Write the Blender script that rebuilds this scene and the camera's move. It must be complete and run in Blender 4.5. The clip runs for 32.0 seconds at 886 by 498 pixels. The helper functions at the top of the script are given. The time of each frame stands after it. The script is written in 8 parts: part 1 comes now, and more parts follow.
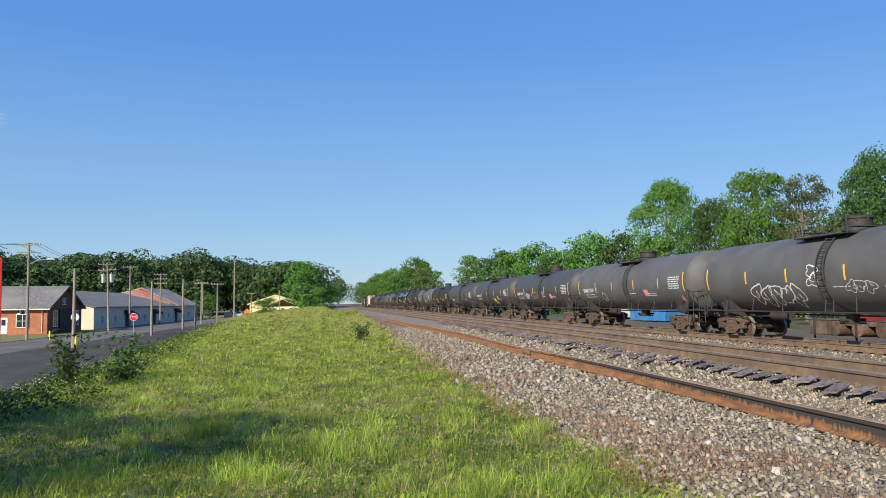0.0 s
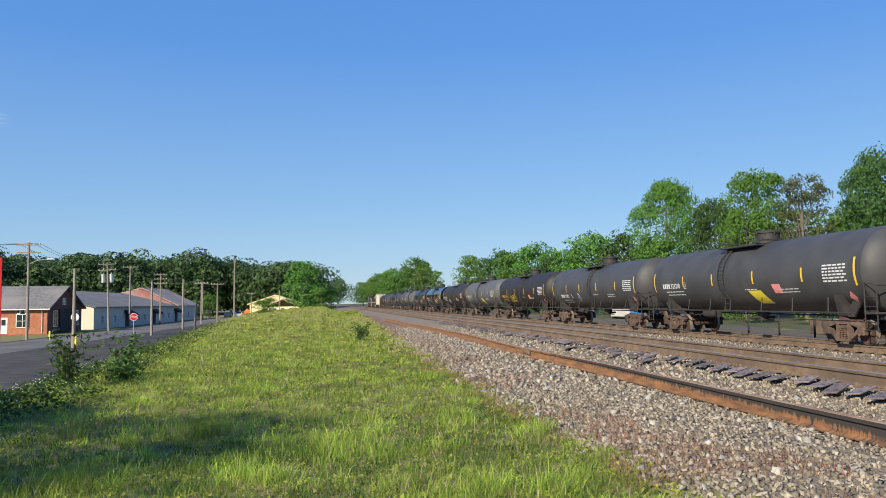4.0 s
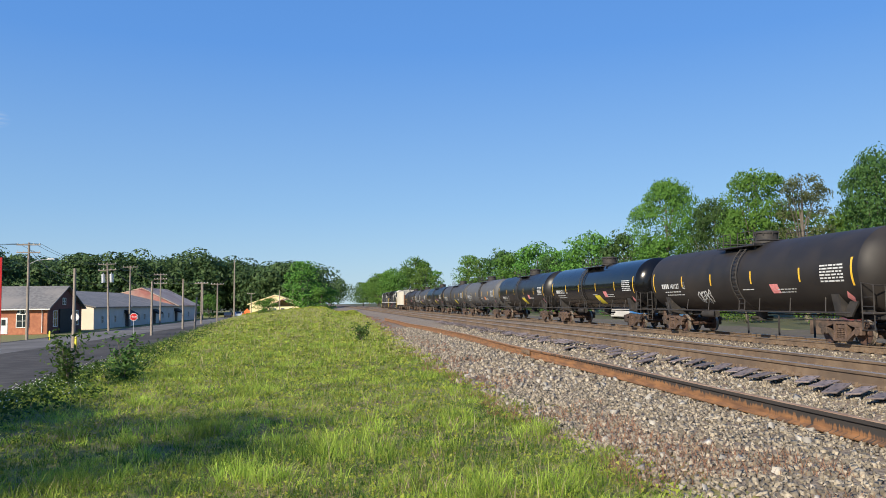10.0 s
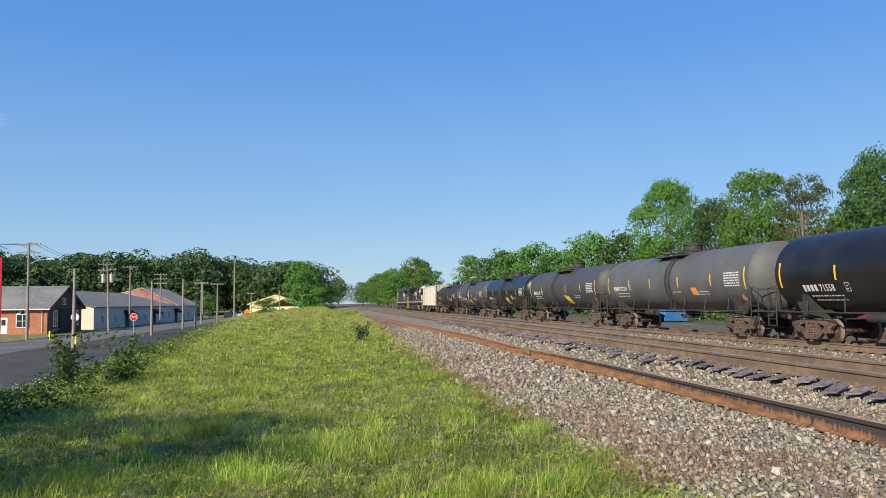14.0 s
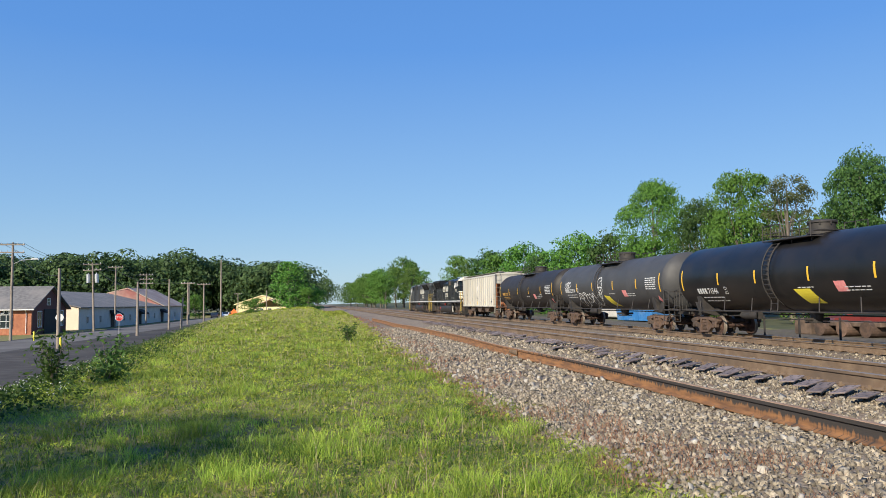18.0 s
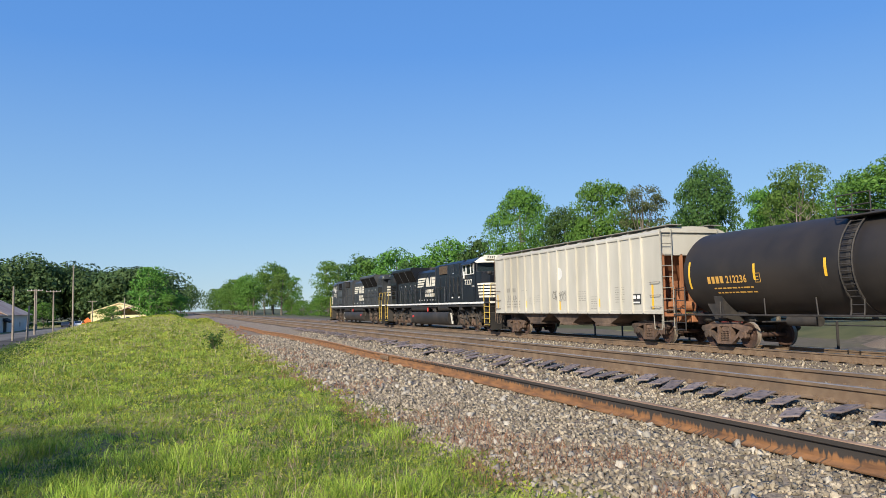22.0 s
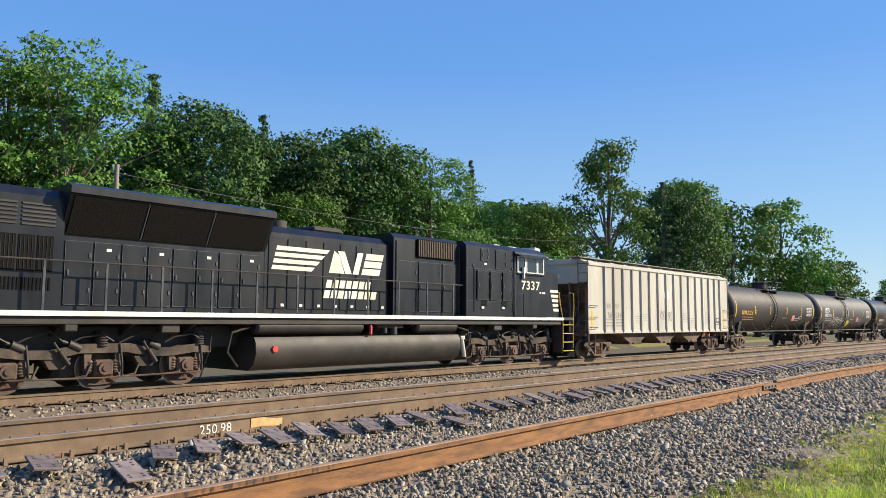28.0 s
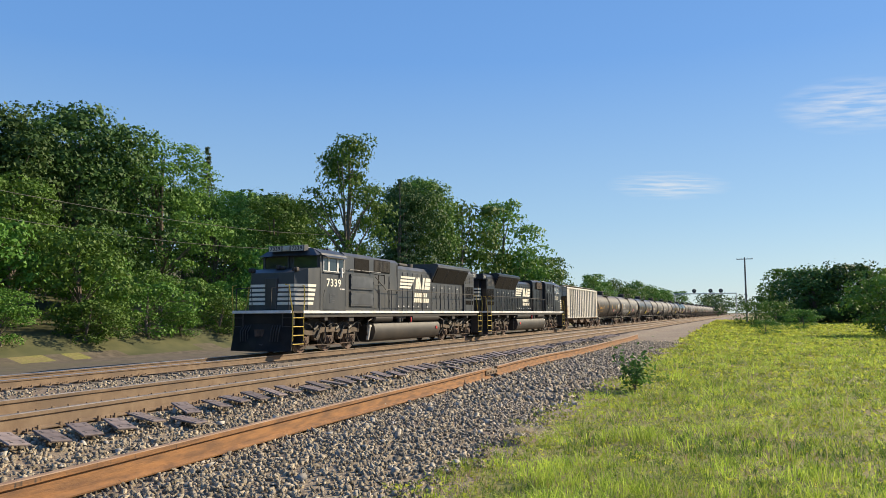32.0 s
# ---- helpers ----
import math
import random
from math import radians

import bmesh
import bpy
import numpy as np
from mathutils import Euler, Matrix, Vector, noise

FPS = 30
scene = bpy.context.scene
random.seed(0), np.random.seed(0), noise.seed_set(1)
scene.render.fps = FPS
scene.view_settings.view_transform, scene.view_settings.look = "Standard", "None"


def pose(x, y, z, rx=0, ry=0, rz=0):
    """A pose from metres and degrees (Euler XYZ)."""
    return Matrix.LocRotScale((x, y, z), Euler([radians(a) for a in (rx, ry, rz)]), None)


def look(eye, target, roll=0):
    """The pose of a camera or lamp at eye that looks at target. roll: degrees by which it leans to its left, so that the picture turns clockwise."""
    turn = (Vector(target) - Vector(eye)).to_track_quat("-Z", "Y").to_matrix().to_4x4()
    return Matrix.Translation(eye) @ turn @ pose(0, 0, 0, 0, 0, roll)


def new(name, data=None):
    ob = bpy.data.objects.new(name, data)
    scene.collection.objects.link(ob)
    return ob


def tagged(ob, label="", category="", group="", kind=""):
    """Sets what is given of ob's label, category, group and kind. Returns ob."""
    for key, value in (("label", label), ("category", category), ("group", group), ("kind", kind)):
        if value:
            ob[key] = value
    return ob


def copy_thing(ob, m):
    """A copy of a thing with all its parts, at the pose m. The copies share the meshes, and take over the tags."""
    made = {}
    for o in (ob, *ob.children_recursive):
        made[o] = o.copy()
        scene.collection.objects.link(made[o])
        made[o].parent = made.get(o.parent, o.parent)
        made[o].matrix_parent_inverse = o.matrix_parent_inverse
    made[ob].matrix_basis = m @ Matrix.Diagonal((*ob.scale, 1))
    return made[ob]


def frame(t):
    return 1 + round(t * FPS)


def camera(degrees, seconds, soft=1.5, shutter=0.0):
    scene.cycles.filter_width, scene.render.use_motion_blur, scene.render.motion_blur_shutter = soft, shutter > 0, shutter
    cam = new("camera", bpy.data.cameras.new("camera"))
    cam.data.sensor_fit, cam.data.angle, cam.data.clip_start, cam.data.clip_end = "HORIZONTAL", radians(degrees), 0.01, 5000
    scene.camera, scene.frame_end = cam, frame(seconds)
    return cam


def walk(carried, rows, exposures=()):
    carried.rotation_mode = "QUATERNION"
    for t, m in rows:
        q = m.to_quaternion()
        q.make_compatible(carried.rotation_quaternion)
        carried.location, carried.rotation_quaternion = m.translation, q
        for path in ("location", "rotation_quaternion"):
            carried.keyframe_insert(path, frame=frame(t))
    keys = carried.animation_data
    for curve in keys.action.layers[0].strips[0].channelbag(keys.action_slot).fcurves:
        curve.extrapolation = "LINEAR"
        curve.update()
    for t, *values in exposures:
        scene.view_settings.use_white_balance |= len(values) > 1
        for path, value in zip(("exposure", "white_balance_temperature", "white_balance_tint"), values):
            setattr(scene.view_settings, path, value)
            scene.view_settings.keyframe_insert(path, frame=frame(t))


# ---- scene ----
# ---- camera ----
ZC = 1.65
cam = camera(60.47, 32.0, soft=0.55, shutter=0.0)
PATH = [
    (0.0, pose(0, 0, ZC, 94.01, 0.69, -6.77)),
    (14.5, pose(0, 0, ZC, 94.01, 0.69, -6.77)),
    (16.2, pose(0, 0, ZC, 94.01, 0.69, -6.77)),
    (16.5, pose(0, 0, ZC, 94.02, 0.77, -6.88)),
    (17.0, pose(0, 0, ZC, 94.00, 0.72, -7.58)),
    (18.0, pose(0, 0, ZC, 94.01, 0.72, -7.70)),
    (18.5, pose(0, 0, ZC, 94.10, 0.48, -8.56)),
    (19.0, pose(0, 0, ZC, 94.12, 0.36, -9.99)),
    (19.5, pose(0, 0, ZC, 94.11, 0.37, -11.66)),
    (20.0, pose(0, 0, ZC, 94.13, 1.06, -13.69)),
    (20.5, pose(0, 0, ZC, 94.14, 1.55, -14.32)),
    (21.0, pose(0, 0, ZC, 94.14, 1.50, -14.63)),
    (21.5, pose(0, 0, ZC, 94.18, 1.38, -15.53)),
    (22.0, pose(0, 0, ZC, 94.26, 1.24, -17.34)),
    (22.5, pose(0, 0, ZC, 94.33, 1.09, -20.76)),
    (23.0, pose(0, 0, ZC, 94.42, 1.04, -24.58)),
    (23.5, pose(0, 0, ZC, 94.58, 0.49, -29.78)),
    (24.0, pose(0, 0, ZC, 94.71, 0.26, -33.90)),
    (24.5, pose(0, 0, ZC, 94.87, 0.06, -37.93)),
    (24.6, pose(0, 0, ZC, 94.90, 0.05, -40.08)),
    (25.0, pose(0, 0, ZC, 95.08, 0.02, -52.22)),
    (25.3, pose(0, 0, ZC, 95.19, -0.10, -64.19)),
    (25.6, pose(0, 0, ZC, 95.16, 0.30, -76.75)),
    (26.0, pose(0, 0, ZC, 94.66, 0.52, -94.19)),
    (26.5, pose(0, 0, ZC, 94.46, 0.06, -114.85)),
    (28.5, pose(0, 0, ZC, 95.50, -0.23, -140.88)),
    (29.5, pose(0, 0, ZC, 95.50, -0.23, -140.88)),
    (30.0, pose(0, 0, ZC, 95.42, -0.29, -141.54)),
    (30.5, pose(0, 0, ZC, 95.04, -0.24, -144.98)),
    (31.0, pose(0, 0, ZC, 94.87, -0.03, -149.67)),
    (31.5, pose(0, 0, ZC, 94.90, 0.19, -153.64)),
    (32.0, pose(0, 0, ZC, 94.90, 0.39, -159.45)),
]
EXPO = [(0, 0.0, 6400, 10), (22, 0.0, 6400, 10), (23, -0.04, 6400, 10), (24, -0.17, 6300, 10), (25, -0.06, 6250, 10), (25.5, 0.08, 6400, 10), (26, 0.22, 6550, 10), (28.5, 0.25, 6900, 10), (30, 0.25, 7050, 10), (32, 0.18, 7400, 10)]
walk(cam, PATH, EXPO)

# ---- world, sun ----
SUN_AZ, SUN_EL = 138.0, 29.0          # degrees left of +y, degrees up
world = bpy.data.worlds.new("world")
scene.world = world
world.use_nodes = True
wn = world.node_tree
sky = wn.nodes.new("ShaderNodeTexSky")
sky.sky_type, sky.sun_disc = "NISHITA", False
sky.sun_elevation, sky.sun_rotation = radians(SUN_EL), radians(-SUN_AZ)
sky.air_density, sky.dust_density, sky.ozone_density = 1.0, 0.15, 5.0
wc = wn.nodes.new("ShaderNodeTexCoord")
wz = wn.nodes.new("ShaderNodeSeparateXYZ")
wn.links.new(wc.outputs["Generated"], wz.inputs[0])
wr = wn.nodes.new("ShaderNodeValToRGB")           # clear summer blue, paler towards the horizon
wr.color_ramp.elements[0].position, wr.color_ramp.elements[0].color = 0.0, (0.42, 0.60, 0.74, 1)
wr.color_ramp.elements[1].position, wr.color_ramp.elements[1].color = 0.75, (0.055, 0.21, 0.66, 1)
for at_z, c in ((0.12, (0.27, 0.49, 0.78, 1)), (0.32, (0.115, 0.33, 0.80, 1))):
    e = wr.color_ramp.elements.new(at_z)
    e.color = c
wn.links.new(wz.outputs[2], wr.inputs[0])
wm = wn.nodes.new("ShaderNodeVectorMath")
wm.operation = "SCALE"
wm.inputs["Scale"].default_value = 1.06 / 0.115
wn.links.new(wr.outputs[0], wm.inputs[0])
wx = wn.nodes.new("ShaderNodeMix")
wx.data_type = "RGBA"
wx.inputs[0].default_value = 0.72
wn.links.new(sky.outputs[0], wx.inputs[6]); wn.links.new(wm.outputs[0], wx.inputs[7])
wn.links.new(wx.outputs[2], wn.nodes["Background"].inputs[0])
wn.nodes["Background"].inputs[1].default_value = 0.115
sun = new("sun", bpy.data.lights.new("sun", "SUN"))
sun.data.energy, sun.data.angle, sun.data.color = 6.6, radians(0.6), (1.0, 0.89, 0.70)
sdir = Vector((-math.sin(radians(SUN_AZ)) * math.cos(radians(SUN_EL)), math.cos(radians(SUN_AZ)) * math.cos(radians(SUN_EL)), math.sin(radians(SUN_EL))))
sun.matrix_world = look(sdir * 60, (0, 0, 0))
scene.view_settings.exposure = 0.0


# ---- plan ----
def bend(y):
    """Sideways bend of the line at y along it."""
    return -(0.034 * (math.sqrt(y * y + 625) - 25) + 0.004 * y)


def turn(y):
    """Heading of the line, degrees."""
    return math.degrees(-math.atan(-(0.034 * y / math.sqrt(y * y + 625) + 0.004)))


NEAR_X, NEAR_Z = 9.07, 0.46       # near track: centre, rail top
FAR_X, FAR_Z = 18.40, 0.03        # train's track
GAUGE = 1.505
ROAD_Z = -1.75


def sm(a, b, v):
    t = min(1.0, max(0.0, (v - a) / (b - a)))
    return t * t * (3 - 2 * t)


def crest(y):
    return -4.9 - 0.1 * y if y > 0 else -7.0 + 0.10 * y


def gz(x, y):
    """Height of the ground."""
    xx = x - bend(y)
    n = noise.noise((x * 0.35, y * 0.35, 0)) * 0.05
    z = n + 0.12 * sm(2.0, 4.2, xx) + 0.085 * sm(5.8, 7.4, xx)
    z -= 0.45 * sm(10.7, 12.6, xx) + 0.22 * sm(20.4, 22.0, xx)
    if y > 30:
        z += 0.90 * sm(30, 80, y) * sm(1.8, -1.0, xx) * sm(-13.0, -2.0, xx) * sm(330, 180, y)
    z += 0.10 * sm(6.35, 7.25, xx) - 0.10 * sm(7.4, 7.72, xx)
    if xx > 2.5:
        z -= n * 0.7 * sm(2.5, 4.0, xx)
    c = crest(y)
    if x < c + 1.0:
        z += (ROAD_Z - 0.12 - z) * sm(0.0, 5.5, c + 1.0 - x)
    w = sm(70, 25, abs(y + 15)) if y > -15 else sm(400, 250, abs(y + 15))
    if xx > 28:
        z += w * (1.3 * sm(29.5, 34, xx) + 9.0 * sm(33, 95, xx)) + 3.0 * sm(50, 300, xx)
    if x < -60:
        z += 10.0 * sm(-110, -420, x)
    return z


# ---- geometry helpers ----
class Geo:
    """Collects vertices and faces of one mesh."""

    def __init__(self):
        self.v, self.f, self.m = [], [], []

    def add(self, verts, faces, mi=0):
        o = len(self.v)
        self.v += [tuple(p) for p in verts]
        self.f += [tuple(i + o for i in q) for q in faces]
        self.m += [mi] * len(faces)
        return self

    def box(self, a, b, ch=0.0, mi=0):
        x0, x1 = sorted((a[0], b[0])); y0, y1 = sorted((a[1], b[1])); z0, z1 = sorted((a[2], b[2]))
        if ch <= 0:
            v = [(x, y, z) for x in (x0, x1) for y in (y0, y1) for z in (z0, z1)]
            return self.add(v, [(0, 1, 3, 2), (4, 6, 7, 5), (0, 4, 5, 1), (2, 3, 7, 6), (0, 2, 6, 4), (1, 5, 7, 3)], mi)
        ch = min(ch, (x1 - x0) * 0.45, (y1 - y0) * 0.45, (z1 - z0) * 0.45)
        v, ix = [], {}
        for i in (0, 1):
            for j in (0, 1):
                for k in (0, 1):
                    c = ((x0, x1)[i], (y0, y1)[j], (z0, z1)[k])
                    d = (ch * (1 - 2 * i), ch * (1 - 2 * j), ch * (1 - 2 * k))
                    for ax in range(3):
                        p = [c[q] + (0 if q == ax else d[q]) for q in range(3)]
                        ix[i, j, k, ax] = len(v)
                        v.append(p)
        f = []
        for ax in range(3):
            o1, o2 = [q for q in range(3) if q != ax]
            for s in (0, 1):
                def key(u, w):
                    c = [0, 0, 0]; c[ax], c[o1], c[o2] = s, u, w
                    return ix[(*c, ax)]
                f.append((key(0, 0), key(1, 0), key(1, 1), key(0, 1)))
            for u in (0, 1):
                for w in (0, 1):
                    def kk(s, q):
                        c = [0, 0, 0]; c[ax], c[o1], c[o2] = s, u, w
                        return ix[(*c, q)]
                    f.append((kk(0, o1), kk(1, o1), kk(1, o2), kk(0, o2)))
        for i in (0, 1):
            for j in (0, 1):
                for k in (0, 1):
                    f.append(tuple(ix[i, j, k, q] for q in range(3)))
        return self.add(v, f, mi)

    def cyl(self, p0, p1, r0, r1=None, n=12, caps=True, mi=0):
        r1 = r0 if r1 is None else r1
        p0, p1 = Vector(p0), Vector(p1)
        d = (p1 - p0).normalized()
        a = d.orthogonal().normalized(); b = d.cross(a)
        v = []
        for p, r in ((p0, r0), (p1, r1)):
            for i in range(n):
                t = 2 * math.pi * i / n
                v.append(p + (a * math.cos(t) + b * math.sin(t)) * r)
        f = [(i, (i + 1) % n, n + (i + 1) % n, n + i) for i in range(n)]
        if caps:
            f += [tuple(range(n))[::-1], tuple(range(n, 2 * n))]
        return self.add(v, f, mi)

    def tube(self, pts, r, n=6, mi=0):
        pts = [Vector(p) for p in pts]
        rr = r if isinstance(r, (list, tuple)) else [r] * len(pts)
        v, ref = [], None
        for k, p in enumerate(pts):
            d = (pts[min(k + 1, len(pts) - 1)] - pts[max(k - 1, 0)]).normalized()
            if ref is None:
                ref = d.orthogonal().normalized()
            a = (ref - d * ref.dot(d)).normalized(); b = d.cross(a); ref = a
            for i in range(n):
                t = 2 * math.pi * i / n
                v.append(p + (a * math.cos(t) + b * math.sin(t)) * rr[k])
        f = [(k * n + i, k * n + (i + 1) % n, (k + 1) * n + (i + 1) % n, (k + 1) * n + i) for k in range(len(pts) - 1) for i in range(n)]
        f += [tuple(range(n))[::-1], tuple(range((len(pts) - 1) * n, len(pts) * n))]
        return self.add(v, f, mi)

    def prism(self, prof, axis, lo, hi, mi=0):
        """A closed outline, drawn in the two other axes in their order, pulled along axis."""
        n = len(prof)

        def p3(q, s):
            q = list(q); q.insert(axis, s)
            return q
        v = [p3(q, lo) for q in prof] + [p3(q, hi) for q in prof]
        f = [(i, (i + 1) % n, n + (i + 1) % n, n + i) for i in range(n)] + [tuple(range(n))[::-1], tuple(range(n, 2 * n))]
        return self.add(v, f, mi)

    def revolve(self, prof, c, axis, n=32, mi=0):
        """prof: (position along axis, radius) round the line through c."""
        v = []
        o = [q for q in range(3) if q != axis]
        for s, r in prof:
            for i in range(n):
                t = 2 * math.pi * i / n
                p = [0, 0, 0]
                p[axis] = c[axis] + s; p[o[0]] = c[o[0]] + r * math.cos(t); p[o[1]] = c[o[1]] + r * math.sin(t)
                v.append(p)
        f = [(k * n + i, k * n + (i + 1) % n, (k + 1) * n + (i + 1) % n, (k + 1) * n + i) for k in range(len(prof) - 1) for i in range(n)]
        f += [tuple(range(n))[::-1], tuple(range((len(prof) - 1) * n, len(prof) * n))]
        return self.add(v, f, mi)

    def mesh(self, name, mats, smooth=None):
        me = bpy.data.meshes.new(name)
        me.from_pydata(self.v, [], self.f)
        if len(self.f) < 20000:
            bm = bmesh.new(); bm.from_mesh(me)
            bmesh.ops.recalc_face_normals(bm, faces=bm.faces)
            bm.to_mesh(me); bm.free()
        for m in (mats if isinstance(mats, (list, tuple)) else [mats]):
            me.materials.append(m)
        if any(self.m):
            me.polygons.foreach_set("material_index", self.m)
        if smooth:
            me.polygons.foreach_set("use_smooth", [True] * len(me.polygons))
            me.set_sharp_from_angle(angle=radians(smooth))
        return me


def part(name, geo, mat, parent=None, label="", smooth=None, m=None):
    """One mesh object under a thing or part; geo is a Geo or a finished mesh."""
    me = geo.mesh(name, mat, smooth) if isinstance(geo, Geo) else geo
    ob = new(name, me)
    if parent is not None:
        ob.parent = parent
    if m is not None:
        ob.matrix_basis = m
    if label:
        ob["label"] = label
    return ob


def thing(name, label, category, group="", kind="", m=None):
    ob = tagged(new(name), label, category, group, kind)
    ob.empty_display_size = 0.3
    if m is not None:
        ob.matrix_basis = m
    return ob


# ---- materials ----
def surf(name, c1, c2=None, scale=4.0, rough=0.7, metal=0.0, bump=0.0, bscale=None, c3=None, s3=0.6, rvar=0.1, obrand=0.0, island=0.0, mix=(0.35, 0.65), spec=0.5, coord="Object", stretch=None):
    """A two-scale noise surface: c1 to c2 at a fine scale, with stains of c3 at a coarse one."""
    m = bpy.data.materials.new(name)
    m.use_nodes = True
    nt = m.node_tree
    b = nt.nodes["Principled BSDF"]
    b.inputs["Roughness"].default_value, b.inputs["Metallic"].default_value = rough, metal
    b.inputs["Specular IOR Level"].default_value = spec
    c2 = c2 or c1
    tc = nt.nodes.new("ShaderNodeTexCoord")
    vec = tc.outputs[coord]
    if stretch:
        mp = nt.nodes.new("ShaderNodeMapping")
        mp.inputs["Scale"].default_value = stretch
        nt.links.new(vec, mp.inputs[0])
        vec = mp.outputs[0]
    n1 = nt.nodes.new("ShaderNodeTexNoise")
    n1.inputs["Scale"].default_value, n1.inputs["Detail"].default_value = scale, 6
    nt.links.new(vec, n1.inputs["Vector"])
    r1 = nt.nodes.new("ShaderNodeValToRGB")
    r1.color_ramp.elements[0].position, r1.color_ramp.elements[1].position = mix
    r1.color_ramp.elements[0].color, r1.color_ramp.elements[1].color = (*c1, 1), (*c2, 1)
    nt.links.new(n1.outputs["Fac"], r1.inputs[0])
    col = r1.outputs[0]
    if c3:
        n2 = nt.nodes.new("ShaderNodeTexNoise")
        n2.inputs["Scale"].default_value, n2.inputs["Detail"].default_value = s3, 4
        nt.links.new(vec, n2.inputs["Vector"])
        r2 = nt.nodes.new("ShaderNodeValToRGB")
        r2.color_ramp.elements[0].position, r2.color_ramp.elements[1].position = 0.45, 0.7
        nt.links.new(n2.outputs["Fac"], r2.inputs[0])
        mx = nt.nodes.new("ShaderNodeMix"); mx.data_type = "RGBA"
        nt.links.new(r2.outputs[0], mx.inputs[0])
        nt.links.new(col, mx.inputs[6]); mx.inputs[7].default_value = (*c3, 1)
        col = mx.outputs[2]
    src = None
    if obrand:
        oi = nt.nodes.new("ShaderNodeObjectInfo"); src, amt = oi.outputs["Random"], obrand
    if island:
        ge = nt.nodes.new("ShaderNodeNewGeometry"); src, amt = ge.outputs["Random Per Island"], island
    if src is not None:
        mr = nt.nodes.new("ShaderNodeMapRange")
        mr.inputs[3].default_value, mr.inputs[4].default_value = 1 - amt, 1 + amt
        nt.links.new(src, mr.inputs[0])
        hs = nt.nodes.new("ShaderNodeHueSaturation")
        nt.links.new(col, hs.inputs["Color"]); nt.links.new(mr.outputs[0], hs.inputs["Value"])
        col = hs.outputs[0]
    nt.links.new(col, b.inputs["Base Color"])
    if rvar:
        mr = nt.nodes.new("ShaderNodeMapRange")
        mr.inputs[3].default_value, mr.inputs[4].default_value = max(0, rough - rvar), min(1, rough + rvar)
        nt.links.new(n1.outputs["Fac"], mr.inputs[0]); nt.links.new(mr.outputs[0], b.inputs["Roughness"])
    if bump:
        n3 = nt.nodes.new("ShaderNodeTexNoise")
        n3.inputs["Scale"].default_value, n3.inputs["Detail"].default_value = bscale or scale * 3, 5
        nt.links.new(vec, n3.inputs["Vector"])
        bp = nt.nodes.new("ShaderNodeBump")
        bp.inputs["Strength"].default_value, bp.inputs["Distance"].default_value = min(1, bump), 0.02
        nt.links.new(n3.outputs["Fac"], bp.inputs["Height"]); nt.links.new(bp.outputs[0], b.inputs["Normal"])
    return m


def leafy(name, c1, c2, trans=0.35, obrand=0.25, patchy=False):
    """Foliage: varies leaf by leaf and plant by plant, lets some light through."""
    m = bpy.data.materials.new(name)
    m.use_nodes = True
    nt = m.node_tree
    b = nt.nodes["Principled BSDF"]
    b.inputs["Roughness"].default_value = 0.6
    b.inputs["Specular IOR Level"].default_value = 0.22
    ge = nt.nodes.new("ShaderNodeNewGeometry")
    oi = nt.nodes.new("ShaderNodeObjectInfo")
    rp = nt.nodes.new("ShaderNodeValToRGB")
    rp.color_ramp.elements[0].color, rp.color_ramp.elements[1].color = (*c1, 1), (*c2, 1)
    nt.links.new(ge.outputs["Random Per Island"], rp.inputs[0])
    mr = nt.nodes.new("ShaderNodeMapRange")
    mr.inputs[3].default_value, mr.inputs[4].default_value = 1 - obrand, 1 + obrand
    nt.links.new(oi.outputs["Random"], mr.inputs[0])
    hm = nt.nodes.new("ShaderNodeMapRange")
    hm.inputs[3].default_value, hm.inputs[4].default_value = 0.485, 0.515
    nt.links.new(oi.outputs["Random"], hm.inputs[0])
    hs = nt.nodes.new("ShaderNodeHueSaturation")
    nt.links.new(rp.outputs[0], hs.inputs["Color"]); nt.links.new(mr.outputs[0], hs.inputs["Value"]); nt.links.new(hm.outputs[0], hs.inputs["Hue"])
    if patchy:                                    # lusher and drier patches a metre or two across
        tc = nt.nodes.new("ShaderNodeTexCoord")
        n1 = nt.nodes.new("ShaderNodeTexNoise")
        n1.inputs["Scale"].default_value, n1.inputs["Detail"].default_value = 1.3, 7.0
        nt.links.new(tc.outputs["Object"], n1.inputs["Vector"])
        pr = nt.nodes.new("ShaderNodeMapRange")
        pr.inputs[1].default_value, pr.inputs[2].default_value = 0.32, 0.68
        pr.inputs[3].default_value, pr.inputs[4].default_value = 0.55, 1.40
        nt.links.new(n1.outputs["Fac"], pr.inputs[0])
        pm = nt.nodes.new("ShaderNodeMath")
        pm.operation = "MULTIPLY"
        nt.links.new(pr.outputs[0], pm.inputs[0]); nt.links.new(mr.outputs[0], pm.inputs[1])
        nt.links.new(pm.outputs[0], hs.inputs["Value"])
    nt.links.new(hs.outputs[0], b.inputs["Base Color"])
    tr = nt.nodes.new("ShaderNodeBsdfTranslucent")
    nt.links.new(hs.outputs[0], tr.inputs[0])
    ms = nt.nodes.new("ShaderNodeMixShader")
    ms.inputs[0].default_value = trans
    nt.links.new(b.outputs[0], ms.inputs[1]); nt.links.new(tr.outputs[0], ms.inputs[2])
    nt.links.new(ms.outputs[0], nt.nodes["Material Output"].inputs[0])
    return m


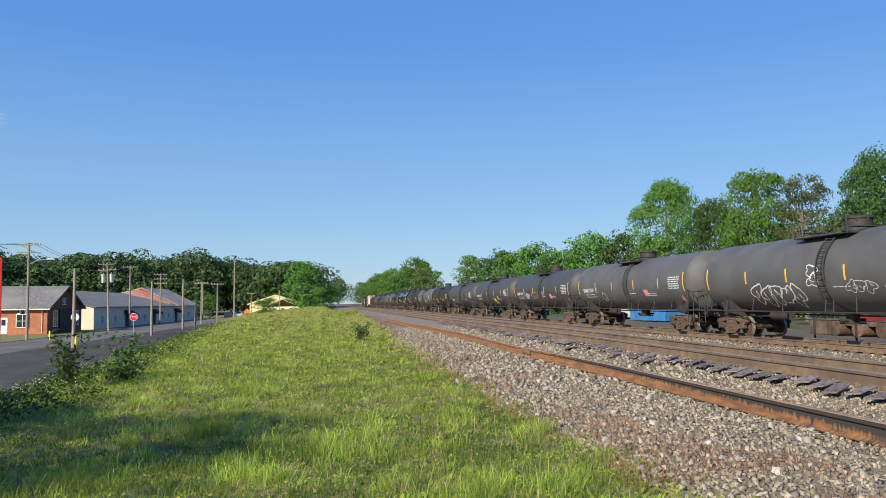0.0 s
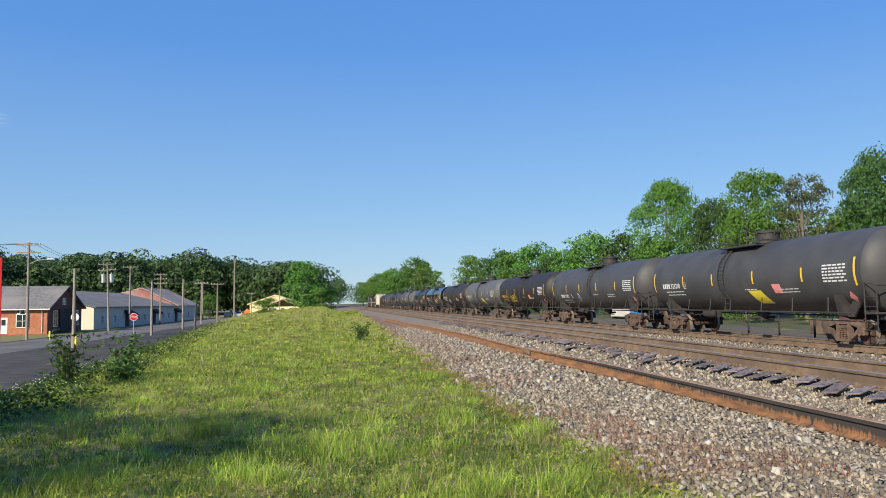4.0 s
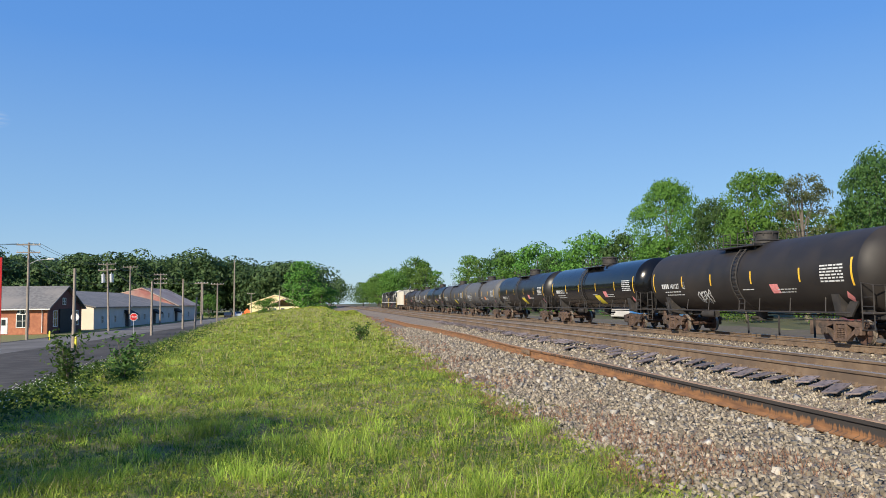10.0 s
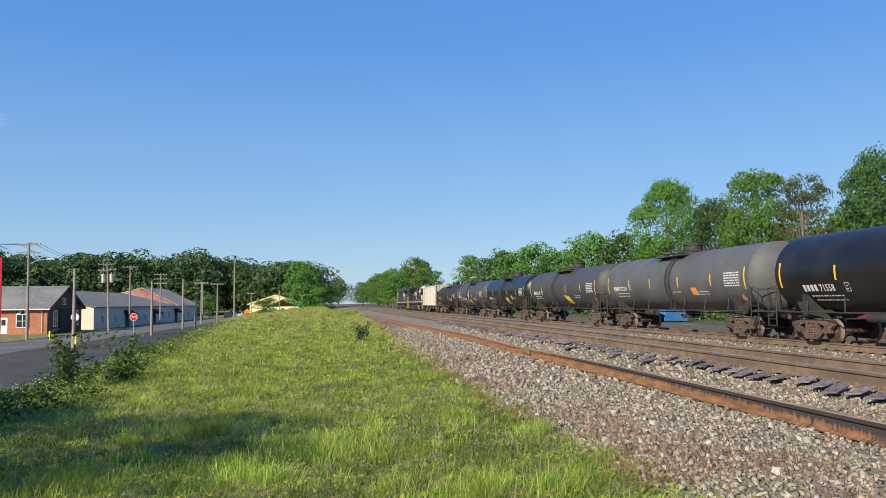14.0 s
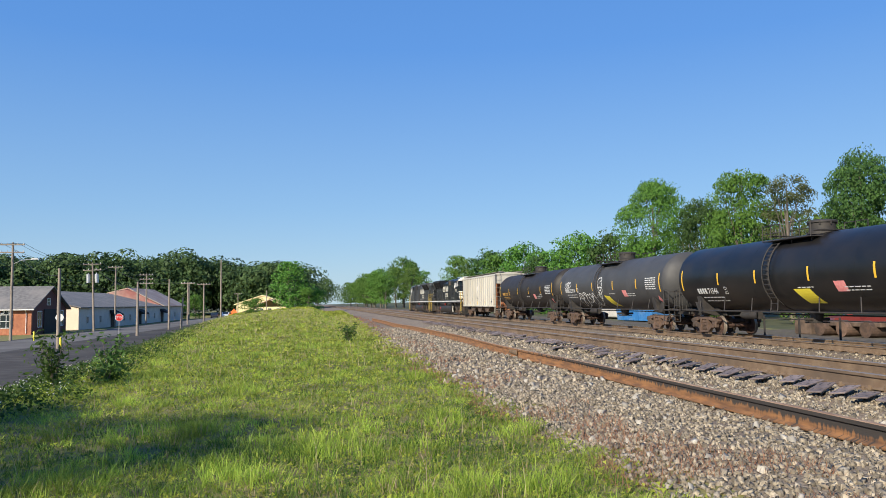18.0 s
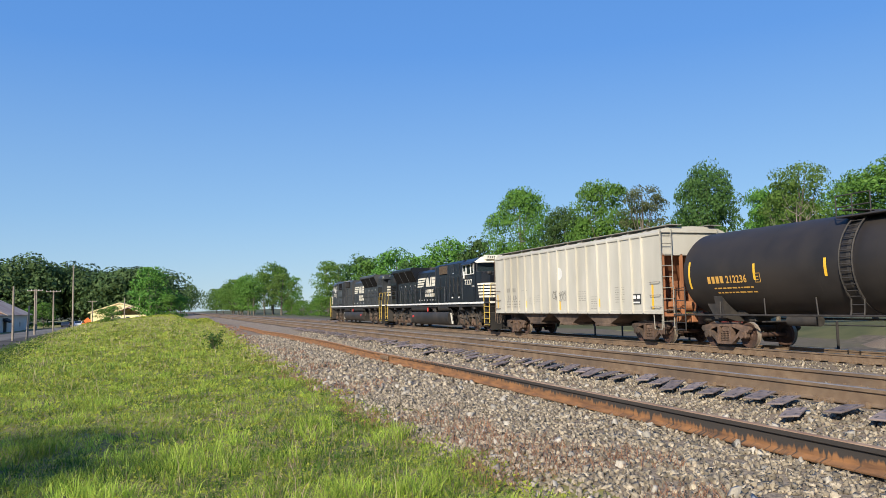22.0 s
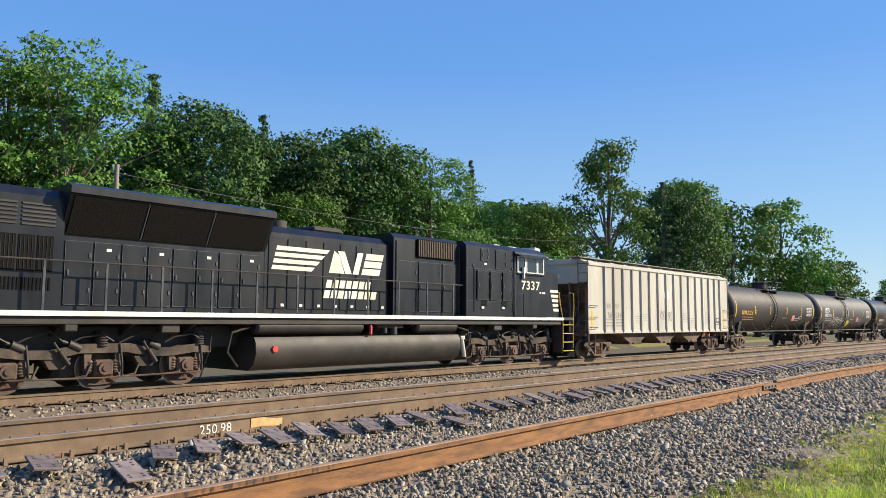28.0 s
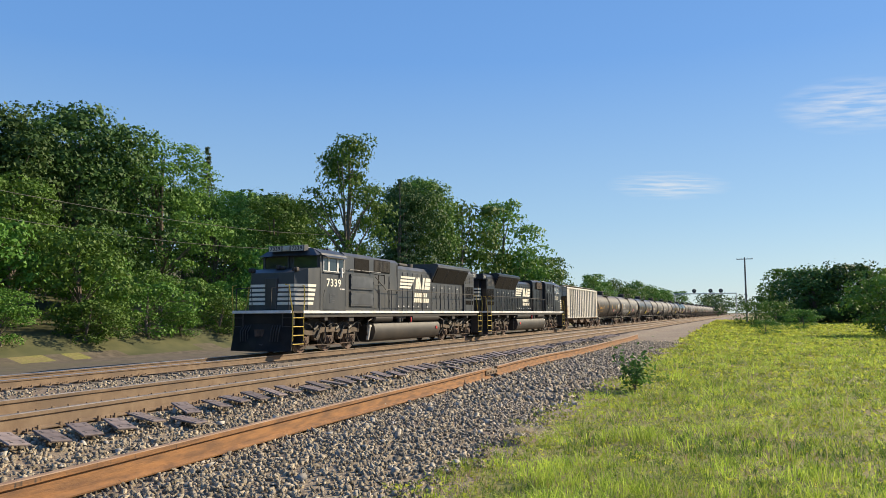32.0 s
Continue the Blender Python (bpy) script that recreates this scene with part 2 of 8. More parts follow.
M = {}
M["soil"] = surf("soil", (0.14, 0.145, 0.034), (0.25, 0.24, 0.066), 7.0, 0.95, bump=0.8, c3=(0.21, 0.16, 0.085), s3=0.6)
M["ballast_bed"] = surf("ballast_bed", (0.13, 0.098, 0.067), (0.32, 0.258, 0.185), 26.0, 0.95, bump=1.0, bscale=30, c3=(0.19, 0.135, 0.095), s3=0.25)
M["dirt"] = surf("dirt", (0.070, 0.056, 0.042), (0.145, 0.118, 0.088), 2.5, 0.95, bump=0.7, c3=(0.10, 0.09, 0.05), s3=0.2)
M["asphalt"] = surf("asphalt", (0.070, 0.064, 0.058), (0.108, 0.099, 0.090), 1.3, 0.9, bump=0.3, bscale=40, c3=(0.056, 0.052, 0.048), s3=0.16, spec=0.12)
M["old_asphalt"] = surf("old_asphalt", (0.15, 0.142, 0.132), (0.20, 0.19, 0.178), 1.6, 0.9, bump=0.25, bscale=40, c3=(0.12, 0.113, 0.105), s3=0.2, spec=0.12)
M["tar"] = surf("tar", (0.022, 0.021, 0.02), (0.035, 0.033, 0.031), 6.0, 0.7)
M["forest_floor"] = surf("forest_floor", (0.05, 0.06, 0.02), (0.10, 0.10, 0.04), 0.6, 0.95, bump=0.5)
M["stone"] = surf("stone", (0.170, 0.142, 0.104), (0.36, 0.306, 0.228), 14.0, 0.9, bump=0.5, bscale=60, island=0.5)
M["stone_pale"] = surf("stone_pale", (0.29, 0.265, 0.225), (0.42, 0.385, 0.33), 9.0, 0.9, bump=0.3, island=0.3)
M["rail_rust"] = surf("rail_rust", (0.16, 0.105, 0.065), (0.22, 0.155, 0.10), 5.0, 0.85, bump=0.2, bscale=60, c3=(0.12, 0.085, 0.06), s3=0.8)
M["rail_head"] = surf("rail_head", (0.62, 0.61, 0.60), (0.72, 0.71, 0.70), 2.0, 0.36, 1.0)
M["rail_head_dull"] = surf("rail_head_dull", (0.30, 0.24, 0.19), (0.42, 0.36, 0.30), 3.0, 0.42, 0.5)
M["orange_rust"] = surf("orange_rust", (0.24, 0.095, 0.03), (0.46, 0.19, 0.045), 6.0, 0.85, bump=0.25, bscale=50, c3=(0.10, 0.055, 0.035), s3=1.1, stretch=(1, 0.5, 3))
M["tie"] = surf("tie", (0.085, 0.07, 0.058), (0.16, 0.13, 0.11), 6.0, 0.95, bump=0.6, obrand=0.25, stretch=(1, 8, 8))
M["tie_plate"] = surf("tie_plate", (0.155, 0.125, 0.118), (0.225, 0.180, 0.165), 9.0, 0.7, 0.0, bump=0.2, obrand=0.3, spec=0.3)
M["tank_grey"] = surf("tank_grey", (0.098, 0.099, 0.102), (0.120, 0.119, 0.120), 1.2, 0.58, bump=0.03, bscale=1.5, c3=(0.080, 0.078, 0.077), s3=0.5, spec=0.35)
M["tank_char"] = surf("tank_char", (0.056, 0.057, 0.060), (0.074, 0.074, 0.076), 1.2, 0.55, bump=0.03, bscale=1.5, c3=(0.046, 0.045, 0.044), s3=0.5, spec=0.38)
M["steel_dark"] = surf("steel_dark", (0.028, 0.026, 0.025), (0.05, 0.043, 0.038), 4.0, 0.7, bump=0.15)
M["truck_rust"] = surf("truck_rust", (0.085, 0.055, 0.04), (0.16, 0.10, 0.07), 5.0, 0.85, bump=0.3, c3=(0.05, 0.038, 0.03), s3=1.4, obrand=0.25)
M["bark"] = surf("bark", (0.09, 0.075, 0.06), (0.17, 0.145, 0.115), 5.0, 0.95, bump=0.6, stretch=(3, 3, 0.6))
M["leaf_a"] = leafy("leaf_a", (0.056, 0.136, 0.020), (0.126, 0.236, 0.038), 0.20)
M["leaf_dark"] = leafy("leaf_dark", (0.036, 0.092, 0.022), (0.076, 0.152, 0.034), 0.16)
M["leaf_light"] = leafy("leaf_light", (0.074, 0.162, 0.028), (0.150, 0.256, 0.048), 0.24)
M["leaf_blue"] = leafy("leaf_blue", (0.09, 0.125, 0.080), (0.16, 0.20, 0.13), 0.3)
M["leaf_olive"] = leafy("leaf_olive", (0.075, 0.105, 0.034), (0.145, 0.165, 0.065), 0.25)
M["leaf_brown"] = leafy("leaf_brown", (0.09, 0.065, 0.03), (0.14, 0.10, 0.05), 0.2)
M["far_leaf"] = leafy("far_leaf", (0.050, 0.098, 0.034), (0.092, 0.146, 0.048), 0.25, 0.0, patchy=True)
M["grass_blade"] = leafy("grass_blade", (0.24, 0.36, 0.042), (0.48, 0.56, 0.105), 0.5, patchy=True)
M["grass_dry"] = leafy("grass_dry", (0.34, 0.27, 0.15), (0.48, 0.39, 0.24), 0.35)
M["weed_red"] = leafy("weed_red", (0.27, 0.135, 0.075), (0.43, 0.25, 0.15), 0.3)
M["weed_leaf"] = leafy("weed_leaf", (0.045, 0.10, 0.022), (0.10, 0.185, 0.04), 0.35)
M["grass_deep"] = leafy("grass_deep", (0.065, 0.135, 0.022), (0.14, 0.235, 0.040), 0.45)
M["leaf_spruce"] = leafy("leaf_spruce", (0.055, 0.105, 0.040), (0.10, 0.155, 0.065), 0.3)
M["grass_cover"] = leafy("grass_cover", (0.29, 0.345, 0.046), (0.49, 0.52, 0.088), 0.5, patchy=True)
M["petal"] = leafy("petal", (0.62, 0.62, 0.56), (0.78, 0.78, 0.72), 0.3)
M["straw"] = leafy("straw", (0.50, 0.42, 0.30), (0.66, 0.57, 0.43), 0.3)


# ---- train: materials ----
M["tank_black"] = surf("tank_black", (0.0040, 0.0043, 0.0050), (0.0065, 0.0066, 0.0072), 0.8, 0.17, rvar=0.05, bump=0.012, bscale=1.2, c3=(0.0075, 0.0070, 0.0068), s3=0.6, spec=0.40)
M["tank_satin"] = surf("tank_satin", (0.0085, 0.0088, 0.0100), (0.0135, 0.0135, 0.0138), 1.0, 0.36, bump=0.03, bscale=1.5, c3=(0.022, 0.019, 0.017), s3=0.5, spec=0.38)
M["tank_brown"] = surf("tank_brown", (0.021, 0.0185, 0.0175), (0.031, 0.027, 0.0245), 1.2, 0.55, bump=0.03, bscale=1.5, c3=(0.038, 0.031, 0.026), s3=0.45, spec=0.35)
M["loco_black"] = surf("loco_black", (0.0050, 0.0062, 0.0098), (0.0085, 0.0100, 0.0142), 1.5, 0.34, rvar=0.10, bump=0.07, bscale=0.9, c3=(0.016, 0.0165, 0.0185), s3=0.6, spec=0.46, stretch=(1, 1.6, 0.5))
M["loco_grime"] = surf("loco_grime", (0.016, 0.015, 0.0145), (0.032, 0.028, 0.025), 2.2, 0.6, bump=0.15, c3=(0.048, 0.040, 0.033), s3=0.8)
M["bogie_dust"] = surf("bogie_dust", (0.055, 0.042, 0.032), (0.135, 0.102, 0.075), 3.5, 0.9, bump=0.3, c3=(0.030, 0.026, 0.023), s3=1.3)
M["wheel"] = surf("wheel", (0.065, 0.038, 0.028), (0.145, 0.078, 0.054), 4.0, 0.75, 0.2, bump=0.2, c3=(0.03, 0.025, 0.022), s3=2.0)
M["white_paint"] = surf("white_paint", (0.70, 0.70, 0.68), (0.80, 0.80, 0.78), 3.0, 0.5, c3=(0.60, 0.58, 0.54), s3=1.2)
M["cream_paint"] = surf("cream_paint", (0.74, 0.70, 0.58), (0.80, 0.76, 0.65), 3.0, 0.5, c3=(0.62, 0.57, 0.45), s3=1.5)
M["stencil"] = surf("stencil", (0.55, 0.55, 0.53), (0.72, 0.72, 0.70), 30.0, 0.6)
M["orange_stencil"] = surf("orange_stencil", (0.55, 0.30, 0.06), (0.68, 0.38, 0.08), 20.0, 0.6)
M["yellow_strip"] = surf("yellow_strip", (0.80, 0.46, 0.03), (0.85, 0.52, 0.05), 6.0, 0.4)
M["yellow_rail"] = surf("yellow_rail", (0.52, 0.36, 0.06), (0.62, 0.44, 0.08), 6.0, 0.55, c3=(0.45, 0.32, 0.06), s3=3)
M["yellow_patch"] = surf("yellow_patch", (0.78, 0.64, 0.04), (0.84, 0.70, 0.06), 3.0, 0.5)
M["placard_pink"] = surf("placard_pink", (0.72, 0.22, 0.22), (0.80, 0.32, 0.30), 12.0, 0.5)
M["placard_orange"] = surf("placard_orange", (0.80, 0.25, 0.07), (0.86, 0.33, 0.10), 12.0, 0.5)
M["red_paint"] = surf("red_paint", (0.60, 0.04, 0.04), (0.72, 0.07, 0.06), 6.0, 0.5)
M["spray_white"] = surf("spray_white", (0.62, 0.62, 0.60), (0.78, 0.78, 0.76), 8.0, 0.6)
M["spray_pink"] = surf("spray_pink", (0.55, 0.30, 0.32), (0.62, 0.36, 0.38), 8.0, 0.6)
M["spray_black"] = surf("spray_black", (0.03, 0.03, 0.03), (0.05, 0.05, 0.05), 8.0, 0.6)
M["hopper_grey"] = surf("hopper_grey", (0.47, 0.45, 0.39), (0.545, 0.52, 0.455), 1.5, 0.65, bump=0.05, bscale=2, c3=(0.40, 0.375, 0.315), s3=0.5, stretch=(1, 1, 0.25))
M["hopper_rust"] = surf("hopper_rust", (0.28, 0.11, 0.05), (0.42, 0.19, 0.085), 2.2, 0.8, bump=0.2, c3=(0.18, 0.07, 0.035), s3=1.0, stretch=(1, 1, 0.35))
M["hopper_under"] = surf("hopper_under", (0.075, 0.052, 0.039), (0.175, 0.122, 0.088), 2.0, 0.85, bump=0.25, c3=(0.04, 0.03, 0.025), s3=0.9)
M["stencil_faded"] = surf("stencil_faded", (0.22, 0.21, 0.18), (0.32, 0.30, 0.26), 14.0, 0.7)
# worn paint; on the radiator cap its paleness stands for reflected sky
M["loco_worn_sheen"] = surf("loco_worn_sheen", (0.050, 0.056, 0.064), (0.090, 0.098, 0.108), 2.2, 0.42, bump=0.06, c3=(0.034, 0.036, 0.040), s3=0.9)
# dust, plus the sky haze its sides reflect, put into a paler base
M["loco_dust_haze"] = surf("loco_dust_haze", (0.027, 0.031, 0.0365), (0.043, 0.0475, 0.0530), 1.3, 0.42, rvar=0.08, bump=0.06, bscale=1.0, c3=(0.062, 0.061, 0.058), s3=0.6, spec=0.6, stretch=(1, 1.6, 0.5))
M["plow_black"] = surf("plow_black", (0.008, 0.008, 0.009), (0.018, 0.017, 0.016), 2.0, 0.7, bump=0.15, c3=(0.03, 0.026, 0.022), s3=0.9, spec=0.2)
M["loco_edge"] = surf("loco_edge", (0.035, 0.038, 0.045), (0.085, 0.088, 0.095), 5.0, 0.4)
M["screen"] = surf("screen", (0.006, 0.0055, 0.005), (0.016, 0.014, 0.012), 40.0, 0.85, bump=0.8, bscale=70, spec=0.12)
M["slat_brown"] = surf("slat_brown", (0.07, 0.05, 0.035), (0.11, 0.08, 0.055), 8.0, 0.75)
glass = bpy.data.materials.new("cab_glass")
glass.use_nodes = True
gb = glass.node_tree.nodes["Principled BSDF"]
gb.inputs["Base Color"].default_value, gb.inputs["Roughness"].default_value = (0.02, 0.03, 0.035, 1), 0.04
gb.inputs["Specular IOR Level"].default_value = 0.8
M["glass"] = glass




# ---- lettering and marks ----
def text_verts(s, size, bold=0.0):
    """Vertices and faces of a line of writing in the built-in font, from (0, 0) to the right."""
    cu = bpy.data.curves.new("line", "FONT")
    cu.body, cu.size, cu.resolution_u, cu.offset, cu.space_character = s, size, 2, bold, 1.0 + 12 * bold
    ob = bpy.data.objects.new("line", cu)
    me = bpy.data.meshes.new_from_object(ob)
    v = [(p.co.x, p.co.y) for p in me.vertices]
    f = [tuple(q.vertices) for q in me.polygons]
    bpy.data.objects.remove(ob); bpy.data.curves.remove(cu); bpy.data.meshes.remove(me)
    return v, f


class Side:
    """One side of a vehicle as a drawing sheet: u metres along (to the viewer's right), w metres up. r: radius where it is round."""

    def __init__(self, sgn, x, r=0.0, zc=0.0):
        self.s, self.x, self.r, self.zc = sgn, x, r, zc

    def pt(self, u, w, lift=0.007):
        y = u * self.s          # s = -1: seen from -x, right is -y
        if self.r:
            a = min(0.995, abs(w - self.zc) / self.r)
            a = math.copysign(a, w - self.zc)
            k = math.sqrt(1 - a * a)
            return (self.s * (self.r + lift) * k, y, self.zc + (self.r + lift) * a)
        return (self.s * (self.x + lift), y, w)

    def quad(self, g, pts, n=4):
        """A four-cornered patch that follows the surface."""
        (a, b, c, d) = pts
        row = []
        for i in range(n + 1):
            t = i / n
            p = (a[0] + (d[0] - a[0]) * t, a[1] + (d[1] - a[1]) * t)
            q = (b[0] + (c[0] - b[0]) * t, b[1] + (c[1] - b[1]) * t)
            row += [self.pt(*p), self.pt(*q)]
        g.add(row, [(2 * i, 2 * i + 1, 2 * i + 3, 2 * i + 2) for i in range(n)])

    def rect(self, g, u, w, du, dw, n=4, slant=0.0):
        self.quad(g, [(u, w), (u + du, w), (u + du + slant, w + dw), (u + slant, w + dw)], n)

    def letter(self, g, s, u, w, size, wide=1.0, bold=0.0, length=0.0):
        v, f = text_verts(s, size, bold)
        if length:
            wide = length / max(a for a, b in v)
        g.add([self.pt(u + a * wide, w + b) for a, b in v], f)
        return max(a for a, b in v) if v else 0

    def stroke(self, g, line, th=0.04):
        """A sprayed line through points (u, w)."""
        row = []
        for i, (u, w) in enumerate(line):
            u0, w0 = line[max(i - 1, 0)]; u1, w1 = line[min(i + 1, len(line) - 1)]
            d = math.hypot(u1 - u0, w1 - w0) or 1
            nx, nw = -(w1 - w0) / d * th / 2, (u1 - u0) / d * th / 2
            row += [self.pt(u + nx, w + nw, 0.009), self.pt(u - nx, w - nw, 0.009)]
        g.add(row, [(2 * i, 2 * i + 1, 2 * i + 3, 2 * i + 2) for i in range(len(line) - 1)])

    def tag(self, g, u, w, du, dw, letters, seed, th=0.04):
        """Bubble-like sprayed outlines in a box, no word."""
        rn = random.Random(seed)
        step = du / letters
        for k in range(letters):
            cx, cy = u + step * (k + 0.5), w + dw / 2 + rn.uniform(-0.1, 0.1) * dw
            ph, lobes = rn.uniform(0, 6), rn.choice((2, 3, 3))
            line = []
            for i in range(25):
                a = 2 * math.pi * i / 24
                rr = 1 + 0.28 * math.sin(lobes * a + ph) + 0.12 * math.sin(5 * a + ph * 2)
                line.append((cx + step * 0.52 * rr * math.cos(a) + 0.15 * dw * math.sin(a), cy + dw * 0.46 * rr * math.sin(a)))
            self.stroke(g, line, th)
            for _ in range(2):
                x0, y0 = cx + rn.uniform(-0.3, 0.3) * step, cy + rn.uniform(-0.3, 0.3) * dw
                self.stroke(g, [(x0, y0), (x0 + rn.uniform(-0.2, 0.25) * step, y0 + rn.uniform(0.1, 0.3) * dw), (x0 + rn.uniform(0, 0.3) * step, y0 + rn.uniform(-0.2, 0.1) * dw)], th * 0.8)

    def small_lines(self, g, u, w, du, n, gap=0.085, th=0.035, seed=1):
        rn = random.Random(seed)
        for k in range(n):
            x = u
            while x < u + du * 0.93:
                L = min(rn.uniform(0.08, 0.3), u + du - x)
                self.rect(g, x, w - k * gap, L, th, 1)
                x += L + 0.05



# ---- ground ----
def spread(lo, hi, core0, core1, step, grow):
    """Grid lines: even in the core, wider and wider outside it."""
    out = list(np.arange(core0, core1 + 1e-6, step))
    s = step
    while out[-1] < hi:
        s *= grow; out.append(out[-1] + s)
    s = step
    while out[0] > lo:
        s *= grow; out.insert(0, out[0] - s)
    return out


GX = spread(-2500, 2500, -8, 24, 0.4, 1.09)
GY = spread(-2500, 2500, -20, 30, 0.5, 1.07)
gv, gf, gm = [], [], []
for y in GY:
    for x in GX:
        gv.append((x, y, gz(x, y)))
nx = len(GX)
for j in range(len(GY) - 1):
    for i in range(nx - 1):
        gf.append((j * nx + i, j * nx + i + 1, (j + 1) * nx + i + 1, (j + 1) * nx + i))
        cx, cy = (GX[i] + GX[i + 1]) / 2, (GY[j] + GY[j + 1]) / 2
        xx = cx - bend(cy)
        e = noise.noise((cx * 0.4, cy * 0.4, 3.0)) * 0.5
        gm.append(1 if 2.6 + e + (0.45 if 0 < cy < 14 else 0.0) < xx < 21.6 + e else 2 if 21.6 <= xx < 30.5 + 2 * e else 3 if xx >= 30.5 or cx < -75 else 0)
me = bpy.data.meshes.new("ground")
me.from_pydata(gv, [], gf)
for k in ("soil", "ballast_bed", "dirt", "forest_floor"):
    me.materials.append(M[k])
me.polygons.foreach_set("material_index", gm)
me.polygons.foreach_set("use_smooth", [True] * len(gf))
ground = tagged(new("ground", me), "grassy bank, grey ballast bed and dirt yard", "ground", kind="structure")

g = Geo()
ys = list(np.arange(8, 120, 2.0)) + list(np.arange(120, 420, 10.0))
for i, y in enumerate(ys):
    e = 0.5 * noise.noise((y * 0.15, 0, 7))
    g.v += [(-33.5 + bend(y) * 0.3, y, ROAD_Z), (-11.5 - 0.06 * y + e, y, ROAD_Z)]
    if i:
        g.f.append((2 * i - 2, 2 * i - 1, 2 * i + 1, 2 * i)); g.m.append(0)
tagged(part("road", g, M["asphalt"]), "worn patched grey asphalt street and lot", "road", kind="structure")
g = Geo()
for i, y in enumerate(ys):
    e = 0.25 * noise.noise((y * 0.11, 4, 7))
    g.v += [(-32.6 + bend(y) * 0.3, y, ROAD_Z + 0.005), (-25.4 - 0.006 * y + e, y, ROAD_Z + 0.005)]
    if i:
        g.f.append((2 * i - 2, 2 * i - 1, 2 * i + 1, 2 * i)); g.m.append(0)
tagged(part("street_lane", g, M["old_asphalt"]), "paler worn lane of the street", "road", kind="structure")
rc = random.Random(77)
for k in range(26):                                    # tar-filled cracks
    x, y = rc.uniform(-24.5, -11.5), rc.uniform(17, 62)
    a, g = rc.choice((0.2, 1.5)) + rc.uniform(-0.3, 0.3), Geo()
    row = []
    for q in range(9):
        wd = rc.uniform(0.02, 0.05)
        row += [(x - wd * math.sin(a), y + wd * math.cos(a), ROAD_Z + 0.004), (x + wd * math.sin(a), y - wd * math.cos(a), ROAD_Z + 0.004)]
        x, y, a = x + 0.75 * math.cos(a), y + 0.75 * math.sin(a), a + rc.uniform(-0.35, 0.35)
        if x > -11.6 - 0.06 * y:
            break
    if len(row) >= 6:
        tagged(part("tar_crack", g.add(row, [(2 * q, 2 * q + 1, 2 * q + 3, 2 * q + 2) for q in range(len(row) // 2 - 1)]), M["tar"]), "dark tar-filled crack in the asphalt", "crack", "cracks in the street", "structure")


# ---- tracks ----
M["chalk"] = surf("chalk", (0.6, 0.58, 0.54), (0.75, 0.73, 0.7), 30.0, 0.9)
M["ochre_paint"] = surf("ochre_paint", (0.50, 0.33, 0.14), (0.62, 0.43, 0.20), 14.0, 0.8)

RAIL = [(-0.068, 0.0), (0.068, 0.0), (0.072, 0.012), (0.012, 0.034), (0.009, 0.135), (0.034, 0.145), (0.036, 0.18), (0.028, 0.186), (-0.028, 0.186), (-0.036, 0.18), (-0.034, 0.145), (-0.009, 0.135), (-0.012, 0.034), (-0.072, 0.012)]


def rail_mesh(name, xc, ztop, side, head, y0, y1, wob=None):
    g = Geo()
    ys = list(np.arange(y0, y1 + 0.1, 2.0 if y1 - y0 < 200 else 5.0))
    n = len(RAIL)
    for k, y in enumerate(ys):
        x = xc(y)
        for a, b in RAIL:
            g.v.append((x + a * 1.15, y, ztop(y) + (b - 0.186) * 1.25))
        if k:
            o = (k - 1) * n
            for i in range(n):
                g.f.append((o + i, o + (i + 1) % n, o + n + (i + 1) % n, o + n + i))
                g.m.append(1 if 6 <= i <= 8 else 0)
    g.f += [tuple(range(n))[::-1], tuple(range(len(g.v) - n, len(g.v)))]; g.m += [0, 0]
    return g.mesh(name, [side, head])


def make_track(name, x0, z, head, label, near):
    tr = thing(name, label, "railway track", kind="structure")
    for s in (-1, 1):
        part("rail", rail_mesh("rail", lambda y: x0 + s * GAUGE / 2 + bend(y), lambda y: z, M["rail_rust"], head, -420, 460), None, tr)
    g = Geo().box((-1.3, -0.115, -0.17), (1.3, 0.115, 0), 0.012)
    pl = Geo()
    for s in (-1, 1):
        pl.box((s * GAUGE / 2 - 0.19, -0.1, 0.0), (s * GAUGE / 2 + 0.19, 0.1, 0.016), 0.004)
        for d in (-0.13, 0.13):
            pl.box((s * GAUGE / 2 + d - 0.012, -0.05, 0.012), (s * GAUGE / 2 + d + 0.012, -0.03, 0.06))
            pl.box((s * GAUGE / 2 + d - 0.012, 0.04, 0.012), (s * GAUGE / 2 + d + 0.012, 0.06, 0.06))
        for e in (-0.15, 0.15):
            pl.box((s * GAUGE / 2 - 0.1, e - 0.022, 0.0), (s * GAUGE / 2 + 0.1, e + 0.022, 0.04), 0.006)
            for d in (-0.1, 0.1):
                pl.box((s * GAUGE / 2 + d - 0.015, e - 0.02, 0.0), (s * GAUGE / 2 + d + 0.015, e + 0.02, 0.075))
    tm, pm = g.mesh("tie", M["tie"]), pl.mesh("fastening", M["rail_rust"])
    span = (-55, 60) if near else (-20, 60)
    far = Geo()
    y, k = -200.0, 0
    zt = z - 0.248
    while y < 240:
        j = random.uniform(-0.03, 0.03)
        mm = pose(x0 + bend(y) + random.uniform(-0.04, 0.04), y + j, zt, 0, 0, turn(y) + random.uniform(-1, 1))
        if span[0] < y < span[1]:
            part("tie", tm, None, tr, m=mm)
            if -30 < y < 40:
                part("fastening", pm, None, tr, m=mm)
        else:
            far.box((x0 + bend(y) - 1.3, y - 0.115, zt - 0.17), (x0 + bend(y) + 1.3, y + 0.115, zt))
        y += 0.61
    tagged(part("far_ties", far, M["tie"], tr), kind="stuff")
    return tr


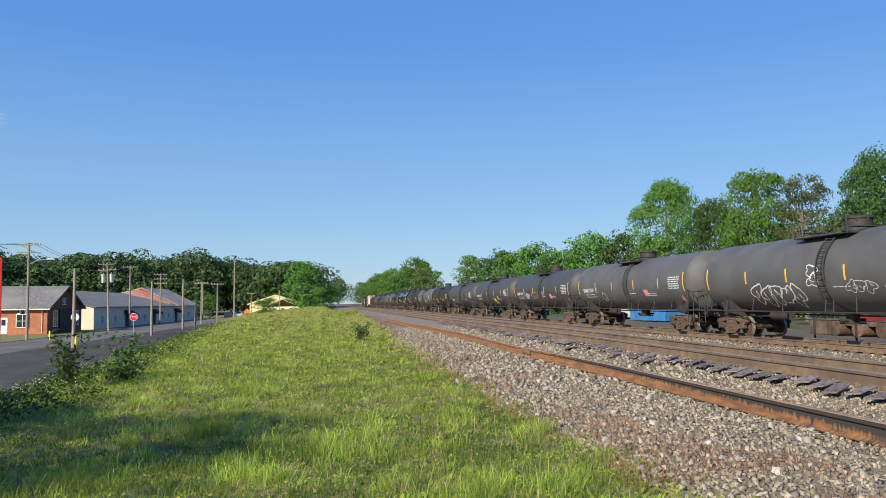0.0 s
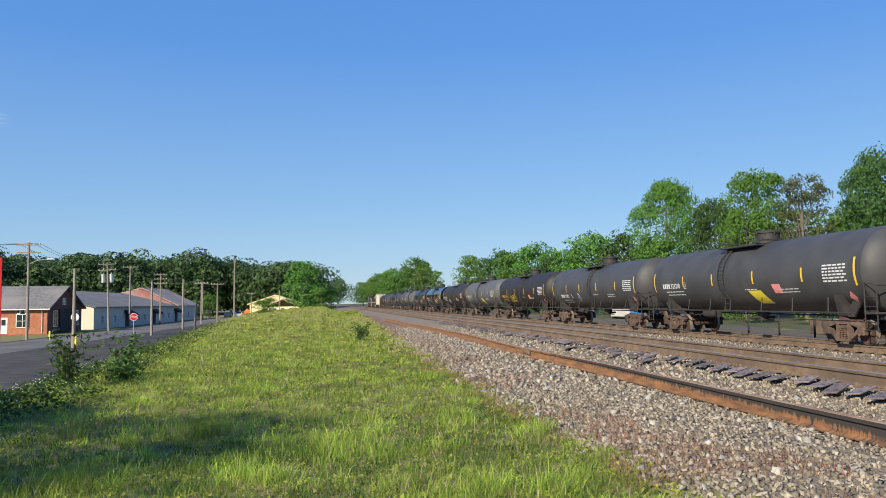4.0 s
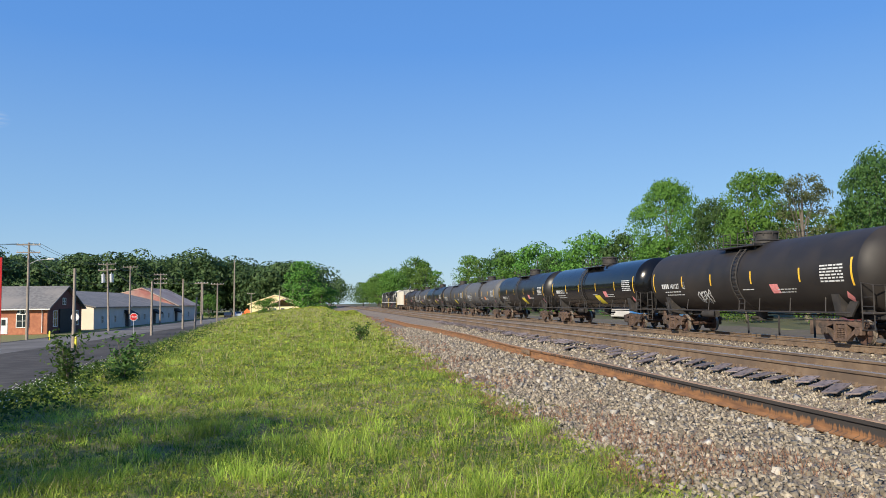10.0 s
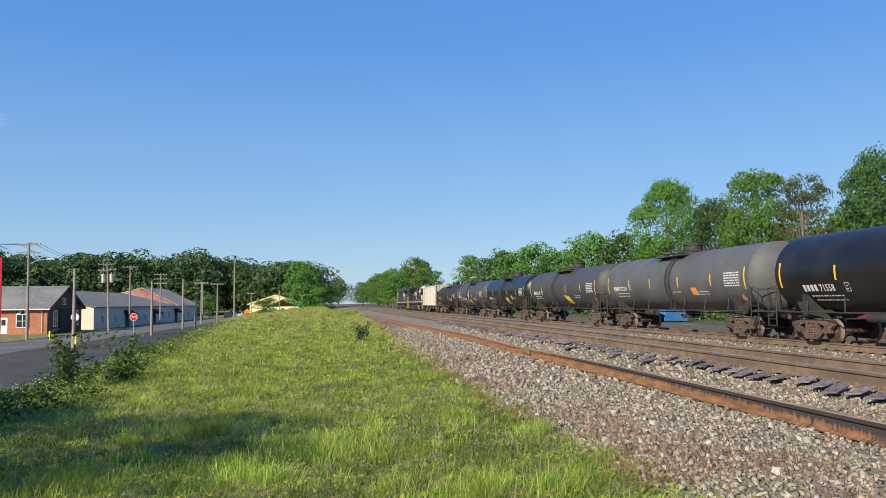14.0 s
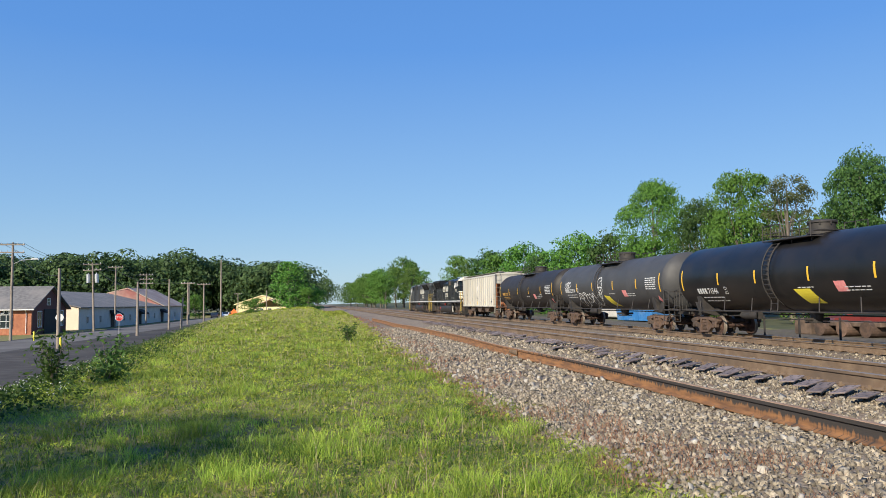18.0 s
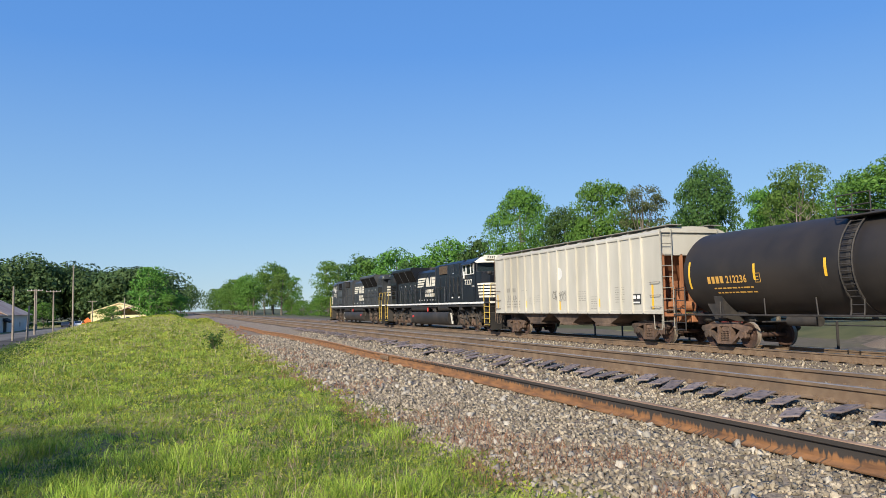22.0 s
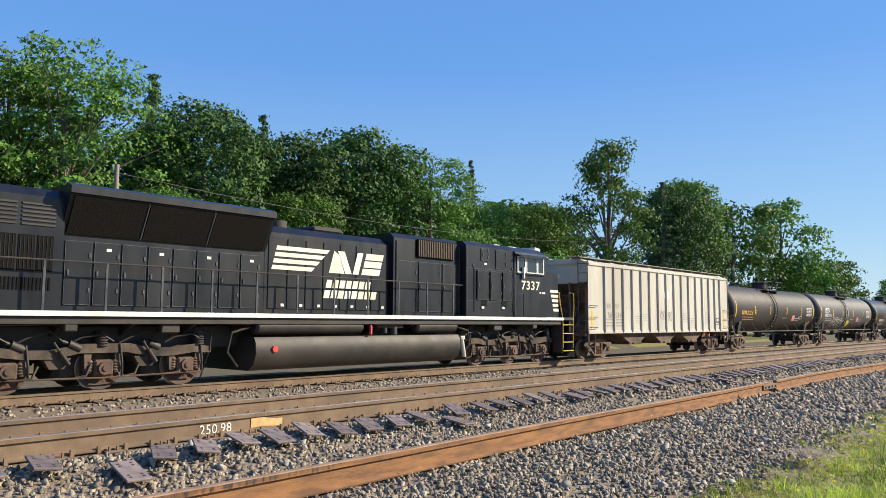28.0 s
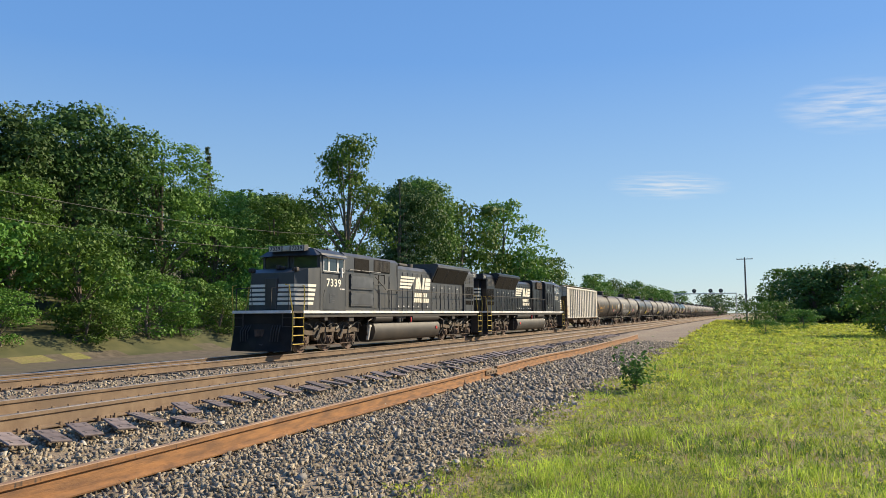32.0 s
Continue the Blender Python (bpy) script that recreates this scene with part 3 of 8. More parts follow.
make_track("track_1", NEAR_X, NEAR_Z, M["rail_head_dull"], "main track with brown rusty rails on wooden ties", True)
make_track("track_2", FAR_X, FAR_Z, M["rail_head"], "main track with polished rail tops on wooden ties", False)


# orange rust, darker in streaks high on the web and around y = 7.5
lm = surf("loose_rust", (0.15, 0.076, 0.038), (0.31, 0.150, 0.060), 6.0, 0.85, bump=0.25, bscale=50, stretch=(1, 0.5, 3))
nt = lm.node_tree
lc = nt.nodes.new("ShaderNodeTexCoord")
lp = nt.nodes.new("ShaderNodeMapping")
lp.inputs["Scale"].default_value = (1, 9, 1.2)
nt.links.new(lc.outputs["Object"], lp.inputs[0])
ln = nt.nodes.new("ShaderNodeTexNoise")
ln.inputs["Scale"].default_value, ln.inputs["Detail"].default_value = 2.2, 5
nt.links.new(lp.outputs[0], ln.inputs["Vector"])
lx = nt.nodes.new("ShaderNodeSeparateXYZ")
nt.links.new(lc.outputs["Object"], lx.inputs[0])
ly = lx.outputs[1]
for op, val in (("SUBTRACT", 7.5), ("ABSOLUTE", 0.0), ("MULTIPLY", -0.050), ("ADD", 0.38)):
    q = nt.nodes.new("ShaderNodeMath")
    q.operation, q.inputs[1].default_value = op, val
    nt.links.new(ly, q.inputs[0])
    ly = q.outputs[0]
lz = nt.nodes.new("ShaderNodeMapRange")
lz.inputs[1].default_value, lz.inputs[2].default_value, lz.inputs[3].default_value, lz.inputs[4].default_value = 0.22, 0.34, -0.30, 0.25
nt.links.new(lx.outputs[2], lz.inputs[0])
la = nt.nodes.new("ShaderNodeMath"); la.operation = "ADD"
lb = nt.nodes.new("ShaderNodeMath"); lb.operation = "ADD"
nt.links.new(ly, la.inputs[0]); nt.links.new(lz.outputs[0], la.inputs[1])
nt.links.new(la.outputs[0], lb.inputs[0]); nt.links.new(ln.outputs["Fac"], lb.inputs[1])
lr2 = nt.nodes.new("ShaderNodeValToRGB")
lr2.color_ramp.elements[0].position, lr2.color_ramp.elements[1].position = 0.55, 0.68
nt.links.new(lb.outputs[0], lr2.inputs[0])
lmix = nt.nodes.new("ShaderNodeMix"); lmix.data_type = "RGBA"
lin = nt.nodes["Principled BSDF"].inputs["Base Color"]
nt.links.new(lr2.outputs[0], lmix.inputs[0])
nt.links.new(lin.links[0].from_socket, lmix.inputs[6])
lmix.inputs[7].default_value = (0.045, 0.038, 0.034, 1)
nt.links.new(lmix.outputs[2], lin)
M["loose_rust"] = lm
M["loose_head"] = surf("loose_head", (0.25, 0.15, 0.09), (0.36, 0.24, 0.155), 4.0, 0.75, bump=0.2, bscale=40)


def loose_x(y):
    """Middle line of the rail that lies loose on the ballast."""
    return 5.35 - 0.0042 * y - 0.0022 * y * y * (0.75 if y > 0 else 0.28) / (1 + abs(y) * 0.028) + 0.10 * math.sin(y * 0.23)


lr = thing("loose_rail", "rusty orange rail lying loose on ballast", "rail")
for y0, y1 in ((-46, -17.5), (-17.5, 20.5), (20.5, 66)):
    part("rail_length", rail_mesh("rail_length", loose_x, lambda y: 0.385 + 0.012 * math.sin(y * 0.5), M["loose_rust"], M["loose_head"], y0 + 0.01, y1 - 0.01), None, lr)
for y in (-17.5, 20.5):
    g = Geo()
    for s in (-1, 1):
        g.box((loose_x(y) + s * 0.02, y - 0.45, 0.22), (loose_x(y) + s * 0.05, y + 0.45, 0.33), 0.008)
        for k in range(4):
            g.cyl((loose_x(y) + s * 0.05, y - 0.34 + k * 0.226, 0.275), (loose_x(y) + s * 0.075, y - 0.34 + k * 0.226, 0.275), 0.022, n=6)
    part("joint_bar", g, M["rail_rust"], lr)
g = Geo().box((-0.23, -0.115, 0), (0.23, 0.115, 0.022), 0.005)
for x in (-0.16, -0.11, 0.11, 0.16):
    for y in (-0.06, 0.06):
        g.box((x - 0.013, y - 0.013, 0.021), (x + 0.013, y + 0.013, 0.0235), mi=1)
g.box((-0.085, -0.115, 0.02), (-0.075, 0.115, 0.025)).box((0.075, -0.115, 0.02), (0.085, 0.115, 0.025))
PLATE = g.mesh("tie_plate", [M["tie_plate"], M["steel_dark"]])
rn = random.Random(5)
y = -46.0
while y < 52:
    x = NEAR_X - 2.02 + bend(y) + rn.uniform(-0.11, 0.08) - (0.28 if rn.random() < 0.07 else 0)
    yaw = (26 if y > -1 else -14) + rn.uniform(-13, 13)
    ob = part("tie_plate", PLATE, None, m=pose(x, y, gz(x, y) + 0.085, rn.uniform(-4, 4), -9 + rn.uniform(-4, 4), 0) @ Matrix.Rotation(radians(yaw), 4, "Z"))
    tagged(ob, "flat dark steel tie plate on ballast", "tie plate", "loose tie plates beside the track")
    y += rn.choice((0.42, 0.47, 0.5, 0.52, 0.58))
# chalk figures and a paint smear on the near rail's side
cs = Side(-1, 0)
g = Geo()
v, f = text_verts("250.98", 0.17)
yk = -5.30
xr = NEAR_X - GAUGE / 2 - 0.022
g.add([(xr + bend(yk - a) + b * 0.02, yk - a, NEAR_Z - 0.20 + b) for a, b in v], f)
tagged(part("chalk_figures", g, M["chalk"]), "white chalk figures on the rail web", "writing")
g = Geo()
line = [(xr + bend(yk - 0.75 - k * 0.1), yk - 0.75 - k * 0.1, NEAR_Z - 0.19 + 0.01 * math.sin(k)) for k in range(6)]
g.add([p for q in line for p in (q, (q[0], q[1], q[2] + 0.11 + 0.012 * math.sin(q[1] * 9)))], [(2 * k, 2 * k + 1, 2 * k + 3, 2 * k + 2) for k in range(5)])
tagged(part("paint_smear", g, M["ochre_paint"]), "ochre paint smear on the rail web", "paint mark")


# ---- street side: buildings, poles, signs ----
M["brick"] = surf("brick", (0.36, 0.13, 0.07), (0.46, 0.19, 0.10), 3.0, 0.85, bump=0.2, c3=(0.30, 0.11, 0.06), s3=0.5)
M["maroon"] = surf("maroon", (0.10, 0.035, 0.03), (0.14, 0.05, 0.04), 2.0, 0.8, bump=0.1)
M["shingle"] = surf("shingle", (0.13, 0.125, 0.12), (0.21, 0.20, 0.19), 2.5, 0.9, bump=0.3, c3=(0.24, 0.22, 0.20), s3=0.3)
# white_wall is darkened for the shaded long side; peach_wall carries the end's sunlight
M["white_wall"] = surf("white_wall", (0.50, 0.485, 0.45), (0.60, 0.58, 0.54), 0.8, 0.8, bump=0.05, c3=(0.55, 0.52, 0.47), s3=0.3)
M["peach_wall"] = surf("peach_wall", (0.74, 0.62, 0.46), (0.80, 0.68, 0.52), 0.8, 0.8)
M["tan_roof"] = surf("tan_roof", (0.42, 0.31, 0.23), (0.54, 0.41, 0.31), 0.7, 0.7, c3=(0.36, 0.22, 0.17), s3=0.12)
M["red_roof"] = surf("red_roof", (0.27, 0.095, 0.080), (0.36, 0.135, 0.11), 0.7, 0.7, c3=(0.40, 0.30, 0.24), s3=0.2)
M["cream_wall"] = surf("cream_wall", (0.78, 0.66, 0.34), (0.84, 0.72, 0.42), 0.8, 0.8)
M["pole_wood"] = surf("pole_wood", (0.21, 0.175, 0.145), (0.32, 0.27, 0.22), 3.0, 0.9, bump=0.3, stretch=(3, 3, 0.4))
M["galv"] = surf("galv", (0.45, 0.46, 0.47), (0.56, 0.57, 0.58), 5.0, 0.45, 0.6)
M["wire"] = surf("wire", (0.03, 0.03, 0.03), (0.04, 0.04, 0.04), 5.0, 0.6)
M["dark_opening"] = surf("dark_opening", (0.015, 0.014, 0.013), (0.03, 0.028, 0.026), 2.0, 0.8)
M["sign_red"] = surf("sign_red", (0.62, 0.03, 0.03), (0.70, 0.05, 0.04), 6.0, 0.35)
M["orange_sign"] = surf("orange_sign", (0.85, 0.16, 0.03), (0.90, 0.22, 0.05), 6.0, 0.5)
M["blue_bin"] = surf("blue_bin", (0.03, 0.16, 0.42), (0.05, 0.21, 0.50), 2.0, 0.5, c3=(0.10, 0.22, 0.42), s3=0.8)
M["car_white"] = surf("car_white", (0.72, 0.73, 0.74), (0.76, 0.77, 0.78), 1.0, 0.2)
M["car_dark"] = surf("car_dark", (0.03, 0.035, 0.05), (0.04, 0.045, 0.06), 1.0, 0.2)
M["car_red"] = surf("car_red", (0.15, 0.025, 0.025), (0.19, 0.035, 0.03), 1.0, 0.3)
M["tyre"] = surf("tyre", (0.02, 0.02, 0.02), (0.03, 0.03, 0.03), 8.0, 0.8)
M["concrete"] = surf("concrete", (0.36, 0.34, 0.31), (0.46, 0.44, 0.40), 3.0, 0.9, bump=0.2, c3=(0.30, 0.28, 0.25), s3=0.4)
Z0 = ROAD_Z - 0.1


def window(parent, x, y, z, w, h, face, trim="white_paint", name="window", deep=0.1):
    """A glazed opening with frame; face: unit outward direction (dx, dy)."""
    dx, dy = face
    tx, ty = -dy, dx

    def bx(u0, u1, z0, z1, d0, d1):
        a = (x + tx * u0 + dx * d0, y + ty * u0 + dy * d0, z0); b = (x + tx * u1 + dx * d1, y + ty * u1 + dy * d1, z1)
        return a, b
    wn_ = part(name, Geo().box(*bx(-w / 2, w / 2, z, z + h, 0.0, 0.03)), M["glass"], parent)
    g = Geo()
    for u0, u1, z0, z1 in ((-w / 2 - 0.08, -w / 2, z - 0.08, z + h + 0.08), (w / 2, w / 2 + 0.08, z - 0.08, z + h + 0.08), (-w / 2, w / 2, z - 0.08, z), (-w / 2, w / 2, z + h, z + h + 0.08), (-0.03, 0.03, z, z + h), (-w / 2, w / 2, z + h * 0.5 - 0.025, z + h * 0.5 + 0.025)):
        g.box(*bx(u0, u1, z0, z1, 0.0, 0.07))
    part("window_frame", g, M[trim], wn_)
    return wn_


def brick_house():
    hs = thing("house", "low red brick house with grey shingle roof", "house")
    x0, x1, y0, y1, ze, zr = -54.0, -39.2, 104.0, 116.5, 1.55, 4.4
    t = 0.3
    part("front_wall", Geo().box((x0, y0, Z0), (x1, y0 + t, ze)), M["brick"], hs)
    part("back_wall", Geo().box((x0, y1 - t, Z0), (x1, y1, ze)), M["brick"], hs)
    part("west_wall", Geo().box((x0, y0 + t, Z0), (x0 + t, y1 - t, ze)), M["brick"], hs)
    # gable turned from the sun: its shade is put into the maroon
    g = Geo().prism([(y0 + t, Z0), (y1 - t, Z0), (y1 - t, ze), (y1, ze), ((y0 + y1) / 2, zr - 0.1), (y0, ze), (y0 + t, ze)], 0, x1 - t, x1)
    part("gable_wall", g, M["maroon"], hs, "gable end, its shade put into dark maroon")
    ym = (y0 + y1) / 2
    for s, ya in ((-1, y0 - 0.5), (1, y1 + 0.5)):
        g = Geo().prism([(ya, ze - 0.2), (ym, zr), (ym, zr + 0.14), (ya, ze - 0.04)], 0, x0 - 0.4, x1 + 0.5)
        rf = part("roof", g, M["shingle"], hs)
        part("gutter", Geo().box((x0 - 0.4, ya - 0.1 * (1 if s < 0 else -1), ze - 0.26), (x1 + 0.5, ya, ze - 0.12), 0.02), M["white_paint"], rf)
    part("downpipe", Geo().tube([(x1 - 0.6, y0 - 0.4, ze - 0.2), (x1 - 0.6, y0 - 0.1, ze - 0.6), (x1 - 0.6, y0 - 0.1, Z0 + 0.2)], 0.05, 6), M["white_paint"], hs)
    d = part("door", Geo().box((-45.0, y0 - 0.04, Z0 + 0.1), (-44.0, y0, Z0 + 2.2), 0.02), M["white_paint"], hs, "white door with a dark pane")
    part("door_pane", Geo().box((-44.75, y0 - 0.055, Z0 + 1.2), (-44.25, y0 - 0.041, Z0 + 1.95)), M["glass"], d)
    window(hs, -42.2, y0 - 0.02, -0.9, 1.4, 1.6, (0, -1))
    g = Geo()
    arc = [(-42.2 + 0.78 * math.cos(a * math.pi / 10), 0.72 + 0.78 * math.sin(a * math.pi / 10)) for a in range(11)]
    g.prism([(p[0], p[1]) for p in arc], 1, y0 - 0.05, y0 - 0.02)
    aw = part("fanlight", g, M["glass"], hs)
    for a in range(1, 10, 2):
        part("glazing_bar", Geo().box((-42.2 + 0.3 * math.cos(a * math.pi / 10), y0 - 0.07, 0.74 + 0.3 * math.sin(a * math.pi / 10)), (-42.2 + 0.74 * math.cos(a * math.pi / 10) + 0.02, y0 - 0.05, 0.74 + 0.74 * math.sin(a * math.pi / 10))), M["white_paint"], aw)
    for y, w in ((106.6, 1.3), (110.2, 1.6), (114.6, 1.0)):
        window(hs, x1 + 0.01, y, -0.9, w, 2.0, (1, 0))
    part("porch_panel", Geo().box((x1 + 0.02, 108.0, Z0), (x1 + 0.12, 112.4, 1.4), 0.02), M["dark_opening"], hs)
    window(hs, x1 + 0.01, ym - 0.6, 2.0, 1.0, 0.8, (1, 0))
    part("chimney", Geo().box((-50.5, ym - 0.4, zr - 0.6), (-49.7, ym + 0.4, zr + 0.9), 0.02), M["brick"], hs)
    return hs


def warehouse():
    wh = thing("warehouse", "long low white warehouse with shingle roof", "warehouse")
    x0, x1, y0, y1, ze, zr = -62.0, -39.1, 121.5, 158.0, 1.55, 4.4
    part("front_wall", Geo().box((x1 - 0.3, y0 + 0.3, Z0), (x1, 197.0, ze)), M["white_wall"], wh)
    g = Geo().prism([(x0, Z0), (x1, Z0), (x1, ze), ((x0 + x1) / 2, zr - 0.1), (x0, ze)], 1, y0, y0 + 0.3)
    part("end_wall", g, M["peach_wall"], wh, "end wall, warm sunlight in its peach colour")
    part("back_wall", Geo().box((x0, y0 + 0.3, Z0), (x0 + 0.3, 197, ze)), M["white_wall"], wh)
    xm = (x0 + x1) / 2
    for xa in (x0 - 0.4, x1 + 0.4):
        part("roof", Geo().prism([(xa, ze - 0.1), (xm, zr), (xm, zr + 0.15), (xa, ze + 0.05)], 1, y0 - 0.3, 176), M["shingle"], wh)
    zr2 = 5.6
    for xa in (x0 - 0.5, x1 + 0.5):
        part("metal_roof", Geo().prism([(xa, ze - 0.05), (xm + 4, zr2), (xm + 4, zr2 + 0.15), (xa, ze + 0.1)], 1, 176, 200), M["tan_roof"], wh, "tan metal roof")
    g = Geo().prism([(x0, ze), (x1, ze), (xm + 4, zr2)], 1, 176.0, 176.3)
    part("red_gable", g, M["red_roof"], wh, "red gable of the higher roof")
    part("far_wall", Geo().prism([(x0, Z0), (x1, Z0), (x1, ze), (xm + 4, zr2), (x0, ze)], 1, 196.7, 197.0), M["white_wall"], wh)
    for y in (139.0, 157.0, 176.0):
        en = part("entrance", Geo().box((x1, y - 1.2, Z0), (x1 + 0.05, y + 1.2, Z0 + 2.3)), M["dark_opening"], wh, "dark recessed doorway")
        part("awning", Geo().prism([(x1, Z0 + 2.9), (x1 + 1.3, Z0 + 2.2), (x1 + 1.3, Z0 + 1.9), (x1, Z0 + 2.3)], 1, y - 1.9, y + 1.9), M["dark_opening"], en)
    for y in (125.5, 132, 146, 150, 164, 169, 183, 189):
        window(wh, x1 + 0.01, y, -0.9, 0.8, 1.0, (1, 0), "white_wall")
    return wh


def far_house():
    hs = thing("shed", "cream building with tan and red roof", "building")
    cx, cy = -24.0, 252.0
    part("wall", Geo().prism([(cx - 9, -1.2), (cx + 7, -1.2), (cx + 7, 1.6), (cx - 1, 4.4), (cx - 9, 2.0)], 1, cy, cy + 12), M["cream_wall"], hs)
    part("low_wall", Geo().box((cx - 3, cy - 6, -1.2), (cx + 7, cy, 0.9)), M["cream_wall"], hs)
    part("low_roof", Geo().prism([(cx - 3.6, 0.7), (cx + 2.0, 3.1), (cx + 7.6, 0.7), (cx + 7.6, 0.95), (cx + 2.0, 3.4), (cx - 3.6, 0.95)], 1, cy - 6.6, cy - 0.01), M["tan_roof"], hs)
    for s in (-1, 1):
        part("roof", Geo().prism([(cx - 1 + s * 8.8, 1.6), (cx - 1, 4.5), (cx - 1, 4.75), (cx - 1 + s * 8.8, 1.85)], 1, cy - 0.4, cy + 12.4), M["cream_wall"], hs)
    for x in (-0.5, 2.0, 4.5):
        window(hs, cx + x, cy - 6.02, -0.6, 0.9, 1.0, (0, -1))
    return hs


brick_house(); warehouse(); far_house()
TOPS = {}
POLE_Y = -16.9


def utility_pole(key, x, y, h, arms=0, lamp=False, cans=0, z=ROAD_Z, lean=0.0):
    p = thing("utility_pole", "weathered wooden utility pole beside the street" if arms else "plain weathered wooden pole", "pole", "poles along the street", m=pose(x, y, z - 0.3, 0, lean, 0))
    part("shaft", Geo().tube([(0, 0, 0), (0, 0, h * 0.5), (0, 0, h + 0.3)], [0.16, 0.14, 0.11], 10), M["pole_wood"], p, smooth=50)
    for a in range(arms):
        zz = h + 0.05 - a * 0.8
        arm = part("crossarm", Geo().box((-1.2, -0.16, zz - 0.06), (1.2, -0.06, zz + 0.06), 0.01), M["pole_wood"], p)
        for u in (-1.1, -0.5, 0.5, 1.1):
            part("insulator", Geo().cyl((u, -0.11, zz + 0.06), (u, -0.11, zz + 0.22), 0.05, 0.03, n=8), M["galv"], arm)
    for c in range(cans):
        s = -1 if c == 0 else 1
        part("transformer", Geo().cyl((s * 0.55, -0.1, h - 2.5), (s * 0.55, -0.1, h - 1.3), 0.26, n=14).cyl((s * 0.55, -0.1, h - 1.3), (s * 0.55, -0.1, h - 1.1), 0.05, n=6), M["galv"], p, smooth=40)
    if lamp:
        part("lamp_arm", Geo().tube([(0, 0, h - 2.0), (0.8, 0, h - 1.6), (1.9, 0, h - 1.45)], 0.04, 6), M["galv"], p)
        part("lamp_head", Geo().prism([(1.8, h - 1.52), (2.6, h - 1.5), (2.55, h - 1.38), (1.95, h - 1.34)], 1, -0.14, 0.14), M["galv"], p)
    TOPS[key] = (x, y, z - 0.3 + h)


utility_pole("a", -33.8, 84.4, 10.2, 2, True)
utility_pole("b", -23.0, 66.6, 6.6)
utility_pole("c", -33.6, 110.7, 9.5, 2, False, 2, lean=-2)
utility_pole("d", -37.2, 133.5, 10.2, 1)
utility_pole("e", -35.5, 147.0, 9.4, 3)
utility_pole("f", -23.0, 91.3, 6.2)
utility_pole("g", -24.2, 113.2, 7.2)
utility_pole("h", -22.9, 115.0, 4.6, lean=3)
utility_pole("i", -25.5, 148.8, 7.6, 1)
utility_pole("j", -21.4, 142.4, 11.6)
utility_pole("k", -27.1, 141.8, 7.6, 1)
utility_pole("l", -21.0, 225, 7.5); utility_pole("m", -20.0, 262, 8.5); utility_pole("n", -31.0, 240, 7.0, 1)
utility_pole("o", -60.0, 60.0, 10, 2); utility_pole("p", -36.0, 190, 9, 1)
utility_pole("s", -2.6, -128, 10.2, 1, z=0.0)
utility_pole("t", 34.0, POLE_Y, 8.0, z=gz(34.0, POLE_Y)); utility_pole("u", 33.0, POLE_Y - 46, 8.6, z=gz(33.0, POLE_Y - 46))


def wire(a, b, sag, dz=0.0, dx=0.0):
    A, B = Vector(TOPS[a]) + Vector((dx, 0, dz)), Vector(TOPS[b]) + Vector((dx, 0, dz))
    pts = [A.lerp(B, t) - Vector((0, 0, sag * 4 * t * (1 - t))) for t in np.linspace(0, 1, 9)]
    tagged(part("overhead_wire", Geo().tube(pts, 0.018, 4), M["wire"]), "thin black overhead wire between poles", "wire", "overhead wires")


for a, b in (("o", "a"), ("a", "c"), ("c", "d"), ("d", "e"), ("e", "p")):
    for dx in (-1.1, 0.5, 1.1):
        wire(a, b, 0.9, 0.2, dx)
    wire(a, b, 1.3, -2.2)
for a, b in (("a", "b"), ("b", "f"), ("c", "f"), ("g", "d"), ("j", "i"), ("k", "i")):
    wire(a, b, 0.8, -0.3)
wire("t", "u", 0.9, -0.1); wire("t", "u", 1.1, -1.3)


def post_sign(x, y, kind):
    z = ROAD_Z
    if kind == "stop":
        p = thing("stop_sign", "red octagonal stop sign on a steel post", "sign", m=pose(x, y, z, 0, 0, 10))
        part("post", Geo().box((-0.03, 0.0, -0.2), (0.03, 0.05, 2.7), 0.005), M["galv"], p)
        o = [(0.40 * math.cos(math.pi / 8 + k * math.pi / 4), 2.30 + 0.40 * math.sin(math.pi / 8 + k * math.pi / 4)) for k in range(8)]
        i = [(0.36 * math.cos(math.pi / 8 + k * math.pi / 4), 2.30 + 0.36 * math.sin(math.pi / 8 + k * math.pi / 4)) for k in range(8)]
        part("plate", Geo().prism(o, 1, -0.012, 0.0), M["white_paint"], p)
        pl = part("face", Geo().prism(i, 1, -0.016, -0.012), M["sign_red"], p)
        v, f = text_verts("STOP", 0.3)
        wd = max(a for a, b in v)
        part("lettering", Geo().add([(a - wd / 2, -0.02, 2.20 + b) for a, b in v], f), M["white_paint"], pl)
    else:
        p = thing("road_sign", "round pale back of a road sign", "sign", m=pose(x, y, z, 0, 0, 5))
        part("post", Geo().box((-0.03, 0.0, -0.2), (0.03, 0.05, 2.6), 0.005), M["galv"], p)
        part("plate", Geo().cyl((0, -0.02, 2.2), (0, 0.0, 2.2), 0.45, n=20), M["white_paint"], p)


post_sign(-21.9, 80.0, "stop")
post_sign(-32.0, 93.0, "round")
for x, y in ((-31.0, 83.0), (-22.6, 66.0)):
    b = thing("bollard", "short yellow steel bollard", "bollard", "yellow bollards", m=pose(x, y, ROAD_Z))
    part("tube", Geo().revolve([(-0.2, 0.1), (0.85, 0.1), (0.93, 0.07), (0.96, 0.01)], (0, 0, 0), 2, 12), M["yellow_patch"], b, smooth=40)
w = thing("work_sign", "orange road-work sign on a stand", "sign", m=pose(-27.5, 205, ROAD_Z))
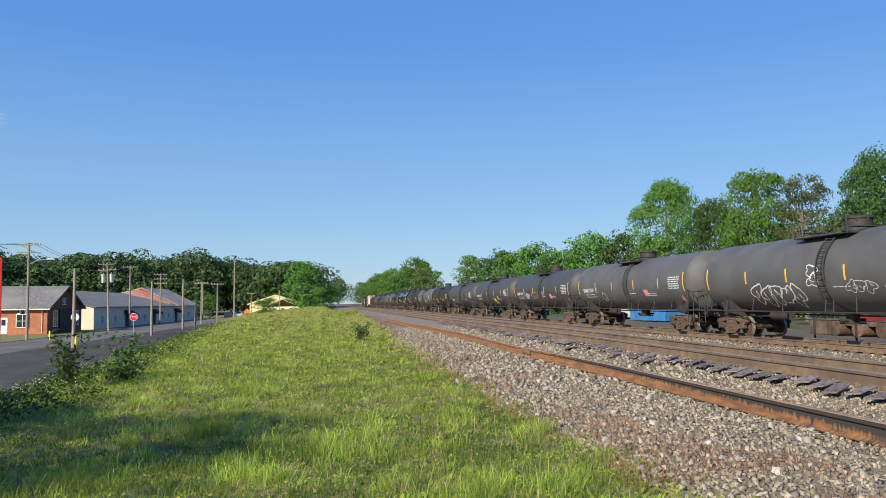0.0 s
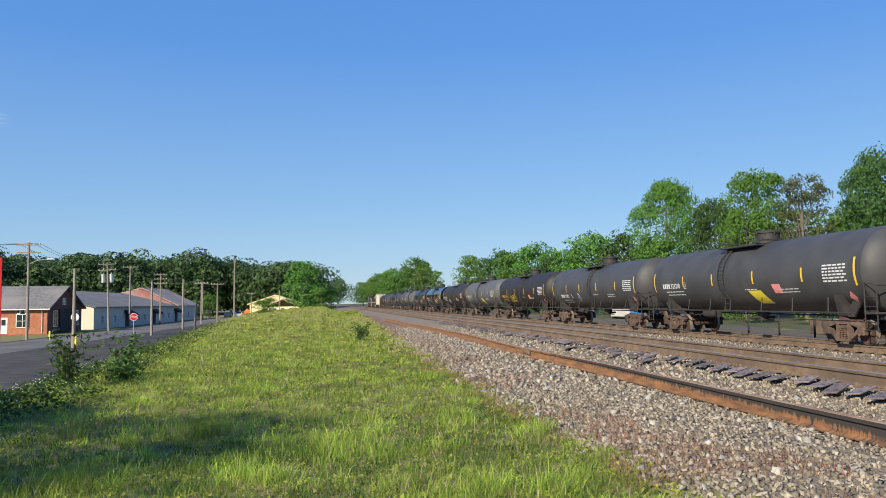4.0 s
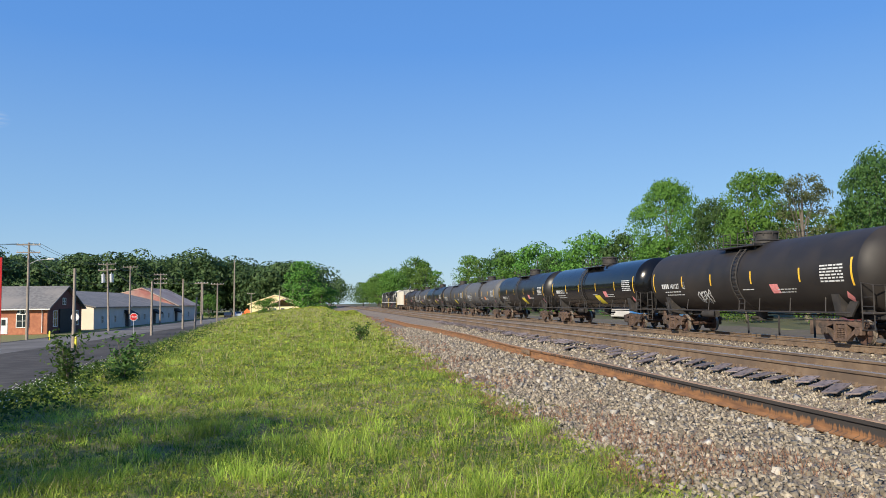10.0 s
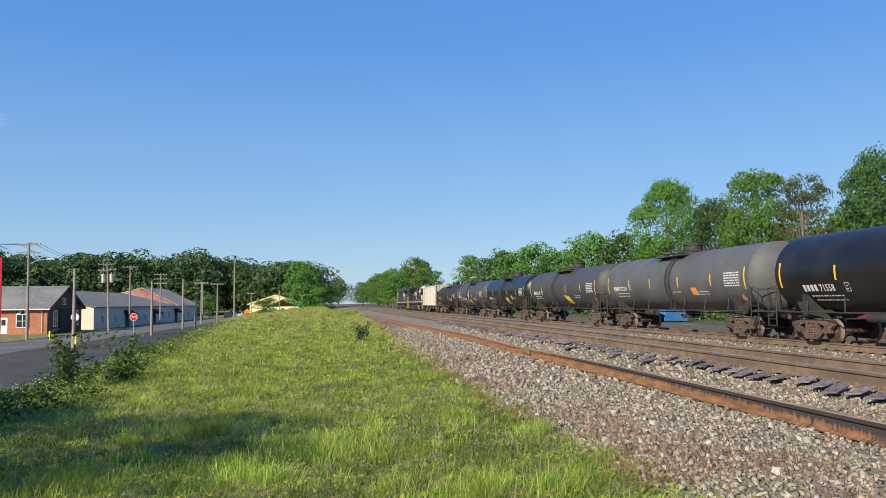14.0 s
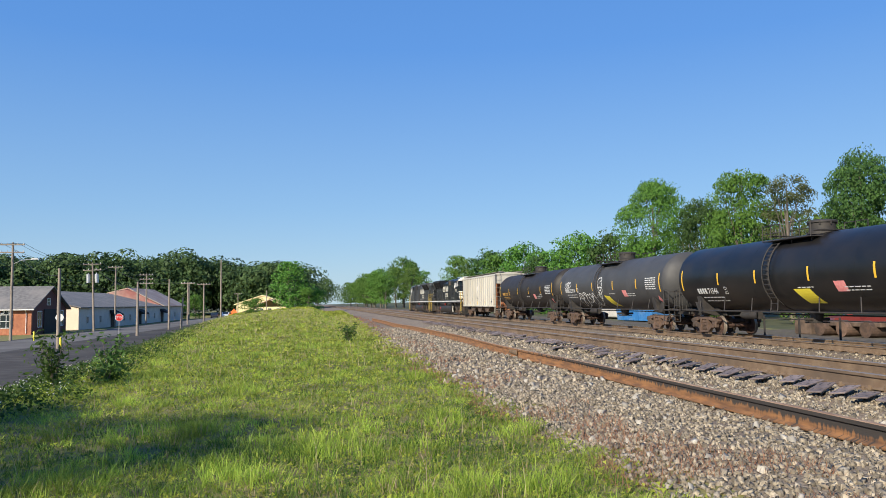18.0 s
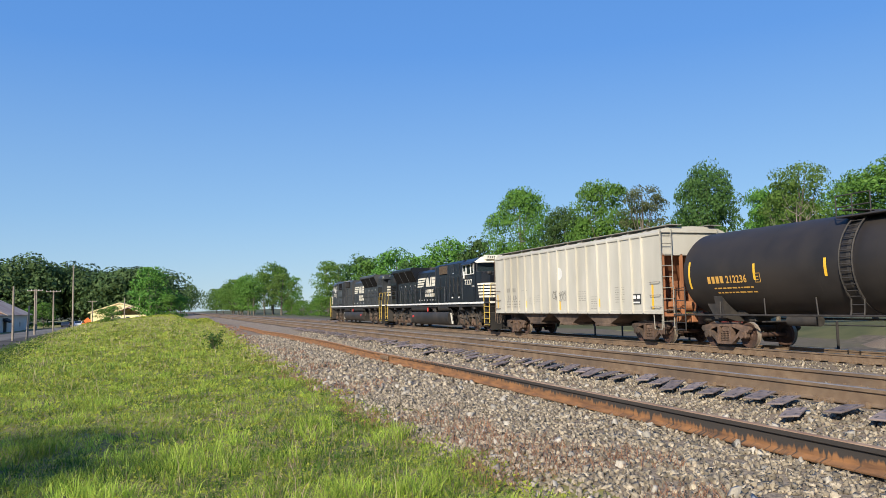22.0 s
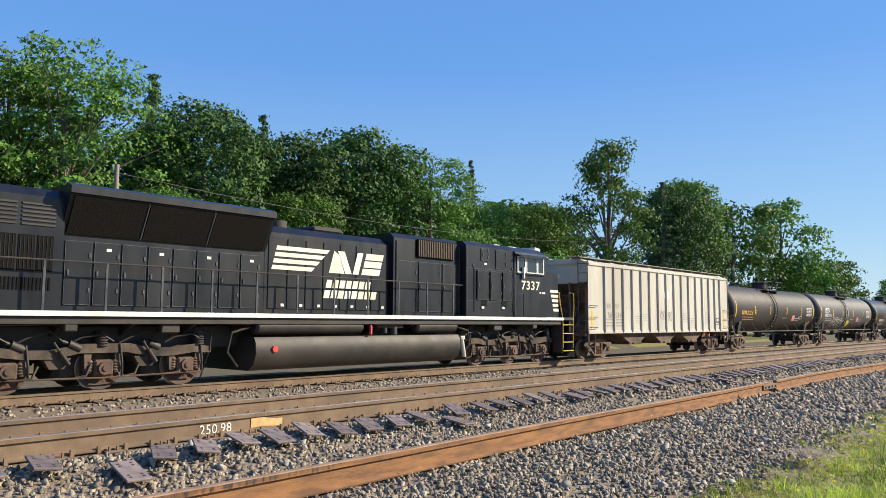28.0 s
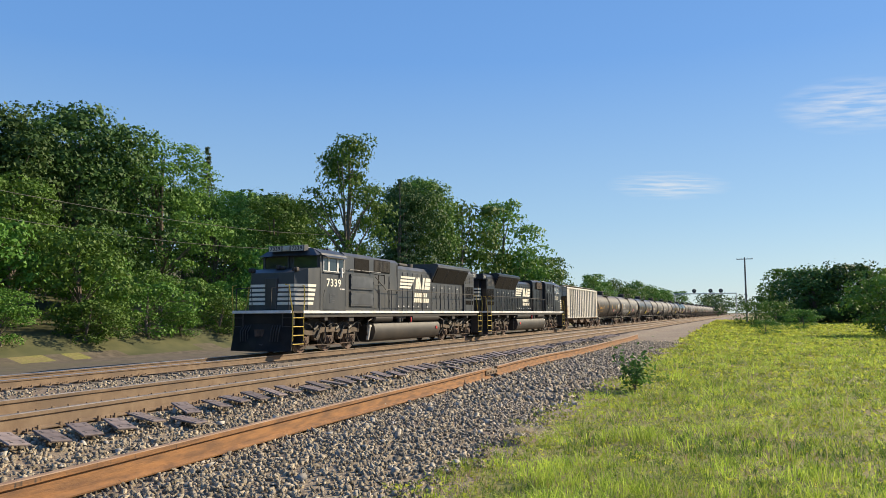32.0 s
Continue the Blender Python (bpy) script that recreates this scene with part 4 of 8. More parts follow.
part("panel", Geo().prism([(-0.9, 1.5), (0, 2.4), (0.9, 1.5), (0, 0.6)], 1, -0.03, 0.0), M["orange_sign"], w)
part("barrier", Geo().box((-1.2, -0.6, 0.0), (1.0, -0.4, 1.1), 0.03), M["orange_sign"], w)
part("leg", Geo().tube([(0, 0, 0), (0, 0.02, 0.8)], 0.03, 6), M["galv"], w)
# striped marker post close by
mp = thing("marker_post", "red and white striped marker post", "post", m=pose(-4.88, 11.1, 0.0, 0, 0, 20))
part("post", Geo().box((-0.08, 0.0, -0.4), (0.08, 0.03, 0.60), 0.005), M["white_paint"], mp)
for k, (z0, z1, mt) in enumerate(((0.60, 0.72, "sign_red"), (0.72, 1.10, "white_paint"), (1.10, 2.34, "sign_red"))):
    part("band", Geo().box((-0.085, -0.002, z0), (0.085, 0.032, z1), 0.004), M[mt], mp)


def parked_car(x, y, rz, paint, label, z):
    c = thing("car", label, "car", "parked cars", m=pose(x, y, z, 0, 0, rz))
    prof = [(-2.2, 0.35), (-2.25, 0.75), (-1.55, 0.92), (-0.85, 1.40), (0.75, 1.42), (1.55, 0.98), (2.15, 0.85), (2.25, 0.4), (2.1, 0.25), (-2.1, 0.25)]
    part("body", Geo().prism(prof, 0, -0.86, 0.86), M[paint], c)
    for s in (-1, 1):
        part("side_window", Geo().prism([(-1.3, 0.95), (-0.78, 1.34), (0.7, 1.36), (1.25, 0.98)], 0, s * 0.862, s * 0.868), M["glass"], c)
        for yy in (-1.35, 1.35):
            part("wheel", Geo().cyl((s * 0.66, yy, 0.32), (s * 0.88, yy, 0.32), 0.32, n=16), M["tyre"], c)
    part("windscreen", Geo().prism([(0.78, 1.40), (1.5, 1.0), (1.56, 1.0), (0.82, 1.44)], 0, -0.72, 0.72), M["glass"], c)
    part("rear_window", Geo().prism([(-0.88, 1.40), (-1.52, 0.95), (-1.6, 0.95), (-0.92, 1.44)], 0, -0.72, 0.72), M["glass"], c)


for x, y, rz, pnt, lab in ((-33.5, 212, 5, "car_dark", "dark car parked by the street"), (-31.5, 219, 0, "car_white", "white car parked by the street"), (-33.0, 227, 0, "car_red", "dark red car parked by the street")):
    parked_car(x, y, rz, pnt, lab, ROAD_Z)
for x, y, rz, pnt, lab in ((-13.2, -66.0, 80, "car_white", "white car parked below the bank"), (-18.5, -64.5, 84, "car_white", "pale car parked below the bank"), (-24.0, -63, 88, "car_dark", "dark car parked below the bank")):
    parked_car(x, y, rz, pnt, lab, gz(x, y))
bl = thing("building", "dark low building behind parked cars", "building", m=pose(-26, -92, -1.9))
part("wall", Geo().box((-9, -6, 0), (6, 6, 4.2)), M["maroon"], bl)
part("roof", Geo().prism([(-9.5, 4.2), (-1.5, 6.6), (6.5, 4.2)], 1, -6.4, 6.4), M["shingle"], bl)

# ---- yard beyond the tracks ----
b = thing("skip_bin", "large blue steel skip bin in the yard", "skip", m=pose(29.6, 71.5, gz(29.6, 71.5), 0, 0, 8))
part("tub", Geo().prism([(-3.2, 0.1), (3.2, 0.1), (3.6, 1.7), (-3.6, 1.7)], 0, -1.2, 1.2), M["blue_bin"], b)
for k in range(7):
    part("rib", Geo().box((-1.27, -2.9 + k * 0.95, 0.15), (-1.2, -2.8 + k * 0.95, 1.6)), M["blue_bin"], b)
part("rim", Geo().box((-1.3, -3.65, 1.66), (1.3, 3.65, 1.76), 0.02), M["blue_bin"], b)
b = thing("storage_tank", "white box tank in the yard", "tank", m=pose(31.2, 82.5, gz(31.2, 82.5), 0, 0, 8))
part("body", Geo().box((-1.2, -3.0, 0.2), (1.2, 3.0, 2.1), 0.1), M["white_wall"], b)
for k in range(2):
    part("skid", Geo().box((-1.0, -3.0 + k * 5.6, 0.0), (1.0, -2.6 + k * 5.6, 0.2)), M["steel_dark"], b)
for k in range(9):
    y = 18 + k * 3.1
    fp = thing("fence_post", "thin dark fence post beside the yard", "post", "yard fence posts", m=pose(24.3 + bend(y), y, gz(24.3 + bend(y), y)))
    part("post", Geo().box((-0.04, -0.04, -0.3), (0.04, 0.04, 1.15), 0.006), M["steel_dark"], fp)
g = Geo().tube([(24.3 + bend(18 + k * 3.1), 18 + k * 3.1, gz(24.3 + bend(18 + k * 3.1), 18 + k * 3.1) + 1.0) for k in range(9)], 0.025, 5)
tagged(part("fence_rail", g, M["steel_dark"]), "thin dark fence rail", "rail")
b = thing("old_axle_pile", "rust-coloured spare trucks and scrap in the yard", "scrap", m=pose(27.6, 38.0, gz(27.6, 38), 0, 0, 5))
part("beam", Geo().box((-0.6, -2.5, 0.55), (0.6, 2.5, 0.8), 0.03), M["hopper_under"], b)
for k in range(3):
    part("wheelset", Geo().cyl((-0.9, -1.8 + k * 1.7, 0.42), (0.9, -1.8 + k * 1.7, 0.42), 0.42, n=18), M["truck_rust"], b)
part("crate", Geo().box((-0.5, 2.8, 0.0), (0.8, 4.2, 0.9), 0.04), M["hopper_under"], b)
parked_car(31.0, 41.5, 75, "car_red", "red car parked in the yard", gz(29.5, 40.0))
mound = Geo()
rs = random.Random(8)
ring = 22
mound.v.append((29.5, 22.0, gz(29.5, 22) + 1.7))
for j in range(1, 6):
    for i in range(ring):
        a = 2 * math.pi * i / ring
        r = j * 0.85 * (1 + rs.uniform(-0.06, 0.06))
        x, y = 29.5 + r * math.cos(a), 22.0 + r * 1.3 * math.sin(a)
        mound.v.append((x, y, gz(x, y) - 0.1 + max(0, 1.8 * (1 - j / 5.0)) + rs.uniform(-0.04, 0.04)))
for i in range(ring):
    mound.f.append((0, 1 + i, 1 + (i + 1) % ring)); mound.m.append(0)
    for j in range(4):
        a, b_ = 1 + j * ring, 1 + (j + 1) * ring
        mound.f.append((a + i, b_ + i, b_ + (i + 1) % ring, a + (i + 1) % ring)); mound.m.append(0)
tagged(part("gravel_mound", mound, M["ballast_bed"], smooth=70), "dark heap of gravel in the yard", "heap")

# ---- signal bridge down the line ----
sg = thing("signal_bridge", "grey signal bridge with three signal heads", "signal", m=pose(FAR_X + bend(-250) - 5, -250, 0))
for x in (-9, 9):
    part("leg", Geo().tube([(x, 0, -0.5), (x, 0, 7.6)], 0.14, 8), M["galv"], sg)
part("beam", Geo().box((-9, -0.2, 7.3), (9, 0.2, 7.6), 0.03), M["galv"], sg)
for x in (-4.6, -1.6, 3.2):
    hd = part("signal_head", Geo().cyl((x, 0.2, 8.3), (x, 0.5, 8.3), 0.62, n=18).box((x - 0.08, 0.1, 7.6), (x + 0.08, 0.3, 8.3)), M["spray_black"], sg)
    part("lens", Geo().cyl((x, 0.5, 8.45), (x, 0.52, 8.45), 0.12, n=10), M["galv"], hd)


# ---- wheels and trucks ----
def wheel_geo(r, n=16):
    g = Geo()
    prof = [(-0.07, 0.09), (-0.075, 0.14), (-0.03, 0.17), (-0.022, r - 0.13), (-0.055, r - 0.07), (-0.065, r), (0.055, r + 0.005), (0.062, r + 0.026), (0.08, r + 0.022), (0.082, r - 0.06), (0.03, r - 0.13), (0.04, 0.17), (0.09, 0.13), (0.09, 0.09)]
    for s in (-1, 1):
        g.revolve([(s * a, q) for a, q in prof], (s * GAUGE / 2 * -1, 0, 0), 0, n)
        for k in range(6):
            a = math.pi * k / 3
            g.cyl((s * (GAUGE / 2 + 0.015), math.cos(a) * r * 0.55, math.sin(a) * r * 0.55), (s * (GAUGE / 2 + 0.04), math.cos(a) * r * 0.55, math.sin(a) * r * 0.55), 0.035, n=6)
    g.cyl((-1.0, 0, 0), (1.0, 0, 0), 0.075, n=10)
    return g


WHEEL, LWHEEL = (wheel_geo(r).mesh("wheelset", [M["wheel"], M["rail_head_dull"]], 30) for r in (0.42, 0.51))
for me, r in ((WHEEL, 0.42), (LWHEEL, 0.51)):           # treads and flanges run bright
    for q in me.polygons:
        if min(math.hypot(me.vertices[i].co.y, me.vertices[i].co.z) for i in q.vertices) > r - 0.012:
            q.material_index = 1
WB = 0.89


def frame_geo():
    """One cast side frame of a two-axle truck."""
    g = Geo()
    for k in (0,):
        x0, x1 = -0.075, 0.075
        g.prism([(-1.22, 0.62), (-1.16, 0.72), (-0.62, 0.80), (-0.3, 0.83), (0.3, 0.83), (0.62, 0.80), (1.16, 0.72), (1.22, 0.62), (1.12, 0.52), (0.72, 0.60), (0.34, 0.70), (-0.34, 0.70), (-0.72, 0.60), (-1.12, 0.52)], 0, x0, x1)
        for s in (-1, 1):
            g.prism([(s * 0.98, 0.58), (s * 0.80, 0.62), (s * 0.30, 0.20), (s * 0.42, 0.18)], 0, x0, x1)
            g.prism([(s * 0.34, 0.72), (s * 0.25, 0.72), (s * 0.25, 0.2), (s * 0.34, 0.2)], 0, x0 - 0.02, x1 + 0.02)
            g.box((x0 - 0.03, s * WB - 0.17, 0.32), (x1 + 0.03, s * WB + 0.17, 0.60), 0.04)
            g.cyl((-0.14, s * WB, 0.42), (0.14, s * WB, 0.42), 0.105, n=14)
            for b in (-0.05, 0.05):
                g.cyl((-0.155, s * WB + b, 0.42 + b), (0.155, s * WB + b, 0.42 + b), 0.018, n=6)
        g.prism([(-0.44, 0.20), (0.44, 0.20), (0.36, 0.11), (-0.36, 0.11)], 0, x0 - 0.02, x1 + 0.02)
    return g


FRAME = frame_geo().mesh("side_frame", M["truck_rust"], 35)
g = Geo()
for k in (-0.17, 0.0, 0.17):
    for j in range(5):
        z = 0.21 + j * 0.062
        g.revolve([(0, 0.05), (0.015, 0.072), (0.035, 0.072), (0.05, 0.05)], (0, k, z), 2, 7)
    g.cyl((0, k, 0.2), (0, k, 0.53), 0.045, n=8)
SPRING = g.mesh("spring_nest", M["truck_rust"], 40)
g = Geo().box((-1.05, -0.2, 0.50), (1.05, 0.2, 0.70), 0.05).cyl((0, 0, 0.66), (0, 0, 0.82), 0.2, n=14)
for s in (-1, 1):
    g.tube([(-0.7, s * 0.42, 0.36), (0, s * 0.30, 0.36), (0.7, s * 0.42, 0.36)], 0.035, 6)
    g.box((-0.5, s * 0.3 - 0.03, 0.3), (0.5, s * 0.3 + 0.03, 0.36))
    g.tube([(0.25, s * 0.3, 0.36), (0.22, s * 0.12, 0.62), (0.22, -s * 0.1, 0.7)], 0.025, 5)
BOLSTER = g.mesh("truck", M["truck_rust"], 35)


def freight_truck(parent, y):
    tk = part("truck", BOLSTER, None, parent, m=pose(0, y, 0))
    for s in (-1, 1):
        part("side_frame", FRAME, None, tk, m=pose(s * 0.99, 0, 0))
        tagged(part("spring_nest", SPRING, None, tk, m=pose(s * 0.99, 0, 0)), kind="stuff")
        part("wheelset", WHEEL, None, tk, m=pose(0, s * WB, 0.42))
    return tk


def coupler(parent, y, s, z=0.86):
    g = Geo().box((-0.09, y - s * 0.75, z - 0.09), (0.09, y, z + 0.09), 0.02)
    g.prism([(-0.17, y), (-0.17, y + s * 0.16), (-0.05, y + s * 0.24), (0.02, y + s * 0.12), (0.10, y + s * 0.10), (0.17, y + s * 0.2), (0.2, y), (0.1, y - s * 0.08), (-0.1, y - s * 0.08)], 2, z - 0.14, z + 0.14)
    part("coupler", g, M["truck_rust"], parent)
    h = Geo().tube([(0.3, y - s * 0.15, z - 0.1), (0.32, y + s * 0.05, z - 0.35), (0.2, y + s * 0.2, z - 0.5), (0.1, y + s * 0.25, z - 0.45)], 0.03, 7)
    part("air_hose", h, M["steel_dark"], parent)


# ---- tank car ----
TR, TZ, TL = 1.47, 2.56, 8.12     # radius, centre height, half length of the straight shell
VEHICLES, SPIN = [], []
NUMBERS = Side(-1, 0, TR, TZ)


def tank_base():
    car = thing("tank_car", "dark grey rail tank car on two trucks", "tank car", "tank cars of the train")
    prof = [(-TL - 0.60, 0.02), (-TL - 0.585, 0.35), (-TL - 0.53, 0.70), (-TL - 0.42, 1.02), (-TL - 0.26, 1.27), (-TL - 0.1, 1.42), (-TL, TR)]
    seams = []
    for k in range(1, 8):
        y = -TL + 2 * TL * k / 8
        seams += [(y - 0.0085, TR), (y - 0.008, TR + 0.002), (y + 0.008, TR + 0.002), (y + 0.0085, TR)]
    g = Geo().revolve(prof + seams + [(-a, r) for a, r in prof[::-1]], (0, 0, TZ), 1, 48)
    part("tank", g, M["tank_grey"], car, smooth=25)
    # strap band at the ladder
    g = Geo().revolve([(-0.06, TR + 0.002), (-0.055, TR + 0.014), (0.055, TR + 0.014), (0.06, TR + 0.002)], (0, 0, TZ), 1, 48)
    part("centre_band", g, M["steel_dark"], car, smooth=40)
    top = TZ + TR
    g = Geo().revolve([(-0.06, 0.56), (0.02, 0.56), (0.02, 0.47), (0.36, 0.47), (0.38, 0.52), (0.44, 0.52), (0.47, 0.47), (0.50, 0.30), (0.51, 0.02)], (0, -0.55, top), 2, 24)
    for k in range(8):
        a = k * math.pi / 4
        g.cyl((0.5 * math.cos(a), -0.55 + 0.5 * math.sin(a), top + 0.3), (0.5 * math.cos(a), -0.55 + 0.5 * math.sin(a), top + 0.46), 0.03, n=6)
    dome = part("manway", g, M["steel_dark"], car, smooth=35)
    g = Geo()
    for x in (-0.9, 0.9):
        g.box((x - 0.28, -1.5, top - 0.20), (x + 0.28, 1.5, top - 0.16), 0.01)
        for y in (-1.2, 0, 1.2):
            g.box((x - 0.03, y - 0.03, top - 0.42), (x + 0.03, y + 0.03, top - 0.2))
    for y in (-1.4, 1.4):
        g.box((-0.9, y - 0.15, top + 0.02), (0.9, y + 0.15, top + 0.06), 0.01)
    part("walkway", g, M["steel_dark"], car)
    for s in (-1, 1):
        g = Geo()
        for h in (0.30, 0.62):
            g.tube([(s * 1.16, -1.5, top - 0.2 + h), (s * 1.16, -0.25, top - 0.2 + h)], 0.018, 5)
            g.tube([(s * 1.16, 0.35, top - 0.2 + h), (s * 1.16, 1.5, top - 0.2 + h)], 0.018, 5)
        for y in (-1.5, -0.85, -0.25, 0.35, 0.95, 1.5):
            g.tube([(s * 1.16, y, top - 0.2), (s * 1.16, y, top + 0.42)], 0.018, 5)
        part("safety_railing", g, M["steel_dark"], car)
        # side ladder that follows the shell
        g = Geo()
        arc = [(s * (TR + 0.10) * math.cos(a), TZ + (TR + 0.10) * math.sin(a)) for a in [radians(d) for d in range(58, -41, -7)]]
        arc += [(s * 1.22, 1.25), (s * 1.26, 1.05)]
        for y in (-0.22, 0.22):
            g.tube([(x, y, z) for x, z in arc], 0.026, 5)
        for i in range(0, len(arc) - 1):
            x = (arc[i][0] + arc[i + 1][0]) / 2; z = (arc[i][1] + arc[i + 1][1]) / 2
            g.tube([(x, -0.22, z), (x, 0.22, z)], 0.016, 5)
        part("ladder", g, M["steel_dark"], car)
        # running rail low on the side, with slanting braces
        g = Geo().tube([(s * 1.40, -7.6, 1.10), (s * 1.40, 7.6, 1.10)], 0.032, 6)
        for y in (-6.3, -4.2, -2.1, 2.1, 4.2, 6.3):
            g.tube([(s * 1.40, y, 1.10), (s * 1.16, y + 0.3, 1.62)], 0.024, 5)
        part("side_rail", g, M["steel_dark"], car)
    for e in (-1, 1):
        g = Geo().box((-0.33, e * 5.9, 0.84), (0.33, e * 8.72, 1.16), 0.03)
        g.box((-1.5, e * 8.30, 1.06), (1.5, e * 8.82, 1.13), 0.02)
        g.prism([(-1.25, 1.75), (-0.5, 1.25), (0.5, 1.25), (1.25, 1.75), (1.1, 1.0), (0.6, 0.86), (-0.6, 0.86), (-1.1, 1.0)], 1, e * 6.42, e * 6.82)
        for s in (-1, 1):
            g.prism([(e * 5.9, 1.1), (e * 7.8, 1.1), (e * 7.3, 1.9), (e * 7.2, 1.9)], 0, s * 0.62, s * 0.58)
            g.prism([(e * 6.5, 0.95), (e * 7.1, 0.95), (e * 7.75, 1.85), (e * 7.5, 1.9)], 0, s * 1.0, s * 0.93)
        part("stub_sill", g, M["steel_dark"], car)
        for s in (-1, 1):
            g = Geo()
            yo, yi = e * 8.76, e * 8.2
            g.tube([(s * 1.42, yo, 0.55), (s * 1.42, yo, 2.02), (s * 1.42, yi, 2.10), (s * 1.42, yi, 1.1)], 0.024, 6)
            g.tube([(s * 1.42, yo, 0.55), (s * 1.42, yi, 0.55), (s * 1.42, yi, 1.1)], 0.024, 6)
            for z in (0.82, 1.32, 1.62):
                g.tube([(s * 1.42, yo, z), (s * 1.42, yi, z)], 0.016, 5)
            g.tube([(s * 1.42, yo, 2.0), (s * 0.5, yo, 2.0), (s * 0.5, yo, 1.1)], 0.02, 5)
            g.tube([(s * 1.0, yo, 1.1), (s * 1.0, yo, 2.0)], 0.018, 5)
            part("end_handrail", g, M["steel_dark"], car)
        freight_truck(car, e * 6.58)
        coupler(car, e * 8.90, e)
    g = Geo().cyl((0, 0, 0.72), (0, 0, 1.2), 0.2, 0.28, n=16).cyl((-0.5, 0, 0.8), (0.5, 0, 0.8), 0.06, n=8)
    g.box((-0.3, -0.35, 0.66), (0.3, 0.35, 0.72), 0.02)
    part("bottom_outlet", g, M["steel_dark"], car)
    g = Geo().cyl((-0.55, 2.9, 0.92), (-0.55, 4.1, 0.92), 0.17, n=14).tube([(-0.4, 4.1, 0.9), (-0.4, 5.5, 0.85)], 0.03, 5)
    g.tube([(0.3, -5.4, 0.95), (0.3, 5.4, 0.95)], 0.03, 6)
    part("brake_reservoir", g, M["steel_dark"], car, smooth=40)
    return car


LETTERED = {"10381": (0.82, 1.84), "71558": (0.35, 1.86), "71546": (0.35, 1.86), "211364": (0.2, 2.0)}   # shift along, height above rail


def tank_marks(car, num, style, patch, placard, tags, seed, ink="stencil"):
    """Stripes, stencils and spray on the side that shows."""
    sd = NUMBERS
    st = [(-7.87, 2.02, 0.95), (-4.6, 2.22, 0.52), (-1.75, 2.22, 0.52), (1.6, 2.22, 0.52), (4.9, 2.22, 0.52), (7.77, 2.02, 0.95)]
    for u, w, h in st:
        g = Geo(); sd.rect(g, u, w, 0.10, h, 6)
        part("reflective_strip", g, M["yellow_strip"], car, "yellow reflective strip")
    if num:
        du, w0 = LETTERED.get(num, (0.0, 2.17))
        for k in range(4):
            g = Geo(); sd.rect(g, -6.85 + du + k * 0.215, w0, 0.15, 0.235, 3)
            part("owner_bar", g, M[ink], car, "plain stencilled bar")
        g = Geo(); sd.letter(g, num, -5.93 + du, w0, 0.335, 0.92, 0.008)
        part("car_number", g, M[ink], car, "stencilled car number")
        g = Geo()
        sd.small_lines(g, -6.6 + du, w0 - 0.19, 1.9, 1, 0.085, 0.045, seed=seed)
        sd.small_lines(g, -6.5 + du, w0 - 0.34, 1.9, 1, 0.085, 0.045, seed=seed + 1)
        tagged(part("load_lines", g, M[ink], car, "small stencilled lines"), kind="stuff")
        g = Geo()
        for q in ((0.0, 0.0, 0.02, 0.30), (0.22, 0.0, 0.02, 0.30), (0.0, 0.0, 0.24, 0.02), (0.0, 0.28, 0.24, 0.02), (0.06, 0.07, 0.1, 0.03), (0.06, 0.17, 0.1, 0.03)):
            sd.rect(g, -4.55 + du + q[0], w0 - 0.03 + q[1], q[2], q[3], 1)
        part("stencil_box", g, M[ink], car, "small boxed mark")
    g = Geo()
    sd.small_lines(g, 6.15, 2.72, 1.25, 6, 0.11, 0.055, seed=seed + 5)
    sd.small_lines(g, 3.4, 1.95, 1.2, 2, 0.11, 0.035, seed=seed + 6)
    sd.small_lines(g, 0.9, 1.98, 0.9, 1, seed=seed + 7)
    tagged(part("data_stencils", g, M["stencil"], car, "small white data lines"), kind="stuff")
    if patch:
        g = Geo(); sd.quad(g, [(patch, 1.95), (patch + 0.95, 1.95), (patch + 1.35, 1.42), (patch + 0.4, 1.42)], 6)
        part("inspection_patch", g, M["yellow_patch"], car, "slanted yellow square")
    if placard:
        g = Geo(); sd.rect(g, 3.0, 1.82, 0.55, 0.36, 4, -0.08)
        part("placard", g, M[placard], car, "faded warning placard")
    g = Geo(); sd.quad(g, [(7.15, 1.62), (7.33, 1.42), (7.51, 1.62), (7.33, 1.84)], 3)
    part("hazard_diamond", g, M["placard_pink"], car, "small diamond placard")
    for i, (mat, u, w, du, dw, n, th) in enumerate(tags):
        g = Geo(); sd.tag(g, u, w, du, dw, n, seed * 10 + i, th)
        part("graffiti", g, M[mat], car, "sprayed graffiti outlines")


